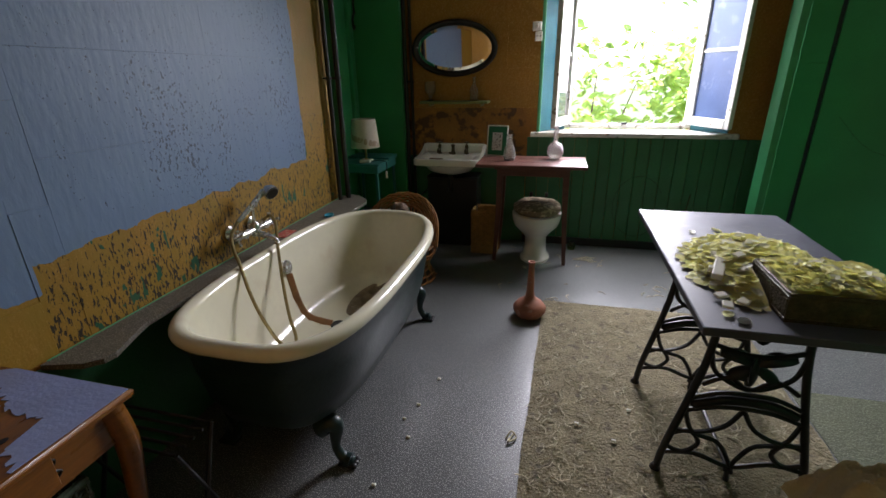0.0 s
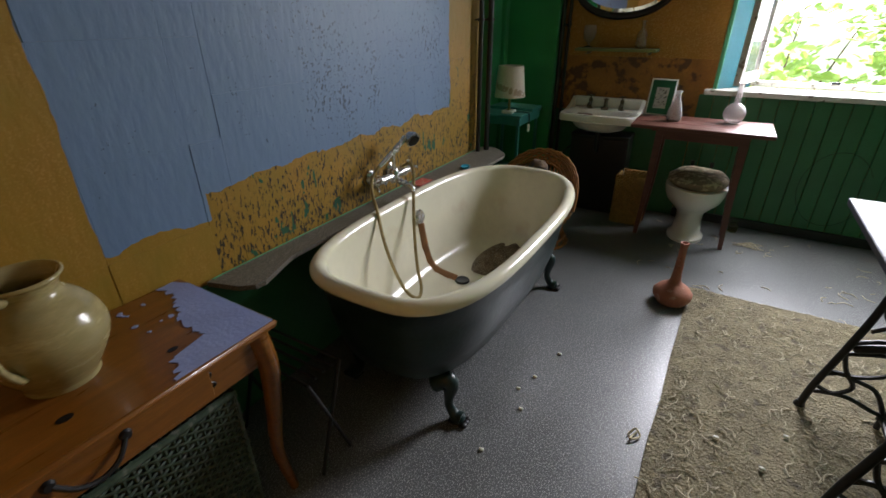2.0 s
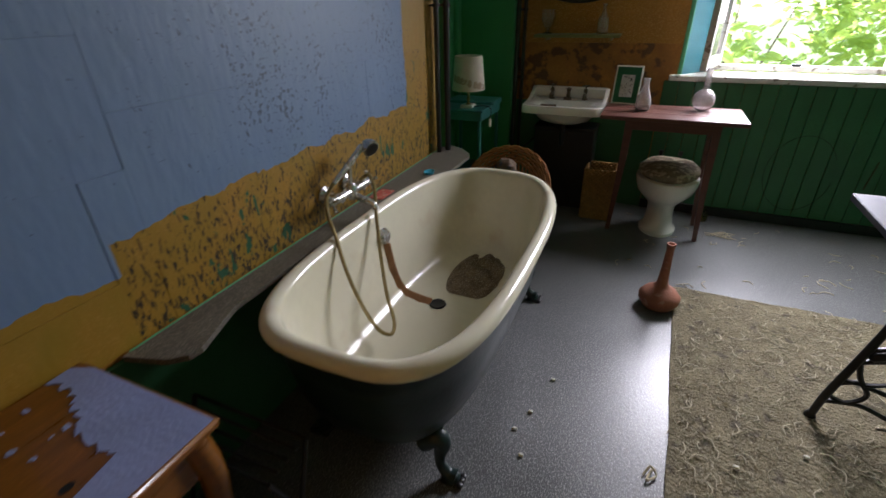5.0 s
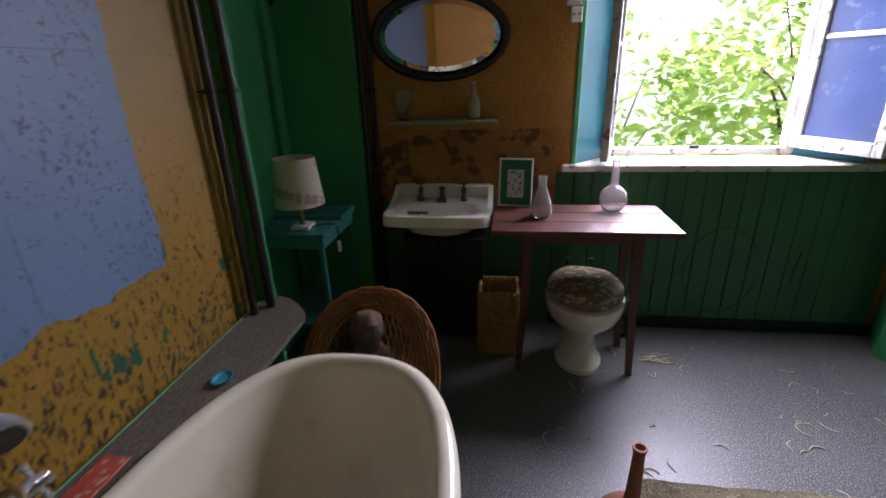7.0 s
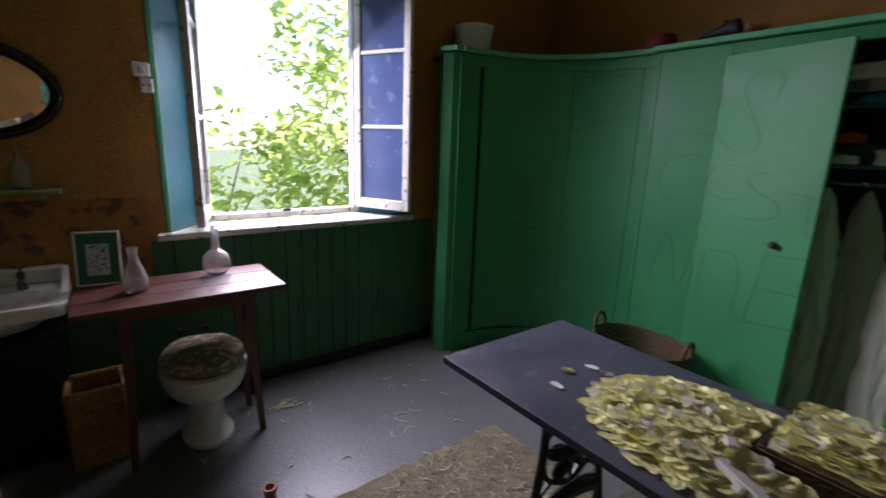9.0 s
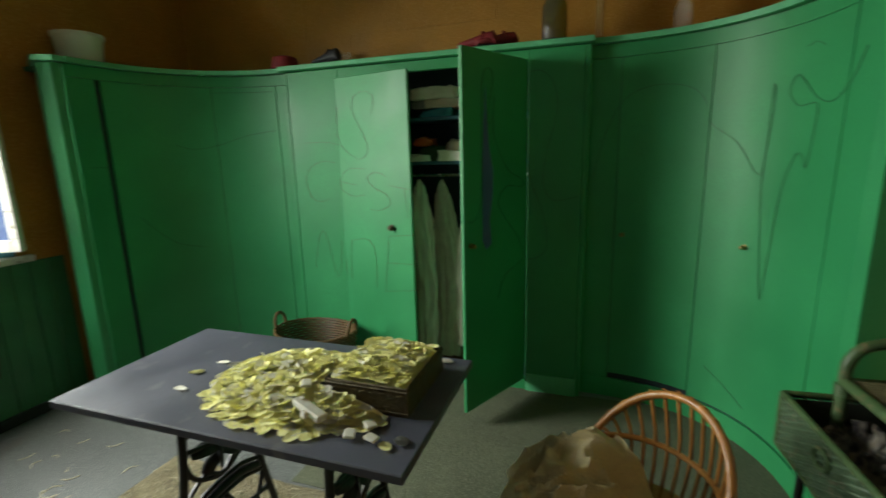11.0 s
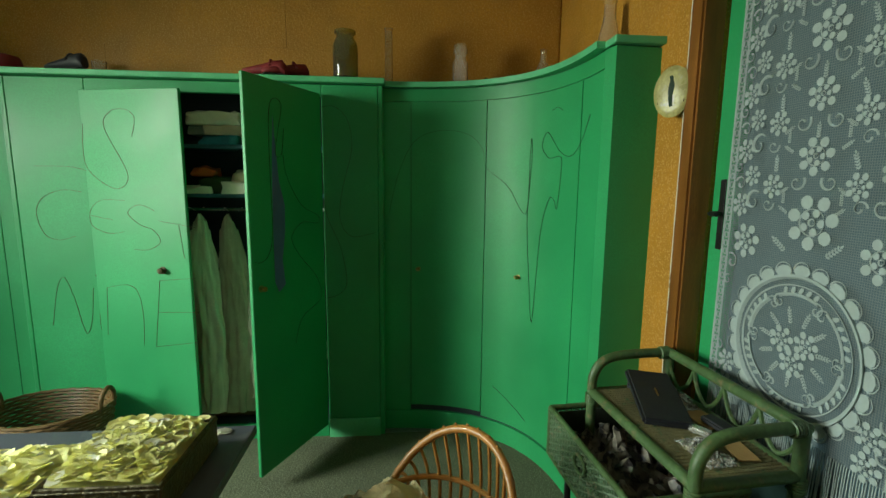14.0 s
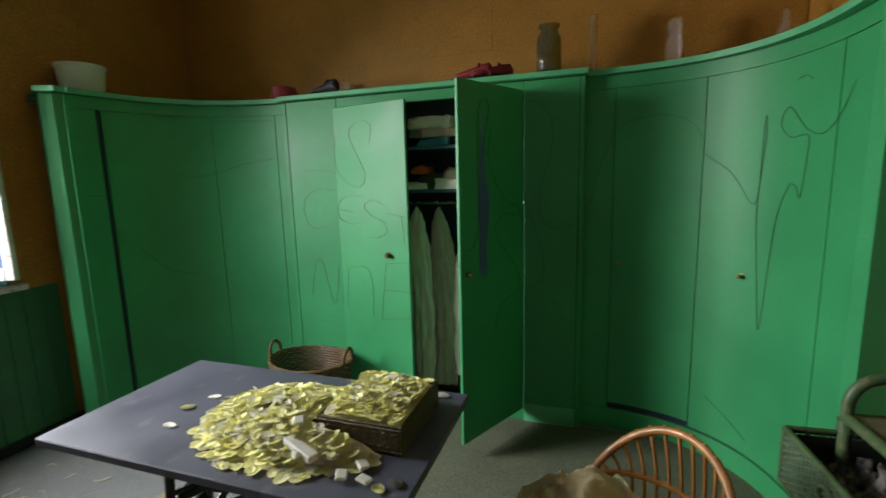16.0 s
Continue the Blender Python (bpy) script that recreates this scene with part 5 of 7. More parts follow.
# ---- wall things over the sink ----
def mirror():
    cx, cz, rx, rz, y = -0.888, 1.582, 0.345, 0.210, 5.424
    t = thing("mirror", "oval mirror in a black moulded frame, tilted forward", "mirror", (cx, y, cz))
    tip = Matrix.Translation((cx, y, cz - rz)) @ Matrix.Rotation(radians(4), 4, "X") @ Matrix.Translation((-cx, -y, -(cz - rz)))
    own = bmesh.new()
    prof = [(1.0, 0.0), (1.0, -0.018), (0.975, -0.030), (0.93, -0.034), (0.885, -0.026), (0.855, -0.020), (0.845, -0.012)]
    vs = []
    for s, d in prof:
        e = 1 - s
        vs.append([own.verts.new((cx + (rx - e * 0.30) * math.cos(a), y + d, cz + (rz - e * 0.30) * math.sin(a))) for a in (2 * math.pi * k / 64 for k in range(64))])
    for a, b in zip(vs, vs[1:]):
        for i in range(64):
            own.faces.new([a[i], a[(i + 1) % 64], b[(i + 1) % 64], b[i]])
    bmesh.ops.recalc_face_normals(own, faces=own.faces)
    bmesh.ops.transform(own, matrix=tip, verts=own.verts)
    smooth(part("frame", own, BLACK, t, "black moulded frame"), 60)
    own = bmesh.new()
    c = own.verts.new((cx, y - 0.014, cz))
    a1 = [own.verts.new((cx + (rx - 0.070) * math.cos(a), y - 0.014, cz + (rz - 0.070) * math.sin(a))) for a in (2 * math.pi * k / 64 for k in range(64))]
    a2 = [own.verts.new((cx + (rx - 0.045) * math.cos(a), y - 0.0105, cz + (rz - 0.045) * math.sin(a))) for a in (2 * math.pi * k / 64 for k in range(64))]
    for i in range(64):
        own.faces.new([c, a1[(i + 1) % 64], a1[i]])
        own.faces.new([a1[i], a1[(i + 1) % 64], a2[(i + 1) % 64], a2[i]])
    bmesh.ops.recalc_face_normals(own, faces=own.faces)
    bmesh.ops.transform(own, matrix=tip, verts=own.verts)
    part("mirror_glass", own, MIRROR, t, "bevelled mirror glass")


mirror()
_t = thing("wall_shelf", "narrow pale green wall shelf on two brackets", "shelf", (-0.87, 5.33, 1.17))
part("board", box(-1.145, 5.245, 1.172, -0.595, 5.424, 1.190, 0.003), paint("olive_paint", (0.20, 0.22, 0.07), 0.5, vary=0.2), _t)
for _x in (-1.08, -0.66):
    part("bracket", box(_x, 5.30, 1.150, _x + 0.014, 5.422, 1.171, 0.003), BRASS, _t)


def vessel(name, label, cat, prof, at, mat, seg=28, thick=0.0025, group=""):
    t = thing(name, label, cat, at, group)
    inner = [(max(0.0, r - thick), z + (thick if i == 0 else 0)) for i, (r, z) in enumerate(prof)]
    inner[0] = (0, prof[0][1] + thick)
    full = [(0, prof[0][1])] + list(prof) + list(reversed([q for q in inner[1:]])) + [(0, prof[0][1] + thick * 1.5)]
    smooth(part("body", lathe(full, at, seg), mat, t), 50)
    return t


vessel("glass_goblet", "dusty clear glass goblet on the shelf", "goblet", [(0.035, 0), (0.032, 0.006), (0.010, 0.015), (0.012, 0.035), (0.038, 0.06), (0.046, 0.10), (0.042, 0.145), (0.040, 0.15)], (-1.075, 5.34, 1.190), GLASS_DUSTY)
vessel("glass_bottle", "small ribbed clear glass bottle on the shelf", "bottle", [(0.032, 0), (0.036, 0.01), (0.033, 0.025), (0.036, 0.035), (0.033, 0.05), (0.036, 0.06), (0.033, 0.075), (0.034, 0.09), (0.018, 0.115), (0.011, 0.13), (0.011, 0.165), (0.017, 0.17), (0.017, 0.178)], (-0.715, 5.34, 1.190), GLASS_DUSTY)
_t = thing("light_switch", "old white wall switch above a socket", "switch", (-0.245, 5.42, 1.69))
part("switch", box(-0.285, 5.402, 1.685, -0.215, 5.4245, 1.750, 0.006), PORCELAIN, _t)
part("rocker", box(-0.262, 5.396, 1.703, -0.238, 5.4025, 1.732, 0.003), WHITE_PAINT, _t)
_s = part("socket", box(-0.262, 5.404, 1.615, -0.208, 5.4245, 1.683, 0.006), PORCELAIN, _t)
for _x in (-0.248, -0.224):
    part("pin_hole", lathe([(0, 0), (0.005, 0), (0.005, 0.002), (0, 0.002)], (_x, 5.4045, 1.65), 8, None, 1, 1, Matrix.Rotation(radians(90), 4, "X")), BLACK, _s)

# ---- things on the wooden table ----
def picture():
    t = thing("picture_frame", "white-framed abstract print with a dark green mount", "picture", (-0.50, 5.18, 0.785))
    m = Matrix.Translation((-0.505, 5.165, 0.785)) @ Matrix.Rotation(radians(-9), 4, "Z") @ Matrix.Rotation(radians(-10), 4, "X")

    def put(name, b, mat, par, lab=""):
        bmesh.ops.transform(b, matrix=m, verts=b.verts)
        return part(name, b, mat, par, lab)
    w, h = 0.165, 0.235
    for x0, x1, z0, z1 in ((-w / 2, w / 2, 0, 0.009), (-w / 2, w / 2, h - 0.009, h), (-w / 2, -w / 2 + 0.009, 0.009, h - 0.009), (w / 2 - 0.009, w / 2, 0.009, h - 0.009)):
        put("frame_bar", box(x0, 0, z0, x1, 0.012, z1, 0.002), PORCELAIN, t, "white frame bar")
    put("mount", box(-w / 2 + 0.009, 0.005, 0.009, w / 2 - 0.009, 0.009, h - 0.009, 0), paint("green_mount", (0.012, 0.16, 0.07), 0.6, vary=0.1), t, "dark green mount")
    p = put("print", box(-0.040, 0.003, 0.045, 0.040, 0.0048, 0.180, 0), paint("white_paper", (0.65, 0.66, 0.66), 0.7, vary=0.05), t, "abstract print")
    rnd = random.Random(2)
    for k in range(34):
        u, v = rnd.uniform(-0.034, 0.034), rnd.uniform(0.052, 0.173)
        a, ln = rnd.uniform(0, 3.14), rnd.uniform(0.006, 0.018)
        b = tube([(u, 0.0028, v), (min(0.038, max(-0.038, u + ln * math.cos(a))), 0.0028, min(0.177, v + ln * math.sin(a)))], 0.0030, 4, None, False, 0.3)
        put("stroke", b, INK if k % 3 else paint("blue_ink", (0.03, 0.06, 0.13), 0.6) if k == 0 else INK, p)


picture()
vessel("glass_carafe", "swirled pink frosted glass carafe on the wooden table", "carafe", [(0.034, 0), (0.044, 0.012), (0.047, 0.04), (0.040, 0.08), (0.026, 0.115), (0.017, 0.145), (0.017, 0.165), (0.022, 0.185), (0.021, 0.187)], (-0.385, 5.005, 0.785), GLASS_FROST)
vessel("round_flask", "round pink-tinted glass flask with a long neck on the table", "flask", [(0.020, 0.0), (0.042, 0.010), (0.060, 0.038), (0.063, 0.062), (0.056, 0.092), (0.034, 0.115), (0.018, 0.124), (0.017, 0.20), (0.017, 0.235), (0.020, 0.238)], (-0.055, 5.10, 0.785), GLASS_FROST)
# ---- floor things ----
vessel("terracotta_vase", "unglazed terracotta vase with a squat belly and tall neck", "vase", [(0.045, 0.0), (0.075, 0.012), (0.096, 0.045), (0.098, 0.068), (0.075, 0.098), (0.045, 0.118), (0.027, 0.138), (0.022, 0.18), (0.018, 0.30), (0.017, 0.335), (0.022, 0.355), (0.021, 0.36)], (-0.137, 4.075, 0.0), TERRACOTTA, 32, 0.006)
bin_ = thing("waste_basket", "tall square woven straw waste basket", "basket", (-0.575, 5.16, 0))
STRAW = paint("woven_straw", (0.42, 0.24, 0.07), 0.8, vary=0.4, scale=40, fine=120, bump=0.4)
for _p, _d in (((-0.672, 5.055, 0.004), (0.195, 0, 0)), ((-0.477, 5.055, 0.004), (0, 0.195, 0)), ((-0.672, 5.25, 0.004), (0, -0.195, 0)), ((-0.477, 5.25, 0.004), (-0.195, 0, 0))):
    weave(_p, _d, (0, 0, 0.35), 12, 26, 0.0058, STRAW, bin_, "side_weave")
part("floor", box(-0.665, 5.06, 0.002, -0.485, 5.245, 0.008, 0), STRAW, bin_)
part("rim", tube([(-0.672, 5.055, 0.356), (-0.477, 5.055, 0.356), (-0.477, 5.25, 0.356), (-0.672, 5.25, 0.356)], 0.010, 8, None, True), STRAW, bin_)
# Added black box; the dark void under the sink is put into its colour.
_t = thing("under_sink_dark", "black box standing for the dark void under the sink", "box", (-0.9, 5.30, 0))
part("body", box(-1.08, 5.20, 0.0, -0.66, 5.416, 0.58, 0.006), BLACK, _t)
part("lid", box(-1.085, 5.195, 0.58, -0.655, 5.417, 0.60, 0.004), BLACK, _t)
_t = thing("cleaning_bottle", "small dusty glass jar on the floor beside the toilet", "jar", (0.13, 5.30, 0))
smooth(part("body", lathe([(0, 0), (0.03, 0), (0.033, 0.01), (0.033, 0.05), (0.018, 0.065), (0.018, 0.08), (0, 0.08)], (0.13, 5.30, 0), 18), GLASS_GREEN, _t))
_b = tube([(0.62 + 0.19 * math.cos(a), 5.4125, 0.36 + 0.25 * math.sin(a)) for a in (2 * math.pi * k / 40 for k in range(3, 40))], 0.0016, 5)
part("scratched_loop", _b, INK, wain)
_b = tube([(0.98, 5.4145, 0.30), (1.0, 5.4145, 0.48)], 0.004, 5)
part("rust_mark", _b, RUST_INK, wain)


def hob_basket():
    cx, cy = 1.93, 4.03
    t = thing("wicker_basket", "round brown wicker basket with two looped handles", "basket", (cx, cy, 0))
    for k in range(22):
        z = 0.012 + k * 0.0165
        r = 0.19 + 0.085 * (z / 0.37) ** 0.8
        pts = [(cx + 0.75 * (r + 0.005 * (-1) ** (i + k)) * math.cos(2 * math.pi * i / 48), cy + (r + 0.005 * (-1) ** (i + k)) * math.sin(2 * math.pi * i / 48), z + 0.02 * abs(math.sin(2 * math.pi * i / 48)) * z) for i in range(48)]
        smooth(part("strand", tube(pts, 0.0085, 5, None, True), WICKER_BROWN, t))
    part("floor", lathe([(0, 0.004), (0.19, 0.004), (0.19, 0.012), (0, 0.012)], (cx, cy, 0), 30, None, 0.75, 1.0), WICKER_BROWN, t)
    for s in (-1, 1):
        b = tube(spline([(cx - 0.05, cy + s * 0.262, 0.34), (cx - 0.045, cy + s * 0.27, 0.42), (cx, cy + s * 0.275, 0.455), (cx + 0.045, cy + s * 0.27, 0.42), (cx + 0.05, cy + s * 0.262, 0.34)], 6), 0.011, 8)
        smooth(part("handle", b, WICKER_BROWN, t))


hob_basket()


# ---- soap flakes and tin on the sewing table ----
def tin():
    t = thing("tin_box", "embossed dark brass tin box without its lid, full of flakes", "box", (0.71, 2.915, 0.768))
    m = paint("embossed_brass", (0.10, 0.080, 0.038), 0.55, metal=0.5, vary=0.5, scale=45, fine=120, bump=0.5)
    x0, x1, y0, y1, z0, z1 = 0.570, 0.858, 2.795, 3.045, 0.768, 0.850
    part("bottom", box(x0, y0, z0, x1, y1, z0 + 0.004, 0), m, t)
    for a in ((x0, y0, x1, y0 + 0.007), (x0, y1 - 0.007, x1, y1), (x0, y0 + 0.007, x0 + 0.007, y1 - 0.007), (x1 - 0.007, y0 + 0.007, x1, y1 - 0.007)):
        w = part("wall", box(a[0], a[1], z0 + 0.004, a[2], a[3], z1, 0.002), m, t)
    rnd = random.Random(6)
    for k in range(16):
        u = y0 + 0.015 + (y1 - y0 - 0.03) * (k + 0.5) / 16
        part("relief", lathe([(0, 0), (0.0045, 0), (0.003, 0.0012), (0, 0.0015)], (x0, u, z0 + 0.04 + 0.018 * (-1) ** k), 8, None, 1, 2.2, Matrix.Rotation(radians(-90), 4, "Y")), m, t)
    for z in (z0 + 0.010, z1 - 0.010):
        part("bead", tube([(x0 - 0.001, y0, z), (x0 - 0.001, y1, z)], 0.0025, 6), m, t)
        part("bead", tube([(x0, y0 - 0.001, z), (x1, y0 - 0.001, z)], 0.0025, 6), m, t)


tin()


def flakes():
    pile = thing("soap_flakes", "heap of curled yellow and white soap flakes", "soap flakes", (0.64, 3.15, 0.768))
    meshes = []
    rnd = random.Random(11)
    for k in range(6):
        sx, sy, c = rnd.uniform(0.013, 0.018), rnd.uniform(0.016, 0.024), rnd.uniform(0.03, 0.16)
        b = bmesh.new()
        mid = b.verts.new((0, 0, -c * 0.006))
        ring = [b.verts.new((sx * math.cos(a) * rnd.uniform(0.85, 1.1), sy * math.sin(a), c * 0.012 * math.cos(a) ** 2 + 0.001)) for a in (2 * math.pi * i / 9 for i in range(9))]
        for i in range(9):
            b.faces.new([mid, ring[i], ring[(i + 1) % 9]])
        bmesh.ops.solidify(b, geom=b.faces[:], thickness=0.0042)
        for mat in (YELLOW_FLAKE, WHITE_FLAKE):
            me = bpy.data.meshes.new("flake")
            b.to_mesh(me)
            me.materials.append(mat)
            meshes.append(me)
        b.free()

    def height(x, y):
        h = 0.075 * max(0, 1 - ((x - 0.63) / 0.20) ** 2 - ((y - 3.14) / 0.30) ** 2) ** 0.7
        if 0.577 < x < 0.852 and 2.80 < y < 3.04:
            h = max(h, 0.078 + 0.016 * math.sin((x - 0.577) / 0.275 * 3.14) * math.sin((y - 2.8) / 0.24 * 3.14))
        return h

    rest = {YELLOW_FLAKE.name: ([], []), WHITE_FLAKE.name: ([], [])}
    n = 0
    tries = 0
    while n < 1500 and tries < 12000:
        tries += 1
        if n % 3 == 0:
            x, y = rnd.uniform(0.59, 0.84), rnd.uniform(2.812, 3.03)
        else:
            a, r = rnd.uniform(0, 6.28), math.sqrt(rnd.uniform(0, 1)) * (1 + abs(rnd.gauss(0, 0.06)))
            x, y = 0.62 + 0.205 * r * math.cos(a), 3.14 + 0.29 * r * math.sin(a)
        inside = 0.577 < x < 0.852 and 2.80 < y < 3.04
        near = 0.545 < x < 0.885 and 2.77 < y < 3.07
        if (near and not (0.595 < x < 0.835 and 2.818 < y < 3.025)) or not (0.40 < x < 0.945 and 2.76 < y < 3.6):
            continue
        h = height(x, y)
        flat = h < 0.012
        z = 0.772 + h * (1 if inside else rnd.uniform(0.86, 1.0)) + (0.001 if flat else rnd.uniform(0, 0.006))
        m = pose(x, y, z, rnd.gauss(0, 4 if flat else 14), rnd.gauss(0, 4 if flat else 14), rnd.uniform(0, 360))
        me = meshes[2 * rnd.randrange(6) + (1 if rnd.random() < (0.13 if inside else 0.22 + (0.25 if x < 0.50 and y < 3.05 else 0)) else 0)]
        loc = Matrix.Translation((-0.64, -3.15, -0.768)) @ m
        if n < 290:
            o = new("flake", me)
            o.parent = pile
            o.matrix_local = loc
        else:
            vs, fs = rest[me.materials[0].name]
            k0 = len(vs)
            vs.extend(tuple(loc @ v.co) for v in me.vertices)
            fs.extend(tuple(k0 + i for i in p.vertices) for p in me.polygons)
        n += 1
    for mat in (YELLOW_FLAKE, WHITE_FLAKE):
        me = bpy.data.meshes.new("flake_mass")
        me.from_pydata(rest[mat.name][0], [], rest[mat.name][1])
        me.materials.append(mat)
        o = new("flake_mass", me)
        o.parent = pile
        tagged(o, kind="stuff")
    # a few strays
    for x, y in ((0.62, 3.56), (0.52, 3.52), (0.70, 3.53), (0.90, 2.82), (0.905, 2.85), (0.91, 2.80), (0.44, 2.80), (0.47, 2.77), (0.70, 3.48)):
        o = new("flake", meshes[rnd.randrange(12)])
        o.parent = pile
        o.matrix_local = Matrix.Translation((-0.64, -3.15, -0.768)) @ pose(x, y, 0.7725, rnd.gauss(0, 5), 0, rnd.uniform(0, 360))
    # solid core under the loose pieces
    b = sheet(lambda u, v: Vector((0.43 + 0.40 * u, 2.85 + 0.58 * v, 0.7685 + max(0, 0.97 * 0.075 * max(0, 1 - ((0.43 + 0.40 * u - 0.63) / 0.20) ** 2 - ((2.85 + 0.58 * v - 3.14) / 0.30) ** 2) ** 0.7 - 0.006))), 24, 30)
    bmesh.ops.delete(b, geom=[f for f in b.faces if f.calc_center_median().z < 0.7690 or (0.56 < f.calc_center_median().x < 0.87 and f.calc_center_median().y < 3.055)], context="FACES")
    part("core", b, YELLOW_FLAKE, pile)
    part("core", box(0.580, 2.805, 0.773, 0.848, 3.035, 0.838, 0.004), YELLOW_FLAKE, pile)
    for k, (x, y, a) in enumerate(((0.475, 3.03, 70), (0.45, 2.90, 20), (0.50, 2.87, 50), (0.54, 3.08, 30), (0.45, 2.84, 80))):
        s = (0.055, 0.016, 0.016) if k == 0 else (0.017, 0.014, 0.007)
        b = box(-s[0], -s[1], -s[2] * 0.6, s[0], s[1], s[2] * 0.6, 0.003)
        if k == 0:
            b = box(-0.02, s[1], -s[2] * 0.6, 0.0, s[1] + 0.012, s[2] * 0.5, 0.002, b)
        bmesh.ops.transform(b, matrix=pose(x, y, 0.778 + height(x, y) + 0.004, 6, -8, a), verts=b.verts)
        part("soap_block", b, WHITE_FLAKE, pile, "broken white soap block")


flakes()


# ---- cane chair and blanket ----
def cane_chair():
    cx, cy = 0.79, 2.20
    t = thing("cane_chair", "round honey-coloured cane tub chair", "chair", (cx, cy, 0))
    CANE = paint("honey_cane", (0.36, 0.155, 0.034), 0.42, vary=0.35, scale=20, coat=0.15)
    ax = Vector((0.62, -0.78, 0)).normalized()
    side = Vector((-ax.y, ax.x, 0))

    def hoop(s):
        a = math.pi * (s - 0.5)
        c = max(0.0, math.cos(a))
        p = Vector((cx, cy, 0)) + side * (0.24 * math.sin(a)) + ax * (-0.05 + 0.21 * c ** 0.9)
        return p + Vector((0, 0, 0.42 + 0.33 * c ** 0.75))

    def belt(s, z=0.46, r=0.2):
        a = math.pi * (s - 0.5)
        return Vector((cx, cy, z)) + side * (r * math.sin(a)) + ax * (r * 0.95 * math.cos(a) - 0.02)

    smooth(part("back_hoop", tube([hoop(i / 40) for i in range(41)], 0.012, 10), CANE, t))
    smooth(part("belt", tube([belt(i / 30, 0.56, 0.205) for i in range(31)], 0.009, 8), CANE, t))
    for i in range(1, 18):
        s = i / 18
        smooth(part("spindle", tube(spline([hoop(s), belt(s, 0.56, 0.205), belt(s, 0.40, 0.17)], 5), 0.0058, 6), CANE, t))
        p = hoop(s)
        b = tube([p + Vector((0, 0, 0.014)) + side * 0.005, p + ax * 0.015, p - Vector((0, 0, 0.014))], 0.004, 5)
        part("wrap", b, CANE, t)
    b = lathe([(0, 0.385), (0.19, 0.385), (0.205, 0.395), (0.195, 0.41), (0, 0.412)], (cx, cy, 0), 30)
    smooth(part("seat", b, CANE, t))
    for k in range(4):
        a = math.pi / 4 + k * math.pi / 2
        part("leg", tube([(cx + 0.16 * math.cos(a), cy + 0.16 * math.sin(a), 0.39), (cx + 0.20 * math.cos(a), cy + 0.20 * math.sin(a), 0.0)], 0.011, 8), CANE, t)


cane_chair()


def blanket():
    def f(u, v):
        x = 0.55 + 0.33 * u
        y = 2.17 + 0.41 * v
        edge = min(u, 1 - u, v, 1 - v)
        du, dv = u - 0.60, v - 0.44
        r = math.hypot(du * 0.8, dv * 1.15)
        mound = max(0.0, 1 - (r / 0.66) ** 1.15)
        q = Vector((u * 2.6 + 0.8 * v, v * 2.4 - 0.5 * u, 3.1))
        q += 0.35 * Vector((noise.noise(q * 1.7), noise.noise(q * 1.7 + Vector((7, 0, 0))), 0))
        ridge = max(0.0, 1 - 3.0 * abs(noise.noise(q * 1.25))) ** 0.8
        small = max(0.0, 1 - 3.2 * abs(noise.noise(q * 2.6 + Vector((0, 4, 0))))) ** 0.8
        fold = 0.072 * ridge + 0.024 * small
        skirt = min(1.0, edge * 7) ** 0.5
        z = 0.42 + skirt * (0.03 + 0.175 * mound + fold)
        return Vector((x + 0.015 * math.sin(v * 9), y + 0.02 * math.sin(7 * u), max(0.417, z)))
    b = sheet(f, 90, 90)
    return smooth(solid("blanket", shell(b, 0.012), BLANKET, "crumpled cream knitted blanket on the cane chair", "blanket", (0.73, 2.39, 0.41)), 80)


blanket()


# ---- green cane cart ----
CART = Matrix.Translation((0.858, 1.352, 0)) @ Matrix.Rotation(radians(4.5), 4, "Z")


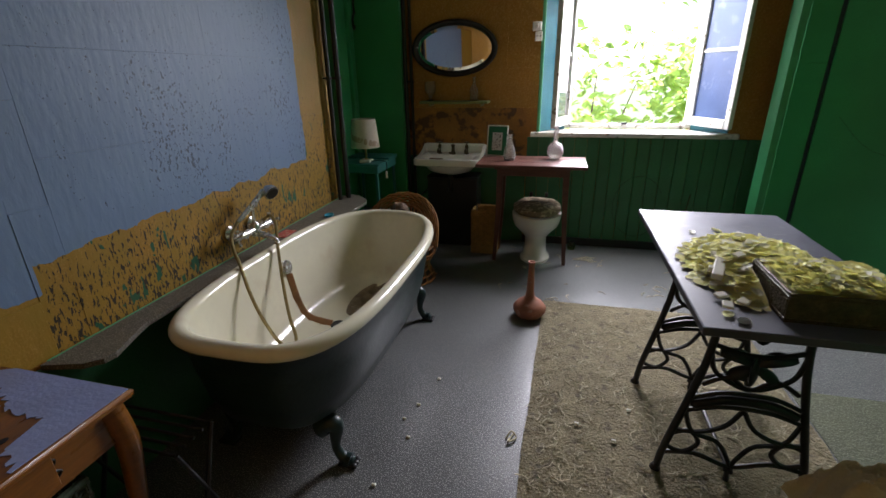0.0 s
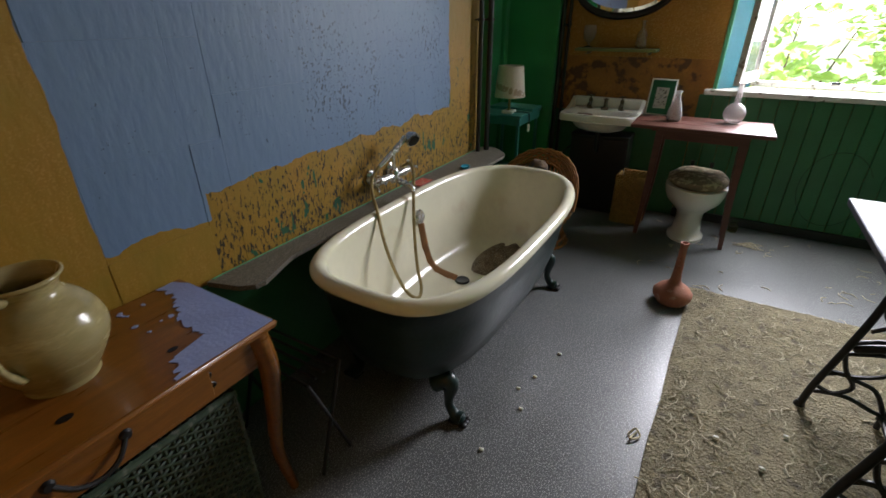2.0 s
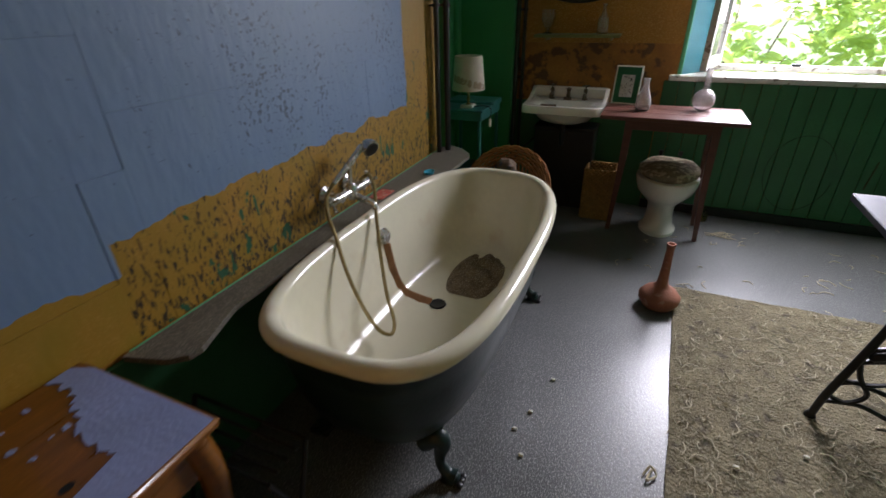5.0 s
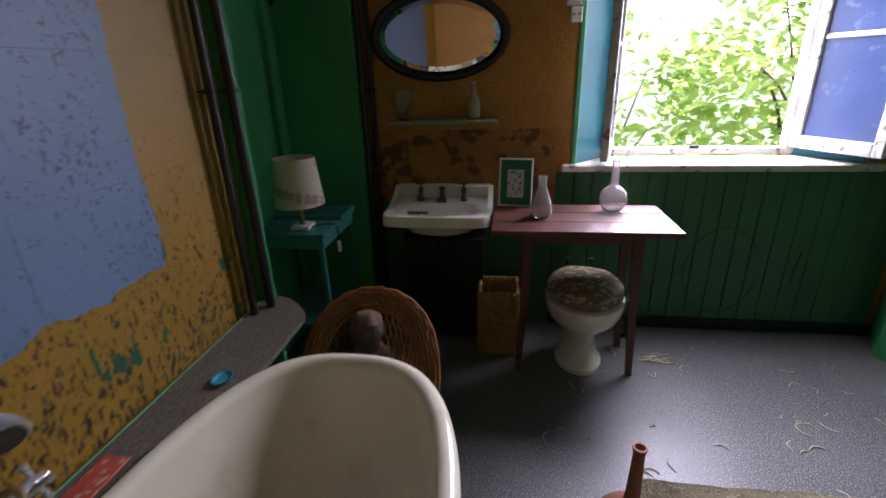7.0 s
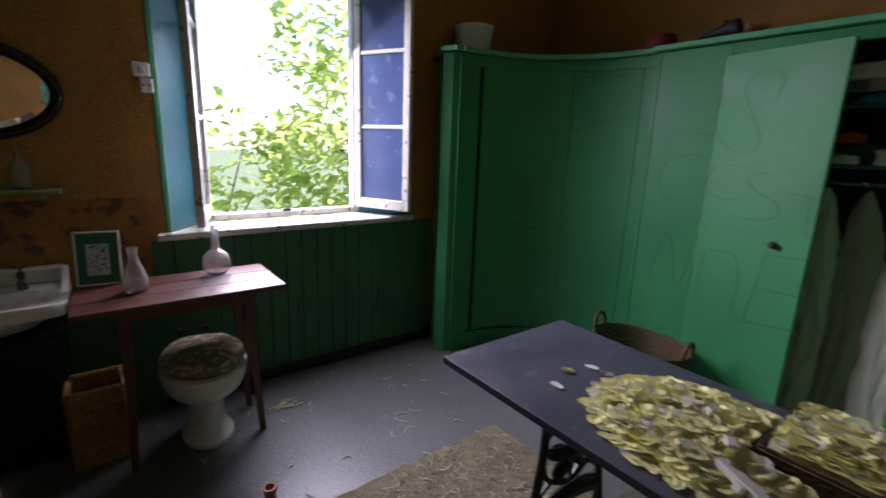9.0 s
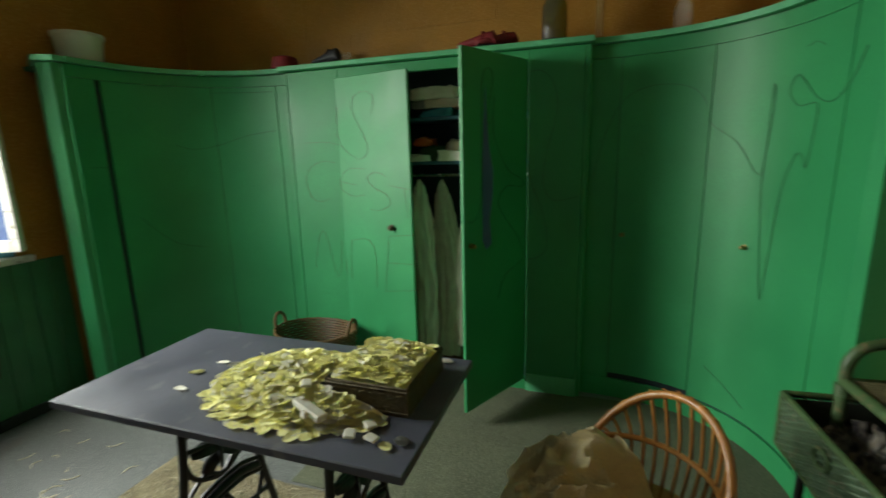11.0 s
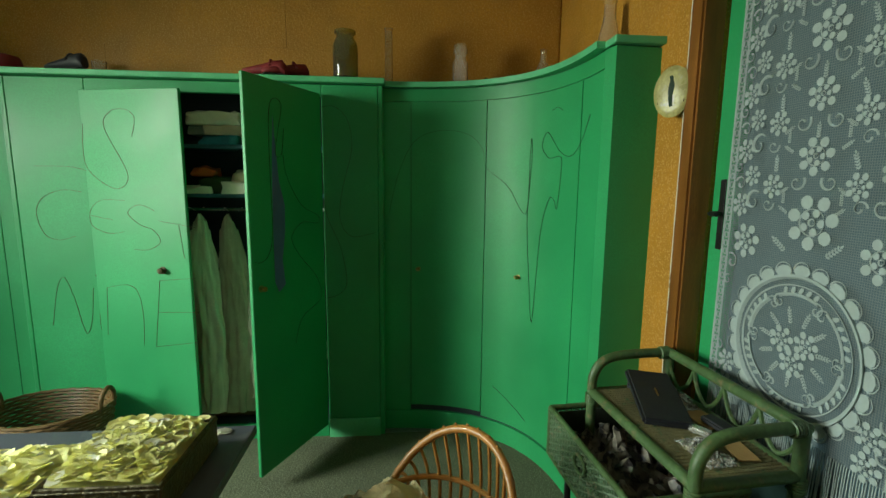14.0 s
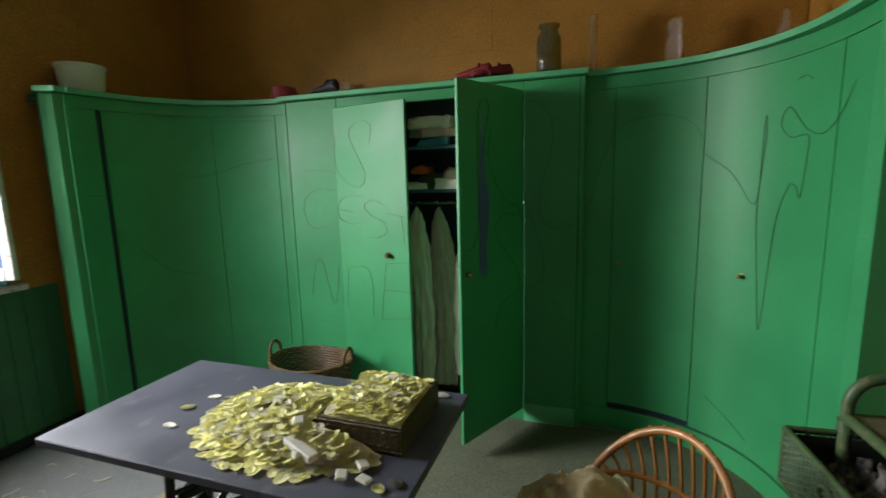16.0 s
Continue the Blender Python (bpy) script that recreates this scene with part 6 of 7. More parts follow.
def cart():
    t = thing("bar_cart", "green painted cane trolley with a woven drawer", "trolley", (0.858, 1.5, 0))
    x0, x1, y0, y1, zt = -0.250, 0.250, 0.0, 0.282, 0.785

    def put(name, bm, mat, parent, label="", soft=True):
        bmesh.ops.transform(bm, matrix=CART, verts=bm.verts)
        o = part(name, bm, mat, parent, label)
        return smooth(o, 50) if soft else o

    def binding(p, way, parent):
        """A cane wrapping round a joint."""
        own = None
        w = Vector(way).normalized()
        for k in range(5):
            c = Vector(p) + w * (0.007 * (k - 2))
            u = w.orthogonal().normalized()
            v = w.cross(u)
            own = tube([c + 0.0185 * (u * math.cos(q) + v * math.sin(q)) for q in (2 * math.pi * i / 12 for i in range(12))], 0.0042, 5, own, True)
        put("binding", own, RATTAN_GREEN, parent)

    for x in (x0, x1):
        for y in (y0, y1):
            put("post", tube([(x, y, 0.03), (x, y, zt + (0.115 if y == y0 else 0.0))], 0.0165, 12), RATTAN_GREEN, t)
            put("foot", lathe([(0, 0), (0.018, 0), (0.02, 0.015), (0.015, 0.034), (0, 0.034)], (x, y, 0), 10), BLACK, t)
            binding((x, y, zt - 0.035), (0, 0, 1), t)
        put("arm", tube(spline([(x, y1, zt - 0.01), (x, y1 - 0.002, zt + 0.045), (x, y1 - 0.030, zt + 0.092), (x, y1 - 0.085, zt + 0.112), (x, (y0 + y1) / 2 - 0.03, zt + 0.116), (x, y0, zt + 0.115)], 6), 0.016, 12), RATTAN_GREEN, t)
        binding((x, y0 + 0.022, zt + 0.115), (0, 1, 0), t)
        put("rail", tube([(x, y0, zt - 0.012), (x, y1, zt - 0.012)], 0.015, 10), RATTAN_GREEN, t)
        put("rail", tube([(x, y0, 0.16), (x, y1, 0.16)], 0.012, 8), RATTAN_GREEN, t)
    put("back_rail", tube([(x0 - 0.012, y0, zt + 0.115), (x1 + 0.012, y0, zt + 0.115)], 0.0165, 12), RATTAN_GREEN, t)
    put("front_rail", tube([(x0, y1, zt - 0.010), (x1, y1, zt - 0.010)], 0.0165, 10), RATTAN_GREEN, t)
    put("rear_rail", tube([(x0, y0, zt - 0.010), (x1, y0, zt - 0.010)], 0.0145, 10), RATTAN_GREEN, t)
    w = (x1 - x0) / 4
    for k in range(4):
        xa = x0 + w * k
        put("back_scroll", tube(spline([(xa, y0, zt + 0.10), (xa + w * 0.18, y0, zt + 0.045), (xa + w * 0.5, y0, zt + 0.012), (xa + w * 0.82, y0, zt + 0.045), (xa + w, y0, zt + 0.10)], 6), 0.0062, 6), RATTAN_GREEN, t)
    top = put("top", box(x0 + 0.012, y0 + 0.012, zt - 0.014, x1 - 0.012, y1 - 0.014, zt - 0.002, 0.002), paint("dusty_cane_top", (0.21, 0.19, 0.095), 0.75, vary=0.4, scale=12, fine=140, bump=0.4, second=(0.10, 0.15, 0.07), amount=0.58), t, "dusty woven top", False)
    for k in range(34):
        x = x0 + 0.02 + (x1 - x0 - 0.04) * k / 33
        put("cane_strip", tube([(x, y0 + 0.012, zt - 0.001), (x, y1 - 0.014, zt - 0.001)], 0.0045, 4, None, False, 0.3), top.data.materials[0], top, "", False)
    put("bottom_shelf", box(x0, y0, 0.15, x1, y1, 0.165, 0.003), RATTAN_GREEN, t, "", False)
    # woven drawer, pulled out towards the room
    d0, d1, e0, e1, z0, z1 = -0.180, 0.318, 0.06, 0.398, 0.520, 0.690
    dr = put("drawer", box(d0, e0, z0 + 0.002, d1, e1, z0 + 0.010, 0), WICKER_GREEN, t, "open woven drawer", False)
    p = lambda x, y, z: CART @ Vector((x, y, z))
    du, dv, up = p(d1, 0, 0) - p(d0, 0, 0), p(0, e1, 0) - p(0, e0, 0), Vector((0, 0, z1 - z0))
    weave(p(d0, e1, z0), du, up, 26, 17, 0.0037, WICKER_GREEN, dr, "front_weave")
    weave(p(d0, e0, z0), dv, up, 17, 17, 0.0037, WICKER_GREEN, dr, "side_weave")
    weave(p(d1, e0, z0), dv, up, 17, 17, 0.0037, WICKER_GREEN, dr, "side_weave")
    # Added sheets behind the weave; the darkness in its gaps is their colour.
    dark_backing = paint("drawer_gap_dark", (0.030, 0.035, 0.022), 0.8, vary=0.3, scale=14)
    put("lining", box(d0 + 0.012, e1 - 0.016, z0 + 0.01, d1 - 0.012, e1 - 0.012, z1 - 0.01, 0), dark_backing, dr, "dark inside", False)
    put("lining", box(d0 + 0.012, e0 + 0.01, z0 + 0.01, d0 + 0.016, e1 - 0.018, z1 - 0.01, 0), dark_backing, dr, "dark inside", False)
    put("lining", box(d1 - 0.016, e0 + 0.01, z0 + 0.01, d1 - 0.012, e1 - 0.018, z1 - 0.01, 0), dark_backing, dr, "dark inside", False)
    for q, r in (((d0, e0, z1), (d0, e1, z1)), ((d0, e1, z1), (d1, e1, z1)), ((d1, e1, z1), (d1, e0, z1)), ((d0, e1, z0), (d1, e1, z0)), ((d0, e1, z0), (d0, e1, z1)), ((d1, e1, z0), (d1, e1, z1)), ((d1, e0, z0), (d1, e1, z0)), ((d0, e0, z0), (d0, e1, z0))):
        put("rim", tube([q, r], 0.0095, 8), RATTAN_GREEN, dr)
    put("grip", tube([((d0 + d1) / 2 + 0.036 * math.cos(q), e1 + 0.010, 0.635 + 0.026 * math.sin(q)) for q in (2 * math.pi * k / 20 for k in range(20))], 0.005, 6, None, True), RATTAN_GREEN, dr)
    for x in (d0 + 0.06, d1 - 0.06):
        put("leg_brace", tube([(x, e1 - 0.05, z0), (x, e1 - 0.05, 0.0)], 0.012, 8), BLACK, t, "dark prop under the drawer")


cart()
_m = paint("grey_plastic_wrap", (0.40, 0.36, 0.30), 0.32, vary=0.5, scale=18, fine=50, bump=0.3, second=(0.05, 0.045, 0.05), amount=0.5)


def crumple(name, label, cat, u0, u1, v0, v1, z, amp, mat, seed, grow=0.0):
    """A crumpled sheet lying in the cart's own frame."""
    def f(u, v):
        q = Vector((u * 7 + seed, v * 5, seed))
        e = min(1.0, 6 * min(u, 1 - u, v, 1 - v))
        d = amp * (abs(noise.noise(q)) * 1.6 + 0.6 * abs(noise.noise(q * 2.7)) + 0.3 * abs(noise.noise(q * 6))) + grow * math.sin(math.pi * u) * math.sin(math.pi * v)
        return CART @ Vector((u0 + (u1 - u0) * u + 0.4 * amp * noise.noise(q * 3), v0 + (v1 - v0) * v + 0.4 * amp * noise.noise(q * 3.3 + Vector((4, 0, 0))), z + 0.002 + d * (0.25 + 0.75 * e)))
    return smooth(solid(name, shell(sheet(f, 60, 36), 0.002), mat, label, cat, CART @ Vector(((u0 + u1) / 2, (v0 + v1) / 2, z))), 35)


crumple("plastic_wrapping", "crumpled dusty plastic wrapping filling the drawer", "wrapping", -0.160, 0.300, 0.07, 0.376, 0.580, 0.070, _m, 3.0, 0.03)
_film = glass("cloudy_plastic_film", (0.85, 0.86, 0.86), 0.12, 0.22)
crumple("plastic_bag", "crumpled clear plastic bag on the trolley", "bag", 0.05, 0.205, 0.03, 0.15, 0.786, 0.035, _film, 8.0, 0.015)
crumple("plastic_bag", "small clear plastic bag with dark slips on the trolley", "bag", -0.215, -0.085, 0.125, 0.215, 0.786, 0.016, _film, 5.0)


def slab(name, label, cat, u, v, z, size, turn, mat, bevel=0.002, tip=(0, 0)):
    """A flat thing lying on the cart, centred at u, v, turned and tipped."""
    m = CART @ pose(u, v, z, tip[0], tip[1], turn)
    b = box(-size[0] / 2, -size[1] / 2, 0, size[0] / 2, size[1] / 2, size[2], bevel, None, 2)
    bmesh.ops.transform(b, matrix=m, verts=b.verts)
    return smooth(solid(name, b, mat, label, cat, m.translation), 50), m


_case, _mc = slab("black_case", "closed black leather case with a small gold mark", "case", 0.095, 0.150, 0.810, (0.262, 0.140, 0.024), -19, NAVY, 0.007, (3, -10))
_b = box(-0.012, -0.0025, 0.0244, 0.030, 0.0025, 0.0252, 0)
bmesh.ops.transform(_b, matrix=_mc, verts=_b.verts)
part("mark", _b, BRASS, _case, "gold mark")
slab("black_pouch", "soft black pouch lying on the trolley", "pouch", 0.190, 0.105, 0.786, (0.10, 0.135, 0.042), 12, NAVY, 0.016)
_tan = paint("tan_card", (0.42, 0.27, 0.11), 0.8, vary=0.15)
slab("card", "tan cardboard piece on the trolley", "card", 0.005, 0.052, 0.786, (0.105, 0.075, 0.004), 14, _tan)
slab("card", "tan cardboard piece on the trolley", "card", -0.150, 0.078, 0.786, (0.105, 0.060, 0.004), -10, _tan)
slab("small_case", "small black case on the trolley", "case", -0.055, 0.050, 0.791, (0.105, 0.044, 0.018), 6, NAVY, 0.005)
slab("lighter", "small silver metal lighter on the trolley", "lighter", -0.060, 0.118, 0.786, (0.062, 0.028, 0.016), 30, CHROME, 0.004)


# ---- door with lace ----
def lace_door():
    d = thing("door_1", "green painted glazed door hung with a white lace curtain", "door", (0.665, 1.26, 0), kind="structure")
    yf = 1.262
    part("stile", box(1.012, yf - 0.04, 0.01, 1.114, yf, 2.14, 0.004), GREEN, d)
    part("stile", box(0.245, yf - 0.04, 0.01, 0.345, yf, 2.14, 0.004), GREEN, d)
    # Lower panel much darker than the green stiles and top rail.
    part("rail", box(0.345, yf - 0.04, 0.01, 1.012, yf, 0.72, 0.004), IRON_GREEN, d, "dark lower panel")
    part("rail", box(0.345, yf - 0.04, 2.04, 1.012, yf, 2.14, 0.004), GREEN, d)
    # Opaque panel; its blue-grey stands for the bluish light in the door glass.
    back = paint("bluish_glass_light", (0.060, 0.105, 0.138), 0.4, vary=0.12, scale=3, bump=0.03)
    part("pane", box(0.345, yf - 0.03, 0.72, 1.012, yf - 0.022, 2.04, 0), back, d, "opaque pane coloured as the bluish light in the glass")
    b = box(1.050, yf, 1.268, 1.075, yf + 0.005, 1.495, 0.002)
    p = part("handle_plate", b, BLACK, d, "long black door plate")
    part("lever", tube(spline([(1.062, yf + 0.004, 1.385), (1.062, yf + 0.04, 1.385), (1.025, yf + 0.045, 1.385)], 5), 0.008, 8), BLACK, p)
    # lace
    lace = thing("lace_curtain", "white flowered lace curtain with a fringe, hung flat on the door", "curtain", (0.66, yf + 0.01, 1.3))
    m = bpy.data.materials.new("lace_net")
    m.use_nodes = True
    n, l = m.node_tree.nodes, m.node_tree.links
    tc = n.new("ShaderNodeTexCoord")
    sep = n.new("ShaderNodeSeparateXYZ")
    l.new(tc.outputs["Object"], sep.inputs[0])

    def stripes(sock, f):
        a = n.new("ShaderNodeMath")
        a.operation = "MULTIPLY"
        a.inputs[1].default_value = f
        l.new(sock, a.inputs[0])
        c = n.new("ShaderNodeMath")
        c.operation = "FRACT"
        l.new(a.outputs[0], c.inputs[0])
        g = n.new("ShaderNodeMath")
        g.operation = "LESS_THAN"
        g.inputs[1].default_value = 0.30
        l.new(c.outputs[0], g.inputs[0])
        return g.outputs[0]
    mx = n.new("ShaderNodeMath")
    mx.operation = "MAXIMUM"
    l.new(stripes(sep.outputs["X"], 170), mx.inputs[0])
    l.new(stripes(sep.outputs["Z"], 170), mx.inputs[1])
    tr = n.new("ShaderNodeBsdfTransparent")
    ms = n.new("ShaderNodeMixShader")
    p = n["Principled BSDF"]
    p.inputs["Base Color"].default_value = (0.165, 0.205, 0.222, 1)
    p.inputs["Roughness"].default_value = 0.9
    l.new(mx.outputs[0], ms.inputs["Fac"])
    l.new(tr.outputs[0], ms.inputs[1])
    l.new(p.outputs[0], ms.inputs[2])
    l.new(ms.outputs[0], n["Material Output"].inputs["Surface"])
    x0, x1, z0, z1 = 0.43, 1.030, 0.835, 2.08
    yl = yf + 0.012
    part("net", sheet(lambda u, v: Vector((x0 + (x1 - x0) * u, yl + 0.004 * math.sin(9 * u + 2 * v), z0 + (z1 - z0) * v)), 24, 30), m, lace, "open net ground")

    def yy(x, z):
        return yl + 0.004 * math.sin(9 * (x - x0) / (x1 - x0) + 2 * (z - z0) / (z1 - z0)) + 0.0022

    def petal(b, x, z, a, ln, w):
        own = bmesh.new()
        vs = []
        for i in range(8):
            q = 2 * math.pi * i / 8
            u, v = ln * (0.5 + 0.5 * math.cos(q)), w * math.sin(q)
            xx, zz = x + u * math.cos(a) - v * math.sin(a), z + u * math.sin(a) + v * math.cos(a)
            vs.append(own.verts.new((xx, yy(xx, zz), zz)))
        f = own.faces.new(vs)
        r = bmesh.ops.extrude_face_region(own, geom=[f])
        for e in r["geom"]:
            if isinstance(e, bmesh.types.BMVert):
                e.co.y -= 0.0012
        return merge(b, own)

    def flower(b, x, z, r):
        for k in range(8):
            b = petal(b, x + r * 0.36 * math.cos(k * 0.785 + 0.4), z + r * 0.36 * math.sin(k * 0.785 + 0.4), k * 0.785 + 0.4, r * 0.62, r * 0.21)
        for k in range(5):
            b = petal(b, x + r * 0.10 * math.cos(k * 1.257), z + r * 0.10 * math.sin(k * 1.257), k * 1.257, r * 0.28, r * 0.11)
        return b

    def line(b, pts, r):
        q = spline([(x, 0, z) for x, z in pts], 6)
        return tube([(p.x, yy(p.x, p.z), p.z) for p in q], r, 5, b, False, 0.5)

    def scroll(b, x, z, s, flip, a0=0.0):
        pts = []
        for k in range(13):
            a = a0 + flip * k * 0.52
            r = s * (1 - k / 15)
            pts.append((x + r * math.cos(a), z + r * math.sin(a)))
        return line(b, pts, s * 0.13)

    def sprig(b, x, z, a, s):
        for k in range(5):
            c, d = x + s * k * 0.25 * math.cos(a), z + s * k * 0.25 * math.sin(a)
            b = petal(b, c, d, a + 0.8, s * 0.30, s * 0.075)
            b = petal(b, c, d, a - 0.8, s * 0.30, s * 0.075)
        return petal(b, x + s * 1.2 * math.cos(a), z + s * 1.2 * math.sin(a), a, s * 0.3, s * 0.08)

    motif = None
    for side in (1, -1):
        ex = x1 if side > 0 else x0
        z = z0 + 0.02
        while z < z1 - 0.01:
            motif = tube([(ex - side * 0.016 + 0.007 * math.cos(a), yy(ex, z), z + 0.009 * math.sin(a)) for a in (2 * math.pi * k / 10 for k in range(10))], 0.0022, 4, motif, True)
            z += 0.026
        motif = line(motif, [(ex - side * 0.003, z0), (ex - side * 0.003, (z0 + z1) / 2), (ex - side * 0.003, z1)], 0.0032)
        motif = line(motif, [(ex - side * 0.030, z0), (ex - side * 0.030, (z0 + z1) / 2), (ex - side * 0.030, z1)], 0.0026)
    part("border", motif, LACE, lace, "ringed lace border")
    mid, cz = (x0 + x1) / 2, 1.052

    def ringed(b, x, z, r, w, n=18, a0=0.0, a1=6.2832):
        return line(b, [(x + r * math.cos(a0 + (a1 - a0) * k / n), z + r * math.sin(a0 + (a1 - a0) * k / n)) for k in range(n + 1)], w)

    def rose(b, x, z, r):
        """Two rows of broad petals round a coiled heart."""
        for k in range(7):
            a = k * 0.8976 + 0.3
            b = petal(b, x + r * 0.50 * math.cos(a), z + r * 0.50 * math.sin(a), a, r * 0.50, r * 0.24)
        for k in range(5):
            a = k * 1.2566 + 0.7
            b = petal(b, x + r * 0.20 * math.cos(a), z + r * 0.20 * math.sin(a), a, r * 0.30, r * 0.15)
        b = ringed(b, x, z, r * 0.12, r * 0.035, 10)
        return ringed(b, x, z, r * 0.47, r * 0.03, 14)

    motif = ringed(None, mid, cz, 0.190, 0.0085, 36)
    motif = ringed(motif, mid, cz, 0.168, 0.0028, 36)
    for k in range(24):
        a = 2 * math.pi * k / 24
        motif = petal(motif, mid + 0.188 * math.cos(a), cz + 0.188 * math.sin(a), a, 0.034, 0.024)
        motif = ringed(motif, mid + 0.205 * math.cos(a), cz + 0.205 * math.sin(a), 0.024, 0.0022, 8, a - 1.5, a + 1.5)
    for k in range(6):
        a = k * math.pi / 3 + 0.52
        motif = ringed(motif, mid, cz, 0.143, 0.0065, 12, a - 0.42, a + 0.42)
        for d in (-1, 1):
            motif = scroll(motif, mid + 0.128 * math.cos(a + d * 0.44), cz + 0.128 * math.sin(a + d * 0.44), 0.020, d, a)
        for j in range(5):
            q = a + (j - 2) * 0.15
            motif = petal(motif, mid + 0.146 * math.cos(q), cz + 0.146 * math.sin(q), q + 0.5, 0.020, 0.006)
    for dx, dz, r in ((-0.036, 0.018, 0.038), (0.038, 0.014, 0.038), (0.0, -0.042, 0.040)):
        motif = rose(motif, mid + dx, cz + dz, r)
    for k in range(11):
        a = 0.2 + k * 0.571
        motif = sprig(motif, mid + 0.068 * math.cos(a), cz + 0.066 * math.sin(a), a, 0.030)
    part("medallion", motif, LACE, lace, "round lace medallion with a bouquet")
    motif = rose(None, mid - 0.01, 1.385, 0.072)
    for d in (-1, 1):
        motif = rose(motif, mid + d * 0.195, 1.315, 0.052)
        motif = sprig(motif, mid + d * 0.060, 1.305, 1.57 - d * 0.9, 0.036)
        motif = scroll(motif, mid + d * 0.245, 1.245, 0.026, d, 1.0)
        motif = scroll(motif, mid + d * 0.255, 1.185, 0.018, -d, 2.0)
        for dz in (0.86, 0.93):
            motif = rose(motif, mid + d * 0.225, dz, 0.036)
            motif = scroll(motif, mid + d * 0.262, dz + 0.04, 0.020, d, 0.5)
        z = 1.42
        k = 0
        while z < 2.05:
            motif = rose(motif, mid + d * 0.232, z, 0.036)
            motif = scroll(motif, mid + d * 0.180, z + 0.012, 0.032, -d, 2.2)
            motif = scroll(motif, mid + d * 0.240, z + 0.062, 0.023, d, 0.4)
            motif = rose(motif, mid + d * 0.196, z + 0.085, 0.031)
            motif = scroll(motif, mid + d * 0.252, z + 0.115, 0.022, -d, 1.2)
            motif = rose(motif, mid + d * 0.118, z + 0.055 + 0.01 * (k % 2), 0.034)
            motif = sprig(motif, mid + d * 0.112, z + 0.095, 1.4 + d * 0.15, 0.030)
            motif = scroll(motif, mid + d * 0.128, z + 0.005, 0.020, d, 3.0)
            for j in range(3):
                motif = sprig(motif, mid + d * (0.065 + 0.015 * j), z - 0.015 + 0.025 * j, 1.57 + d * (j - 1), 0.022)
            z += 0.158
            k += 1
    for z, r in ((1.55, 0.050), (1.70, 0.042), (1.85, 0.052), (2.0, 0.042)):
        motif = rose(motif, mid, z, r)
        motif = scroll(motif, mid + 0.045, z - 0.065, 0.024, 1, 2.6)
        motif = scroll(motif, mid - 0.045, z - 0.065, 0.024, -1, 0.5)
        motif = sprig(motif, mid, z + r * 0.9, 1.57, 0.026)
    part("flower_motif", motif, LACE, lace, "woven lace flowers and scrolls")
    rnd = random.Random(3)
    b = None
    for k in range(90):
        x = x0 + (x1 - x0) * (k + 0.5) / 90
        b = tube([(x, yl, z0), (x + rnd.uniform(-0.004, 0.004), yl + 0.004, z0 - 0.14)], 0.0016, 4, b)
    part("fringe", b, LACE, lace, "long white fringe")
    part("rod", tube([(x0 - 0.02, yl - 0.002, z1), (x1 + 0.02, yl - 0.002, z1)], 0.006, 8), BRASS, lace)


lace_door()
_b = box(1.112, 1.268, 0, 1.179, 1.352, 2.20, 0.008, None, 2)
_b = box(0.18, 1.268, 0, 0.246, 1.352, 2.20, 0.008, _b, 2)
_b = box(0.246, 1.268, 2.142, 1.112, 1.352, 2.20, 0.006, _b)
structure("trim_door_casing", _b, WOOD_POST, "varnished brown wooden door casing, chipped white along one edge", "trim")
structure("trim_cork_edge", box(1.180, 1.336, 0, 1.188, 1.345, 2.3, 0.001), WHITE_PAINT, "thin chipped white edge bead", "trim")
# Unseen wall, added to close the doorway against light from outside.
structure("wall_unseen_doorway", box(0.1, 0.90, 0, 1.2, 0.95, 2.3, 0), PLASTER, "unseen plain wall added to close off the doorway", "wall")
# painted plate
_t = thing("painted_plaque", "oval cream plaque with a painted dark figure shape", "plaque", (1.21, 1.376, 1.79))
_n = Vector((-0.55, 0.83, 0)).normalized()
_u = Vector((0, 0, 1)).cross(_n)
_m = Matrix(((_u.x, 0, _n.x, 1.21), (_u.y, 0, _n.y, 1.376), (0, 1, 0, 1.792), (0, 0, 0, 1)))
_b = lathe([(0, 0.010), (0.048, 0.009), (0.060, 0.005), (0.065, 0.0), (0.058, -0.006), (0, -0.006)], (0, 0, 0), 40, None, 1.0, 1.32, _m)
smooth(part("plate", _b, paint("cream_plaque", (0.40, 0.36, 0.15), 0.3, vary=0.4, scale=18, second=(0.36, 0.32, 0.37), amount=0.60, sharp=0.15), _t))
_b = tube([_m @ Vector(q) for q in spline([(0.004, -0.050, 0.0095), (0.000, -0.015, 0.0105), (0.003, 0.020, 0.0105), (-0.001, 0.052, 0.0095)], 5)], [0.006, 0.007, 0.007, 0.008, 0.008, 0.008, 0.009, 0.010, 0.010, 0.011, 0.010, 0.009, 0.006, 0.006, 0.007, 0.005], 8, None, False, 0.15)
part("painting", _b, INK, _t, "dark plain painted shape")
for _k in range(9):
    _x = -0.044 + 0.011 * _k
    _h = 0.020 + 0.007 * (_k * 7 % 3)
    part("painted_grass", tube([_m @ Vector((_x, -0.050 + 0.25 * abs(_x), 0.0075)), _m @ Vector((_x + 0.003, -0.050 + _h + 0.25 * abs(_x), 0.0085))], 0.0022, 4, None, False, 0.3), RUST_INK, _t)

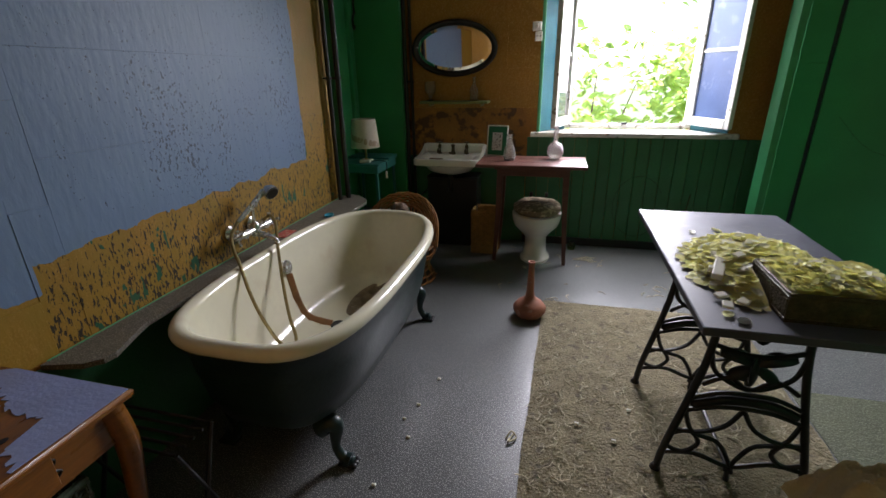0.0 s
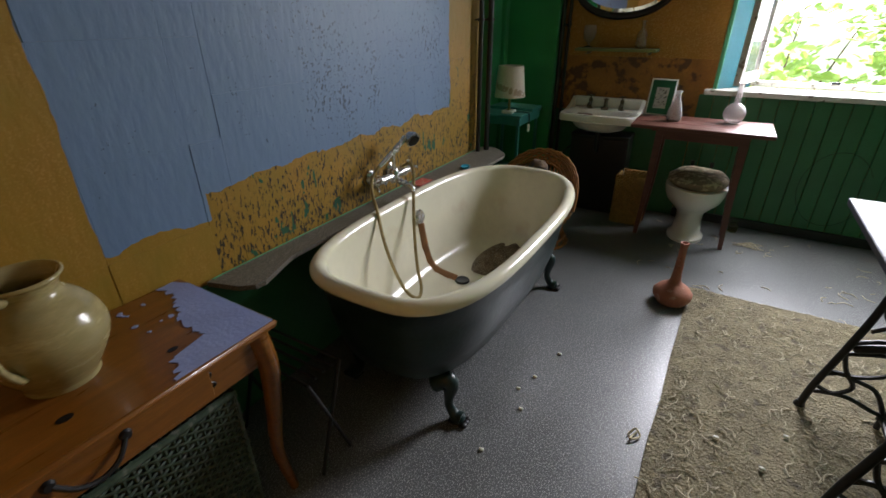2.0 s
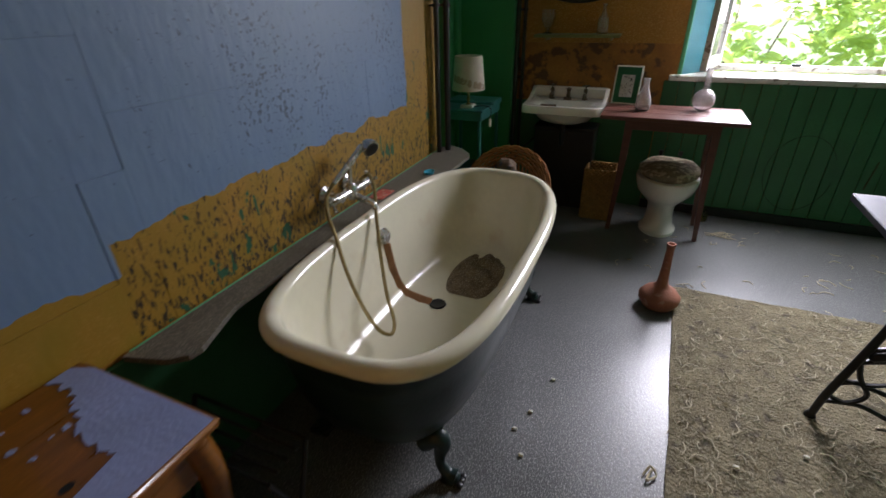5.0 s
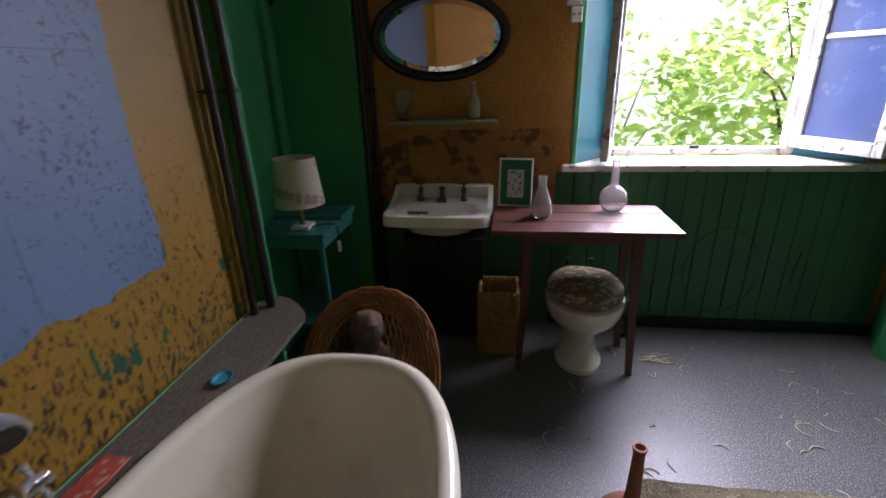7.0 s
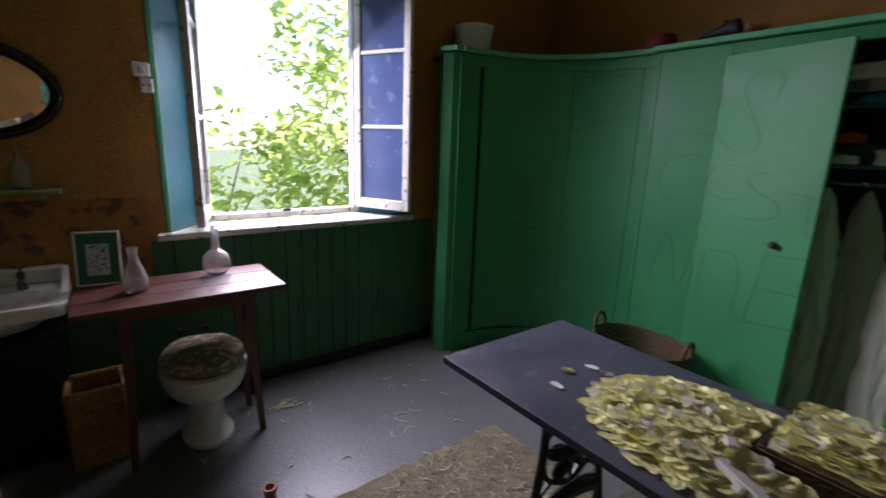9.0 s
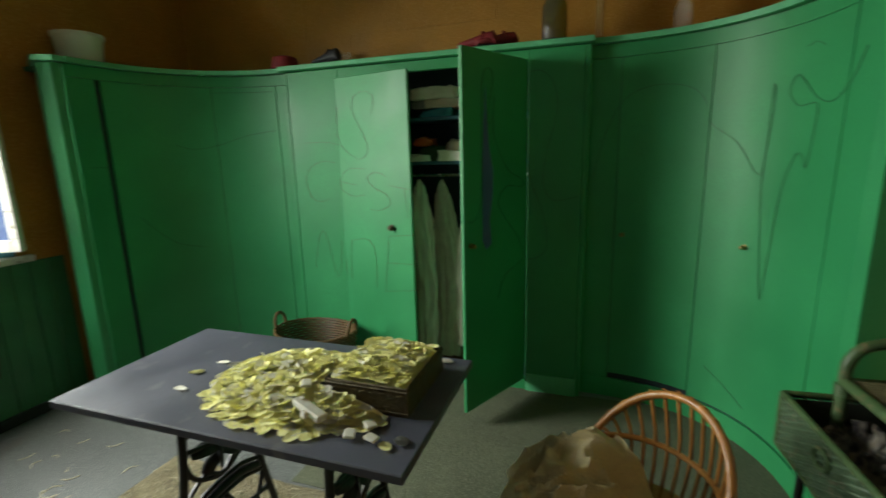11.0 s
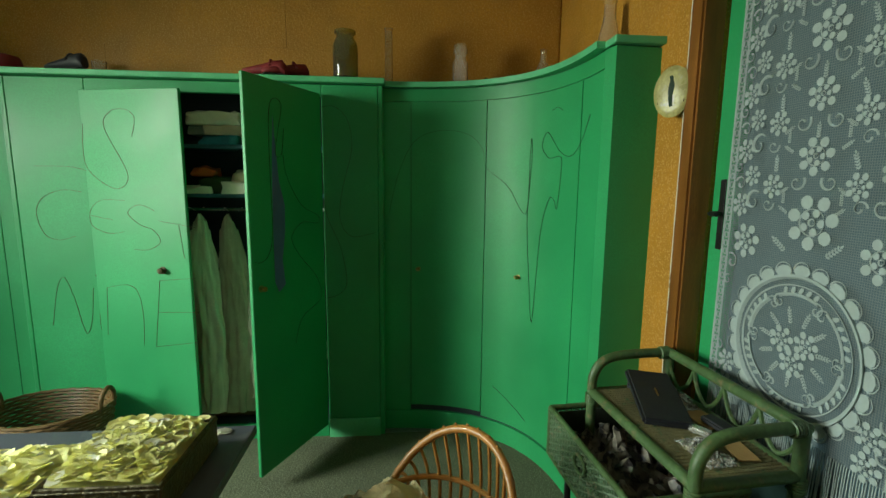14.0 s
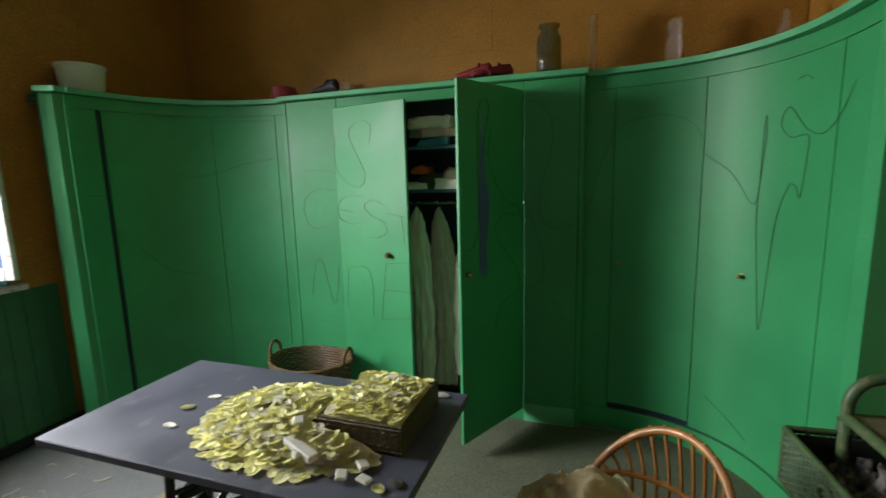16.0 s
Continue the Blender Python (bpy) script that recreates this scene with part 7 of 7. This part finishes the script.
# ---- things on top of the cupboards ----
_t = thing("white_pot", "white stoneware crock on the cupboard corner", "crock", (1.62, 5.27, 1.984))
smooth(part("body", lathe([(0, 0), (0.100, 0), (0.106, 0.01), (0.122, 0.17), (0.131, 0.18), (0.131, 0.198), (0.122, 0.198), (0.114, 0.17), (0.094, 0.02), (0, 0.02)], (1.62, 5.27, 1.984), 32), PORCELAIN, _t))
_t = thing("felt_hat", "dark red felt hat on the cupboard top", "hat", (2.27, 4.33, 1.984))
smooth(part("crown", lathe([(0, 0.0), (0.085, 0.0), (0.088, 0.03), (0.075, 0.075), (0.04, 0.085), (0, 0.086)], (2.27, 4.33, 2.014), 24), RED, _t))
part("brim", box(2.17, 4.28, 2.0142, 2.27, 4.38, 2.020, 0.002), RED, _t)


def shoe(name, label, x, y, z, a, mat, ln=0.12):
    t = thing(name, label, "shoe", (x, y, z))
    own = bmesh.new()
    vs = []
    for u, w, h in ((-1, 0.02, 0.05), (-0.85, 0.032, 0.075), (-0.5, 0.034, 0.07), (0.0, 0.036, 0.055), (0.5, 0.042, 0.042), (0.85, 0.034, 0.034), (1, 0.014, 0.020)):
        vs.append([own.verts.new((u * ln, w * math.cos(q), 0.010 + h * (0.5 + 0.5 * math.sin(q)))) for q in (2 * math.pi * i / 12 for i in range(12))])
    for p, q in zip(vs, vs[1:]):
        for i in range(12):
            own.faces.new([p[i], p[(i + 1) % 12], q[(i + 1) % 12], q[i]])
    own.faces.new(vs[0])
    own.faces.new(vs[-1])
    bmesh.ops.recalc_face_normals(own, faces=own.faces)
    m = pose(x, y, z, 0, 0, a)
    bmesh.ops.transform(own, matrix=m, verts=own.verts)
    smooth(part("upper", own, mat, t), 60)
    b = box(-ln, -0.036, 0, ln, 0.036, 0.012, 0.005)
    bmesh.ops.transform(b, matrix=m, verts=b.verts)
    part("sole", b, BLACK, t)
    b = tube(spline([(-0.05, -0.036, 0.05), (-0.04, 0.0, 0.085), (-0.05, 0.036, 0.05)], 5), 0.006, 6)
    bmesh.ops.transform(b, matrix=m, verts=b.verts)
    part("strap", b, mat, t)


shoe("ankle_boot", "black leather shoe lying on the wardrobe top", 2.24, 4.00, 2.014, 68, NAVY, 0.13)
shoe("red_sandal", "dark red strappy sandal on the wardrobe top", 2.22, 3.02, 2.014, 80, RED)
shoe("red_sandal", "dark red strappy sandal on the wardrobe top", 2.23, 2.91, 2.014, 120, RED)
vessel("small_glass", "small clear glass behind the shoe", "glass", [(0.03, 0), (0.032, 0.01), (0.036, 0.11), (0.035, 0.112)], (2.47, 3.98, 2.014), GLASS_DUSTY)
vessel("preserving_jar", "large empty olive green preserving jar", "jar", [(0.060, 0), (0.066, 0.012), (0.066, 0.17), (0.055, 0.20), (0.046, 0.215), (0.046, 0.232), (0.056, 0.236), (0.056, 0.248), (0.052, 0.25)], (2.24, 2.60, 2.014), GLASS_GREEN)
vessel("glass_cylinder", "tall slim clear glass cylinder", "cylinder", [(0.022, 0), (0.022, 0.004), (0.021, 0.33), (0.026, 0.335)], (2.36, 2.375, 1.984), GLASS_DUSTY)
vessel("glass_bottle", "tall clear glass bottle with a ringed neck", "bottle", [(0.04, 0), (0.044, 0.01), (0.044, 0.16), (0.03, 0.19), (0.030, 0.21), (0.040, 0.225), (0.040, 0.24), (0.034, 0.25), (0.034, 0.265)], (2.36, 1.97, 1.984), GLASS_DUSTY)
vessel("glass_stopper", "small knobbed glass stopper", "stopper", [(0.045, 0), (0.048, 0.01), (0.035, 0.035), (0.012, 0.045), (0.012, 0.06), (0.016, 0.07), (0.004, 0.08)], (2.30, 1.83, 1.984), GLASS_GREEN)
vessel("conical_flask", "conical laboratory flask of dusty glass", "flask", [(0.07, 0), (0.076, 0.01), (0.03, 0.13), (0.016, 0.16), (0.016, 0.21), (0.020, 0.215)], (2.22, 1.53, 1.984), GLASS_DUSTY)
vessel("glass_bottle", "tall clear glass bottle near the cupboard end", "bottle", [(0.04, 0), (0.042, 0.01), (0.042, 0.12), (0.026, 0.19), (0.024, 0.25), (0.030, 0.258)], (1.66, 1.415, 1.984), GLASS_DUSTY)
_t = thing("terracotta_pot", "small terracotta pot on the cupboard top", "pot", (1.83, 1.45, 1.984))
smooth(part("body", lathe([(0, 0), (0.03, 0), (0.04, 0.05), (0.034, 0.075), (0.028, 0.08), (0, 0.07)], (1.83, 1.45, 1.984), 20), TERRACOTTA, _t))

# ---- clothes in the wardrobe ----
def folded(label, x, y, z, w, d, h, mat, seed):
    b = box(x - d / 2, y - w / 2, z, x + d / 2, y + w / 2, z + h, 0)
    bmesh.ops.subdivide_edges(b, edges=b.edges[:], cuts=7, use_grid_fill=True)
    c = Vector((x, y, z))
    for v in b.verts:
        q = v.co - c
        if q.z > 0.004:
            s = Vector((noise.noise(v.co * 14 + Vector((seed, 0, 0))), noise.noise(v.co * 14 + Vector((0, seed, 0))), noise.noise(v.co * 16 + Vector((0, 0, seed)))))
            v.co += s * 0.022
            v.co.z = max(z + 0.003, v.co.z)
            e = max(abs(q.x) / (d / 2), abs(q.y) / (w / 2))
            v.co.z -= 0.35 * h * max(0, e - 0.75) * (q.z / h)
    smooth(solid("folded_garment", b, mat, label, "clothing", (x, y, z), "folded clothes"), 70)


def cloth(name, c):
    return paint(name, c, 0.95, vary=0.2, scale=14, fine=120, bump=0.2)


_W, _TQ, _GY, _OR, _OL, _PK, _YL = LINEN, cloth("turquoise_cloth", (0.05, 0.22, 0.30)), cloth("grey_cloth", (0.20, 0.20, 0.19)), cloth("orange_cloth", (0.5, 0.08, 0.02)), cloth("olive_cloth", (0.03, 0.05, 0.02)), cloth("pink_cloth", (0.50, 0.36, 0.28)), cloth("yellow_cloth", (0.55, 0.36, 0.05))
folded("folded turquoise garment on a shelf", 2.34, 3.28, 1.665, 0.20, 0.2, 0.05, _TQ, 1)
folded("crumpled pale pink garment on a shelf", 2.34, 3.22, 1.716, 0.26, 0.2, 0.05, _PK, 2)
folded("folded grey garment on a shelf", 2.36, 3.34, 1.716, 0.18, 0.2, 0.05, _GY, 3)
folded("crumpled white garment on a shelf", 2.34, 3.30, 1.768, 0.28, 0.2, 0.07, _W, 4)
folded("folded yellow garment on a shelf", 2.34, 3.04, 1.665, 0.16, 0.2, 0.06, _YL, 5)
folded("white garment on top of a pile", 2.34, 3.03, 1.73, 0.18, 0.2, 0.08, _W, 6)
folded("olive green garment on a shelf", 2.36, 3.30, 1.405, 0.2, 0.2, 0.09, _OL, 7)
folded("bright orange garment on a pile", 2.34, 3.38, 1.497, 0.10, 0.16, 0.05, _OR, 8)
folded("rolled white garment tied with a tape", 2.30, 3.16, 1.405, 0.22, 0.16, 0.06, _W, 9)
folded("pale grey garment on a pile", 2.34, 3.10, 1.467, 0.24, 0.2, 0.06, _PK, 10)
folded("folded white garment on a shelf", 2.30, 3.40, 1.405, 0.14, 0.15, 0.04, _W, 11)


def hung(label, y, w, mat, seed, z0=0.14, x=2.275):
    def f(u, v):
        a = u * 2 * math.pi
        k = 1 - v
        spread = (0.35 + 0.65 * min(1, k * 3.2) ** 0.8)
        r = w * spread * (1 + 0.07 * math.sin(7 * a + seed + 4 * noise.noise(Vector((v * 4, seed, 0)))) * min(1, k * 2) + 0.34 * noise.noise(Vector((math.cos(a) * 2.6 + seed, math.sin(a) * 2.6, v * 6))) + 0.10 * noise.noise(Vector((math.cos(a) * 7, math.sin(a) * 7 + seed, v * 16))))
        return Vector((x + 0.45 * r * math.cos(a), y + r * math.sin(a) + 0.02 * math.sin(5 * k + seed), z0 + (1.30 - z0) * v - 0.05 * (abs(math.sin(a)) if v > 0.93 else 0) + 0.012 * noise.noise(Vector((u * 9, v * 9, seed)))))
    b = sheet(f, 84, 60)
    smooth(solid("hanging_garment", b, mat, label, "clothing", (x, y, z0), "hanging clothes"), 80)


hung("long off-white linen garment hanging in the wardrobe", 3.395, 0.085, LINEN, 1)
hung("long beige linen garment hanging in the wardrobe", 3.245, 0.080, cloth("beige_linen", (0.42, 0.36, 0.28)), 2)
hung("white cotton garment hanging in the wardrobe", 3.085, 0.085, LINEN, 4, 0.22)
hung("long pale garment hanging in the wardrobe", 2.86, 0.080, LINEN, 7, 0.22)
part("clothes_rail", tube([(2.36, 2.625, 1.315), (2.36, 3.955, 1.315)], 0.011, 10), CHROME, ward)
folded("brown leather bag on the wardrobe floor", 2.38, 3.25, 0.086, 0.30, 0.14, 0.10, cloth("brown_leather", (0.13, 0.045, 0.02)), 14)

# ---- scratched lines on the cupboards ----
def scratch(m, off, pts, parent, mat=INK, r=0.0013):
    q = spline([(u, 0, z) for u, z in pts], 7)
    part("scratched_line", tube([m @ Vector((p.x, off, p.z)) for p in q], r, 4), mat, parent)


WRITE_A = ([(0.01, 1.75), (0.01, 1.54), (0.16, 1.43), (0.24, 1.5), (0.13, 1.73), (0.17, 1.81), (0.25, 1.82), (0.3, 1.78), (0.28, 1.69)],
           [(0.21, 1.37), (0.08, 1.37), (0.01, 1.32), (0.01, 1.24), (0.1, 1.2), (0.19, 1.21)], [(0.01, 1.29), (0.13, 1.27)],
           [(0.37, 1.32), (0.29, 1.35), (0.22, 1.31), (0.28, 1.25), (0.36, 1.22), (0.39, 1.16), (0.32, 1.12), (0.24, 1.12)])
WRITE_B = ([(0.39, 1.27), (0.59, 1.24)], [(0.5, 1.25), (0.52, 1.08)], [(0.06, 0.91), (0.04, 0.65)], [(0.06, 0.91), (0.18, 0.93), (0.24, 0.89), (0.26, 0.76), (0.25, 0.61)],
           [(0.57, 0.98), (0.37, 0.96)], [(0.37, 0.96), (0.32, 0.6)], [(0.32, 0.6), (0.57, 0.64)], [(0.35, 0.79), (0.58, 0.8)])
for _pts in WRITE_A + WRITE_B:
    scratch(ML, -0.0108, _pts, door_l, RUST_INK, 0.0011)
ML2 = Matrix.Translation((XF - 0.001, 3.885, 0)) @ Matrix.Rotation(radians(-90), 4, "Z")
for _pts in ([(-0.29, 1.54), (-0.14, 1.54), (-0.07, 1.53), (-0.015, 1.51)], [(-0.07, 1.41), (-0.16, 1.42), (-0.26, 1.38), (-0.3, 1.3), (-0.27, 1.19), (-0.2, 1.16), (-0.12, 1.18)],
             [(-0.28, 0.7), (-0.24, 0.9), (-0.2, 0.96), (-0.16, 0.85), (-0.13, 0.7), (-0.11, 0.65), (-0.08, 0.73), (-0.06, 0.9)], [(-0.02, 1.0), (-0.04, 0.97), (-0.02, 0.95)], [(-0.03, 0.9), (-0.04, 0.7), (-0.03, 0.65)]):
    scratch(ML2, 0.0, _pts, ward, RUST_INK, 0.0011)
for _pts in ([(0.51, 1.12), (0.47, 1.11), (0.42, 1.14), (0.39, 1.25), (0.39, 1.6), (0.38, 1.80), (0.34, 1.85), (0.30, 1.82), (0.33, 1.70), (0.35, 1.60), (0.31, 1.60), (0.29, 1.72), (0.30, 1.64)], [(0.30, 1.60), (0.28, 1.50), (0.18, 1.36), (0.05, 1.30), (0.05, 1.26), (0.18, 1.27), (0.26, 1.20), (0.20, 1.10), (0.08, 0.98), (0.04, 0.85), (0.20, 0.78), (0.26, 0.66)]):
    scratch(MR, 0.0112, [(min(u, WR - 0.01), z) for u, z in _pts], door_r)
_b = bmesh.new()
_out = [(0.36, 1.78), (0.345, 1.60), (0.335, 1.48), (0.30, 1.36), (0.305, 1.24), (0.33, 1.10), (0.315, 0.98), (0.36, 0.95), (0.385, 1.00), (0.385, 1.2), (0.38, 1.45), (0.372, 1.62)]
_b.faces.new([_b.verts.new(MR @ Vector((u, 0.0108, z))) for u, z in _out])
part("blue_streak", shell(_b, 0.0005), BLUE_BOARD, door_r, "blue paint streak")
MP = Matrix.Translation((XF - 0.001, 2.76, 0)) @ Matrix.Rotation(radians(-90), 4, "Z")
for _pts in ([(0.02, 1.86), (0.10, 1.87), (0.17, 1.80), (0.19, 1.65), (0.14, 1.45), (0.12, 1.28), (0.18, 1.18), (0.31, 1.20)], [(0.01, 1.60), (0.05, 1.30), (0.12, 1.12), (0.15, 0.92), (0.10, 0.85), (0.02, 0.83)]):
    scratch(MP, 0.0, _pts, ward)


def bow_scratch(which, pts, parent):
    cx, cy, a, b, n, sign = which
    q = spline([(u, 0, z) for u, z in pts], 8)
    out = []
    for p in q:
        x, y = bow(cx, cy, a, b, n, sign, p.x)
        d = Vector((cx - x, cy - y, 0)).normalized()
        out.append((x + d.x * 0.0085, y + d.y * 0.0085, p.z))
    part("scratched_line", tube(out, 0.0012, 4), INK, parent)


BR, BL = (1.42, 2.42, 0.845, 0.90, 2.5, -1), (1.40, 4.26, 0.835, 0.86, 2.2, 1)
for _pts in ([(0.985, 1.30), (0.96, 1.52), (0.91, 1.70), (0.82, 1.76), (0.70, 1.74), (0.63, 1.66), (0.61, 1.56), (0.50, 1.46), (0.42, 1.33), (0.39, 1.36), (0.385, 1.62), (0.38, 1.70), (0.375, 1.60), (0.39, 1.30), (0.37, 1.0), (0.345, 0.76), (0.33, 0.95), (0.31, 1.25), (0.27, 1.40), (0.24, 1.40), (0.22, 1.36), (0.205, 1.52), (0.21, 1.60), (0.28, 1.60), (0.32, 1.66), (0.29, 1.72), (0.22, 1.63), (0.15, 1.60), (0.09, 1.66), (0.05, 1.76)],
             [(0.27, 1.82), (0.24, 1.83), (0.21, 1.81)], [(0.55, 0.33), (0.36, 0.20)]):
    bow_scratch(BR, _pts, cup_r)
for _pts in ([(0.40, 1.55), (0.48, 1.52), (0.60, 1.54), (0.75, 1.60), (0.90, 1.63)], [(0.20, 1.10), (0.28, 0.98), (0.36, 0.90), (0.48, 0.86)], [(0.03, 1.42), (0.10, 1.42)], [(0.6, 1.88), (0.9, 1.88)]):
    bow_scratch(BL, _pts, cup_l)

# ---- litter on floor and rug ----
_rnd = random.Random(21)
SHRED = paint("dry_shred", (0.58, 0.52, 0.36), 0.95, vary=0.3, scale=20)
for _k in range(230):
    if _k < 190:
        _x, _y, _z = _rnd.uniform(-0.06, 1.02), _rnd.uniform(2.2, 4.22), 0.013
    else:
        _x, _y, _z = _rnd.uniform(-0.5, 1.1), _rnd.uniform(4.2, 5.3), 0.002
    _a, _l = _rnd.uniform(0, 6.28), _rnd.uniform(0.012, 0.042)
    _p = [(_x, _y, _z), (_x + _l * math.cos(_a), _y + _l * math.sin(_a), _z + 0.003), (_x + 1.8 * _l * math.cos(_a + 0.5), _y + 1.8 * _l * math.sin(_a + 0.5), _z)]
    solid("dry_shred", tube(spline(_p, 3), 0.0022, 4), SHRED, "small dry brown shred lying on the floor", "litter", (_x, _y, _z - 0.002), "shreds")
_b = None
for _k in range(900):
    _x, _y = _rnd.uniform(-0.07, 1.05), _rnd.uniform(1.85, 4.27)
    _a, _l = _rnd.uniform(0, 6.28), _rnd.uniform(0.008, 0.030)
    _q = [Vector((_x + _l * k * math.cos(_a + 0.35 * k), _y + _l * k * math.sin(_a + 0.35 * k), 0.0125 + 0.003 * (k == 1))) for k in range(3)]
    _b = tube(_q, 0.0016, 3, _b)
tagged(solid("jute_fibres", _b, SHRED, "loose jute fibres scattered over the rug", "fibres", (0.48, 3.0, 0.01)), kind="stuff")
for _x, _y in ((-0.565, 3.15), (-0.60, 3.05), (-0.55, 2.95), (0.119, 3.168), (0.26, 3.10), (0.34, 3.3), (-0.52, 3.35), (-0.60, 2.70)):
    _b = box(_x - 0.009, _y - 0.006, 0.0 if _x < -0.1 else 0.011, _x + 0.009, _y + 0.006, 0.010 if _x < -0.1 else 0.022, 0.003)
    solid("plaster_chip", _b, WHITE_FLAKE, "small white plaster chip on the floor", "litter", (_x, _y, 0), "plaster chips")
_b = tube(spline([(-0.16, 3.03, 0.004), (-0.14, 3.06, 0.02), (-0.12, 3.04, 0.008), (-0.15, 3.01, 0.012), (-0.13, 3.07, 0.004)], 5), 0.004, 5)
solid("dry_leaf", _b, SHRED, "curled dry brown leaf on the floor", "litter", (-0.14, 3.04, 0))

_t = thing("nail_brush", "small worn brush lying in the sink", "brush", (-0.99, 5.14, 0.70))
part("back", box(-1.04, 5.125, 0.752, -0.93, 5.15, 0.762, 0.004), WICKER_BROWN, _t)
part("bristles", box(-1.035, 5.128, 0.738, -0.97, 5.147, 0.752, 0.002), LINEN, _t)
for _k in range(10):
    _x, _y = 0.14 + 0.02 * (_k % 5), 5.05 + 0.035 * (_k // 5)
    _p = [(_x, _y, 0.002), (_x + 0.05, _y + 0.03 * math.sin(_k), 0.012), (_x + 0.10, _y + 0.05 * math.cos(_k * 2), 0.002)]
    solid("dry_shred", tube(spline(_p, 3), 0.0025, 4), SHRED, "small dry brown shred lying on the floor", "litter", (_x, _y, 0), "shreds")
_b = tube(spline([(-1.30, 5.10, 0.03), (-1.22, 5.22, 0.35), (-1.16, 5.36, 0.42), (-1.05, 5.40, 0.52), (-0.95, 5.40, 0.55)], 6), 0.005, 6)
solid("cable", _b, BLACK, "loose black cable hanging beside the sink", "cable", (-1.2, 5.3, 0.03))
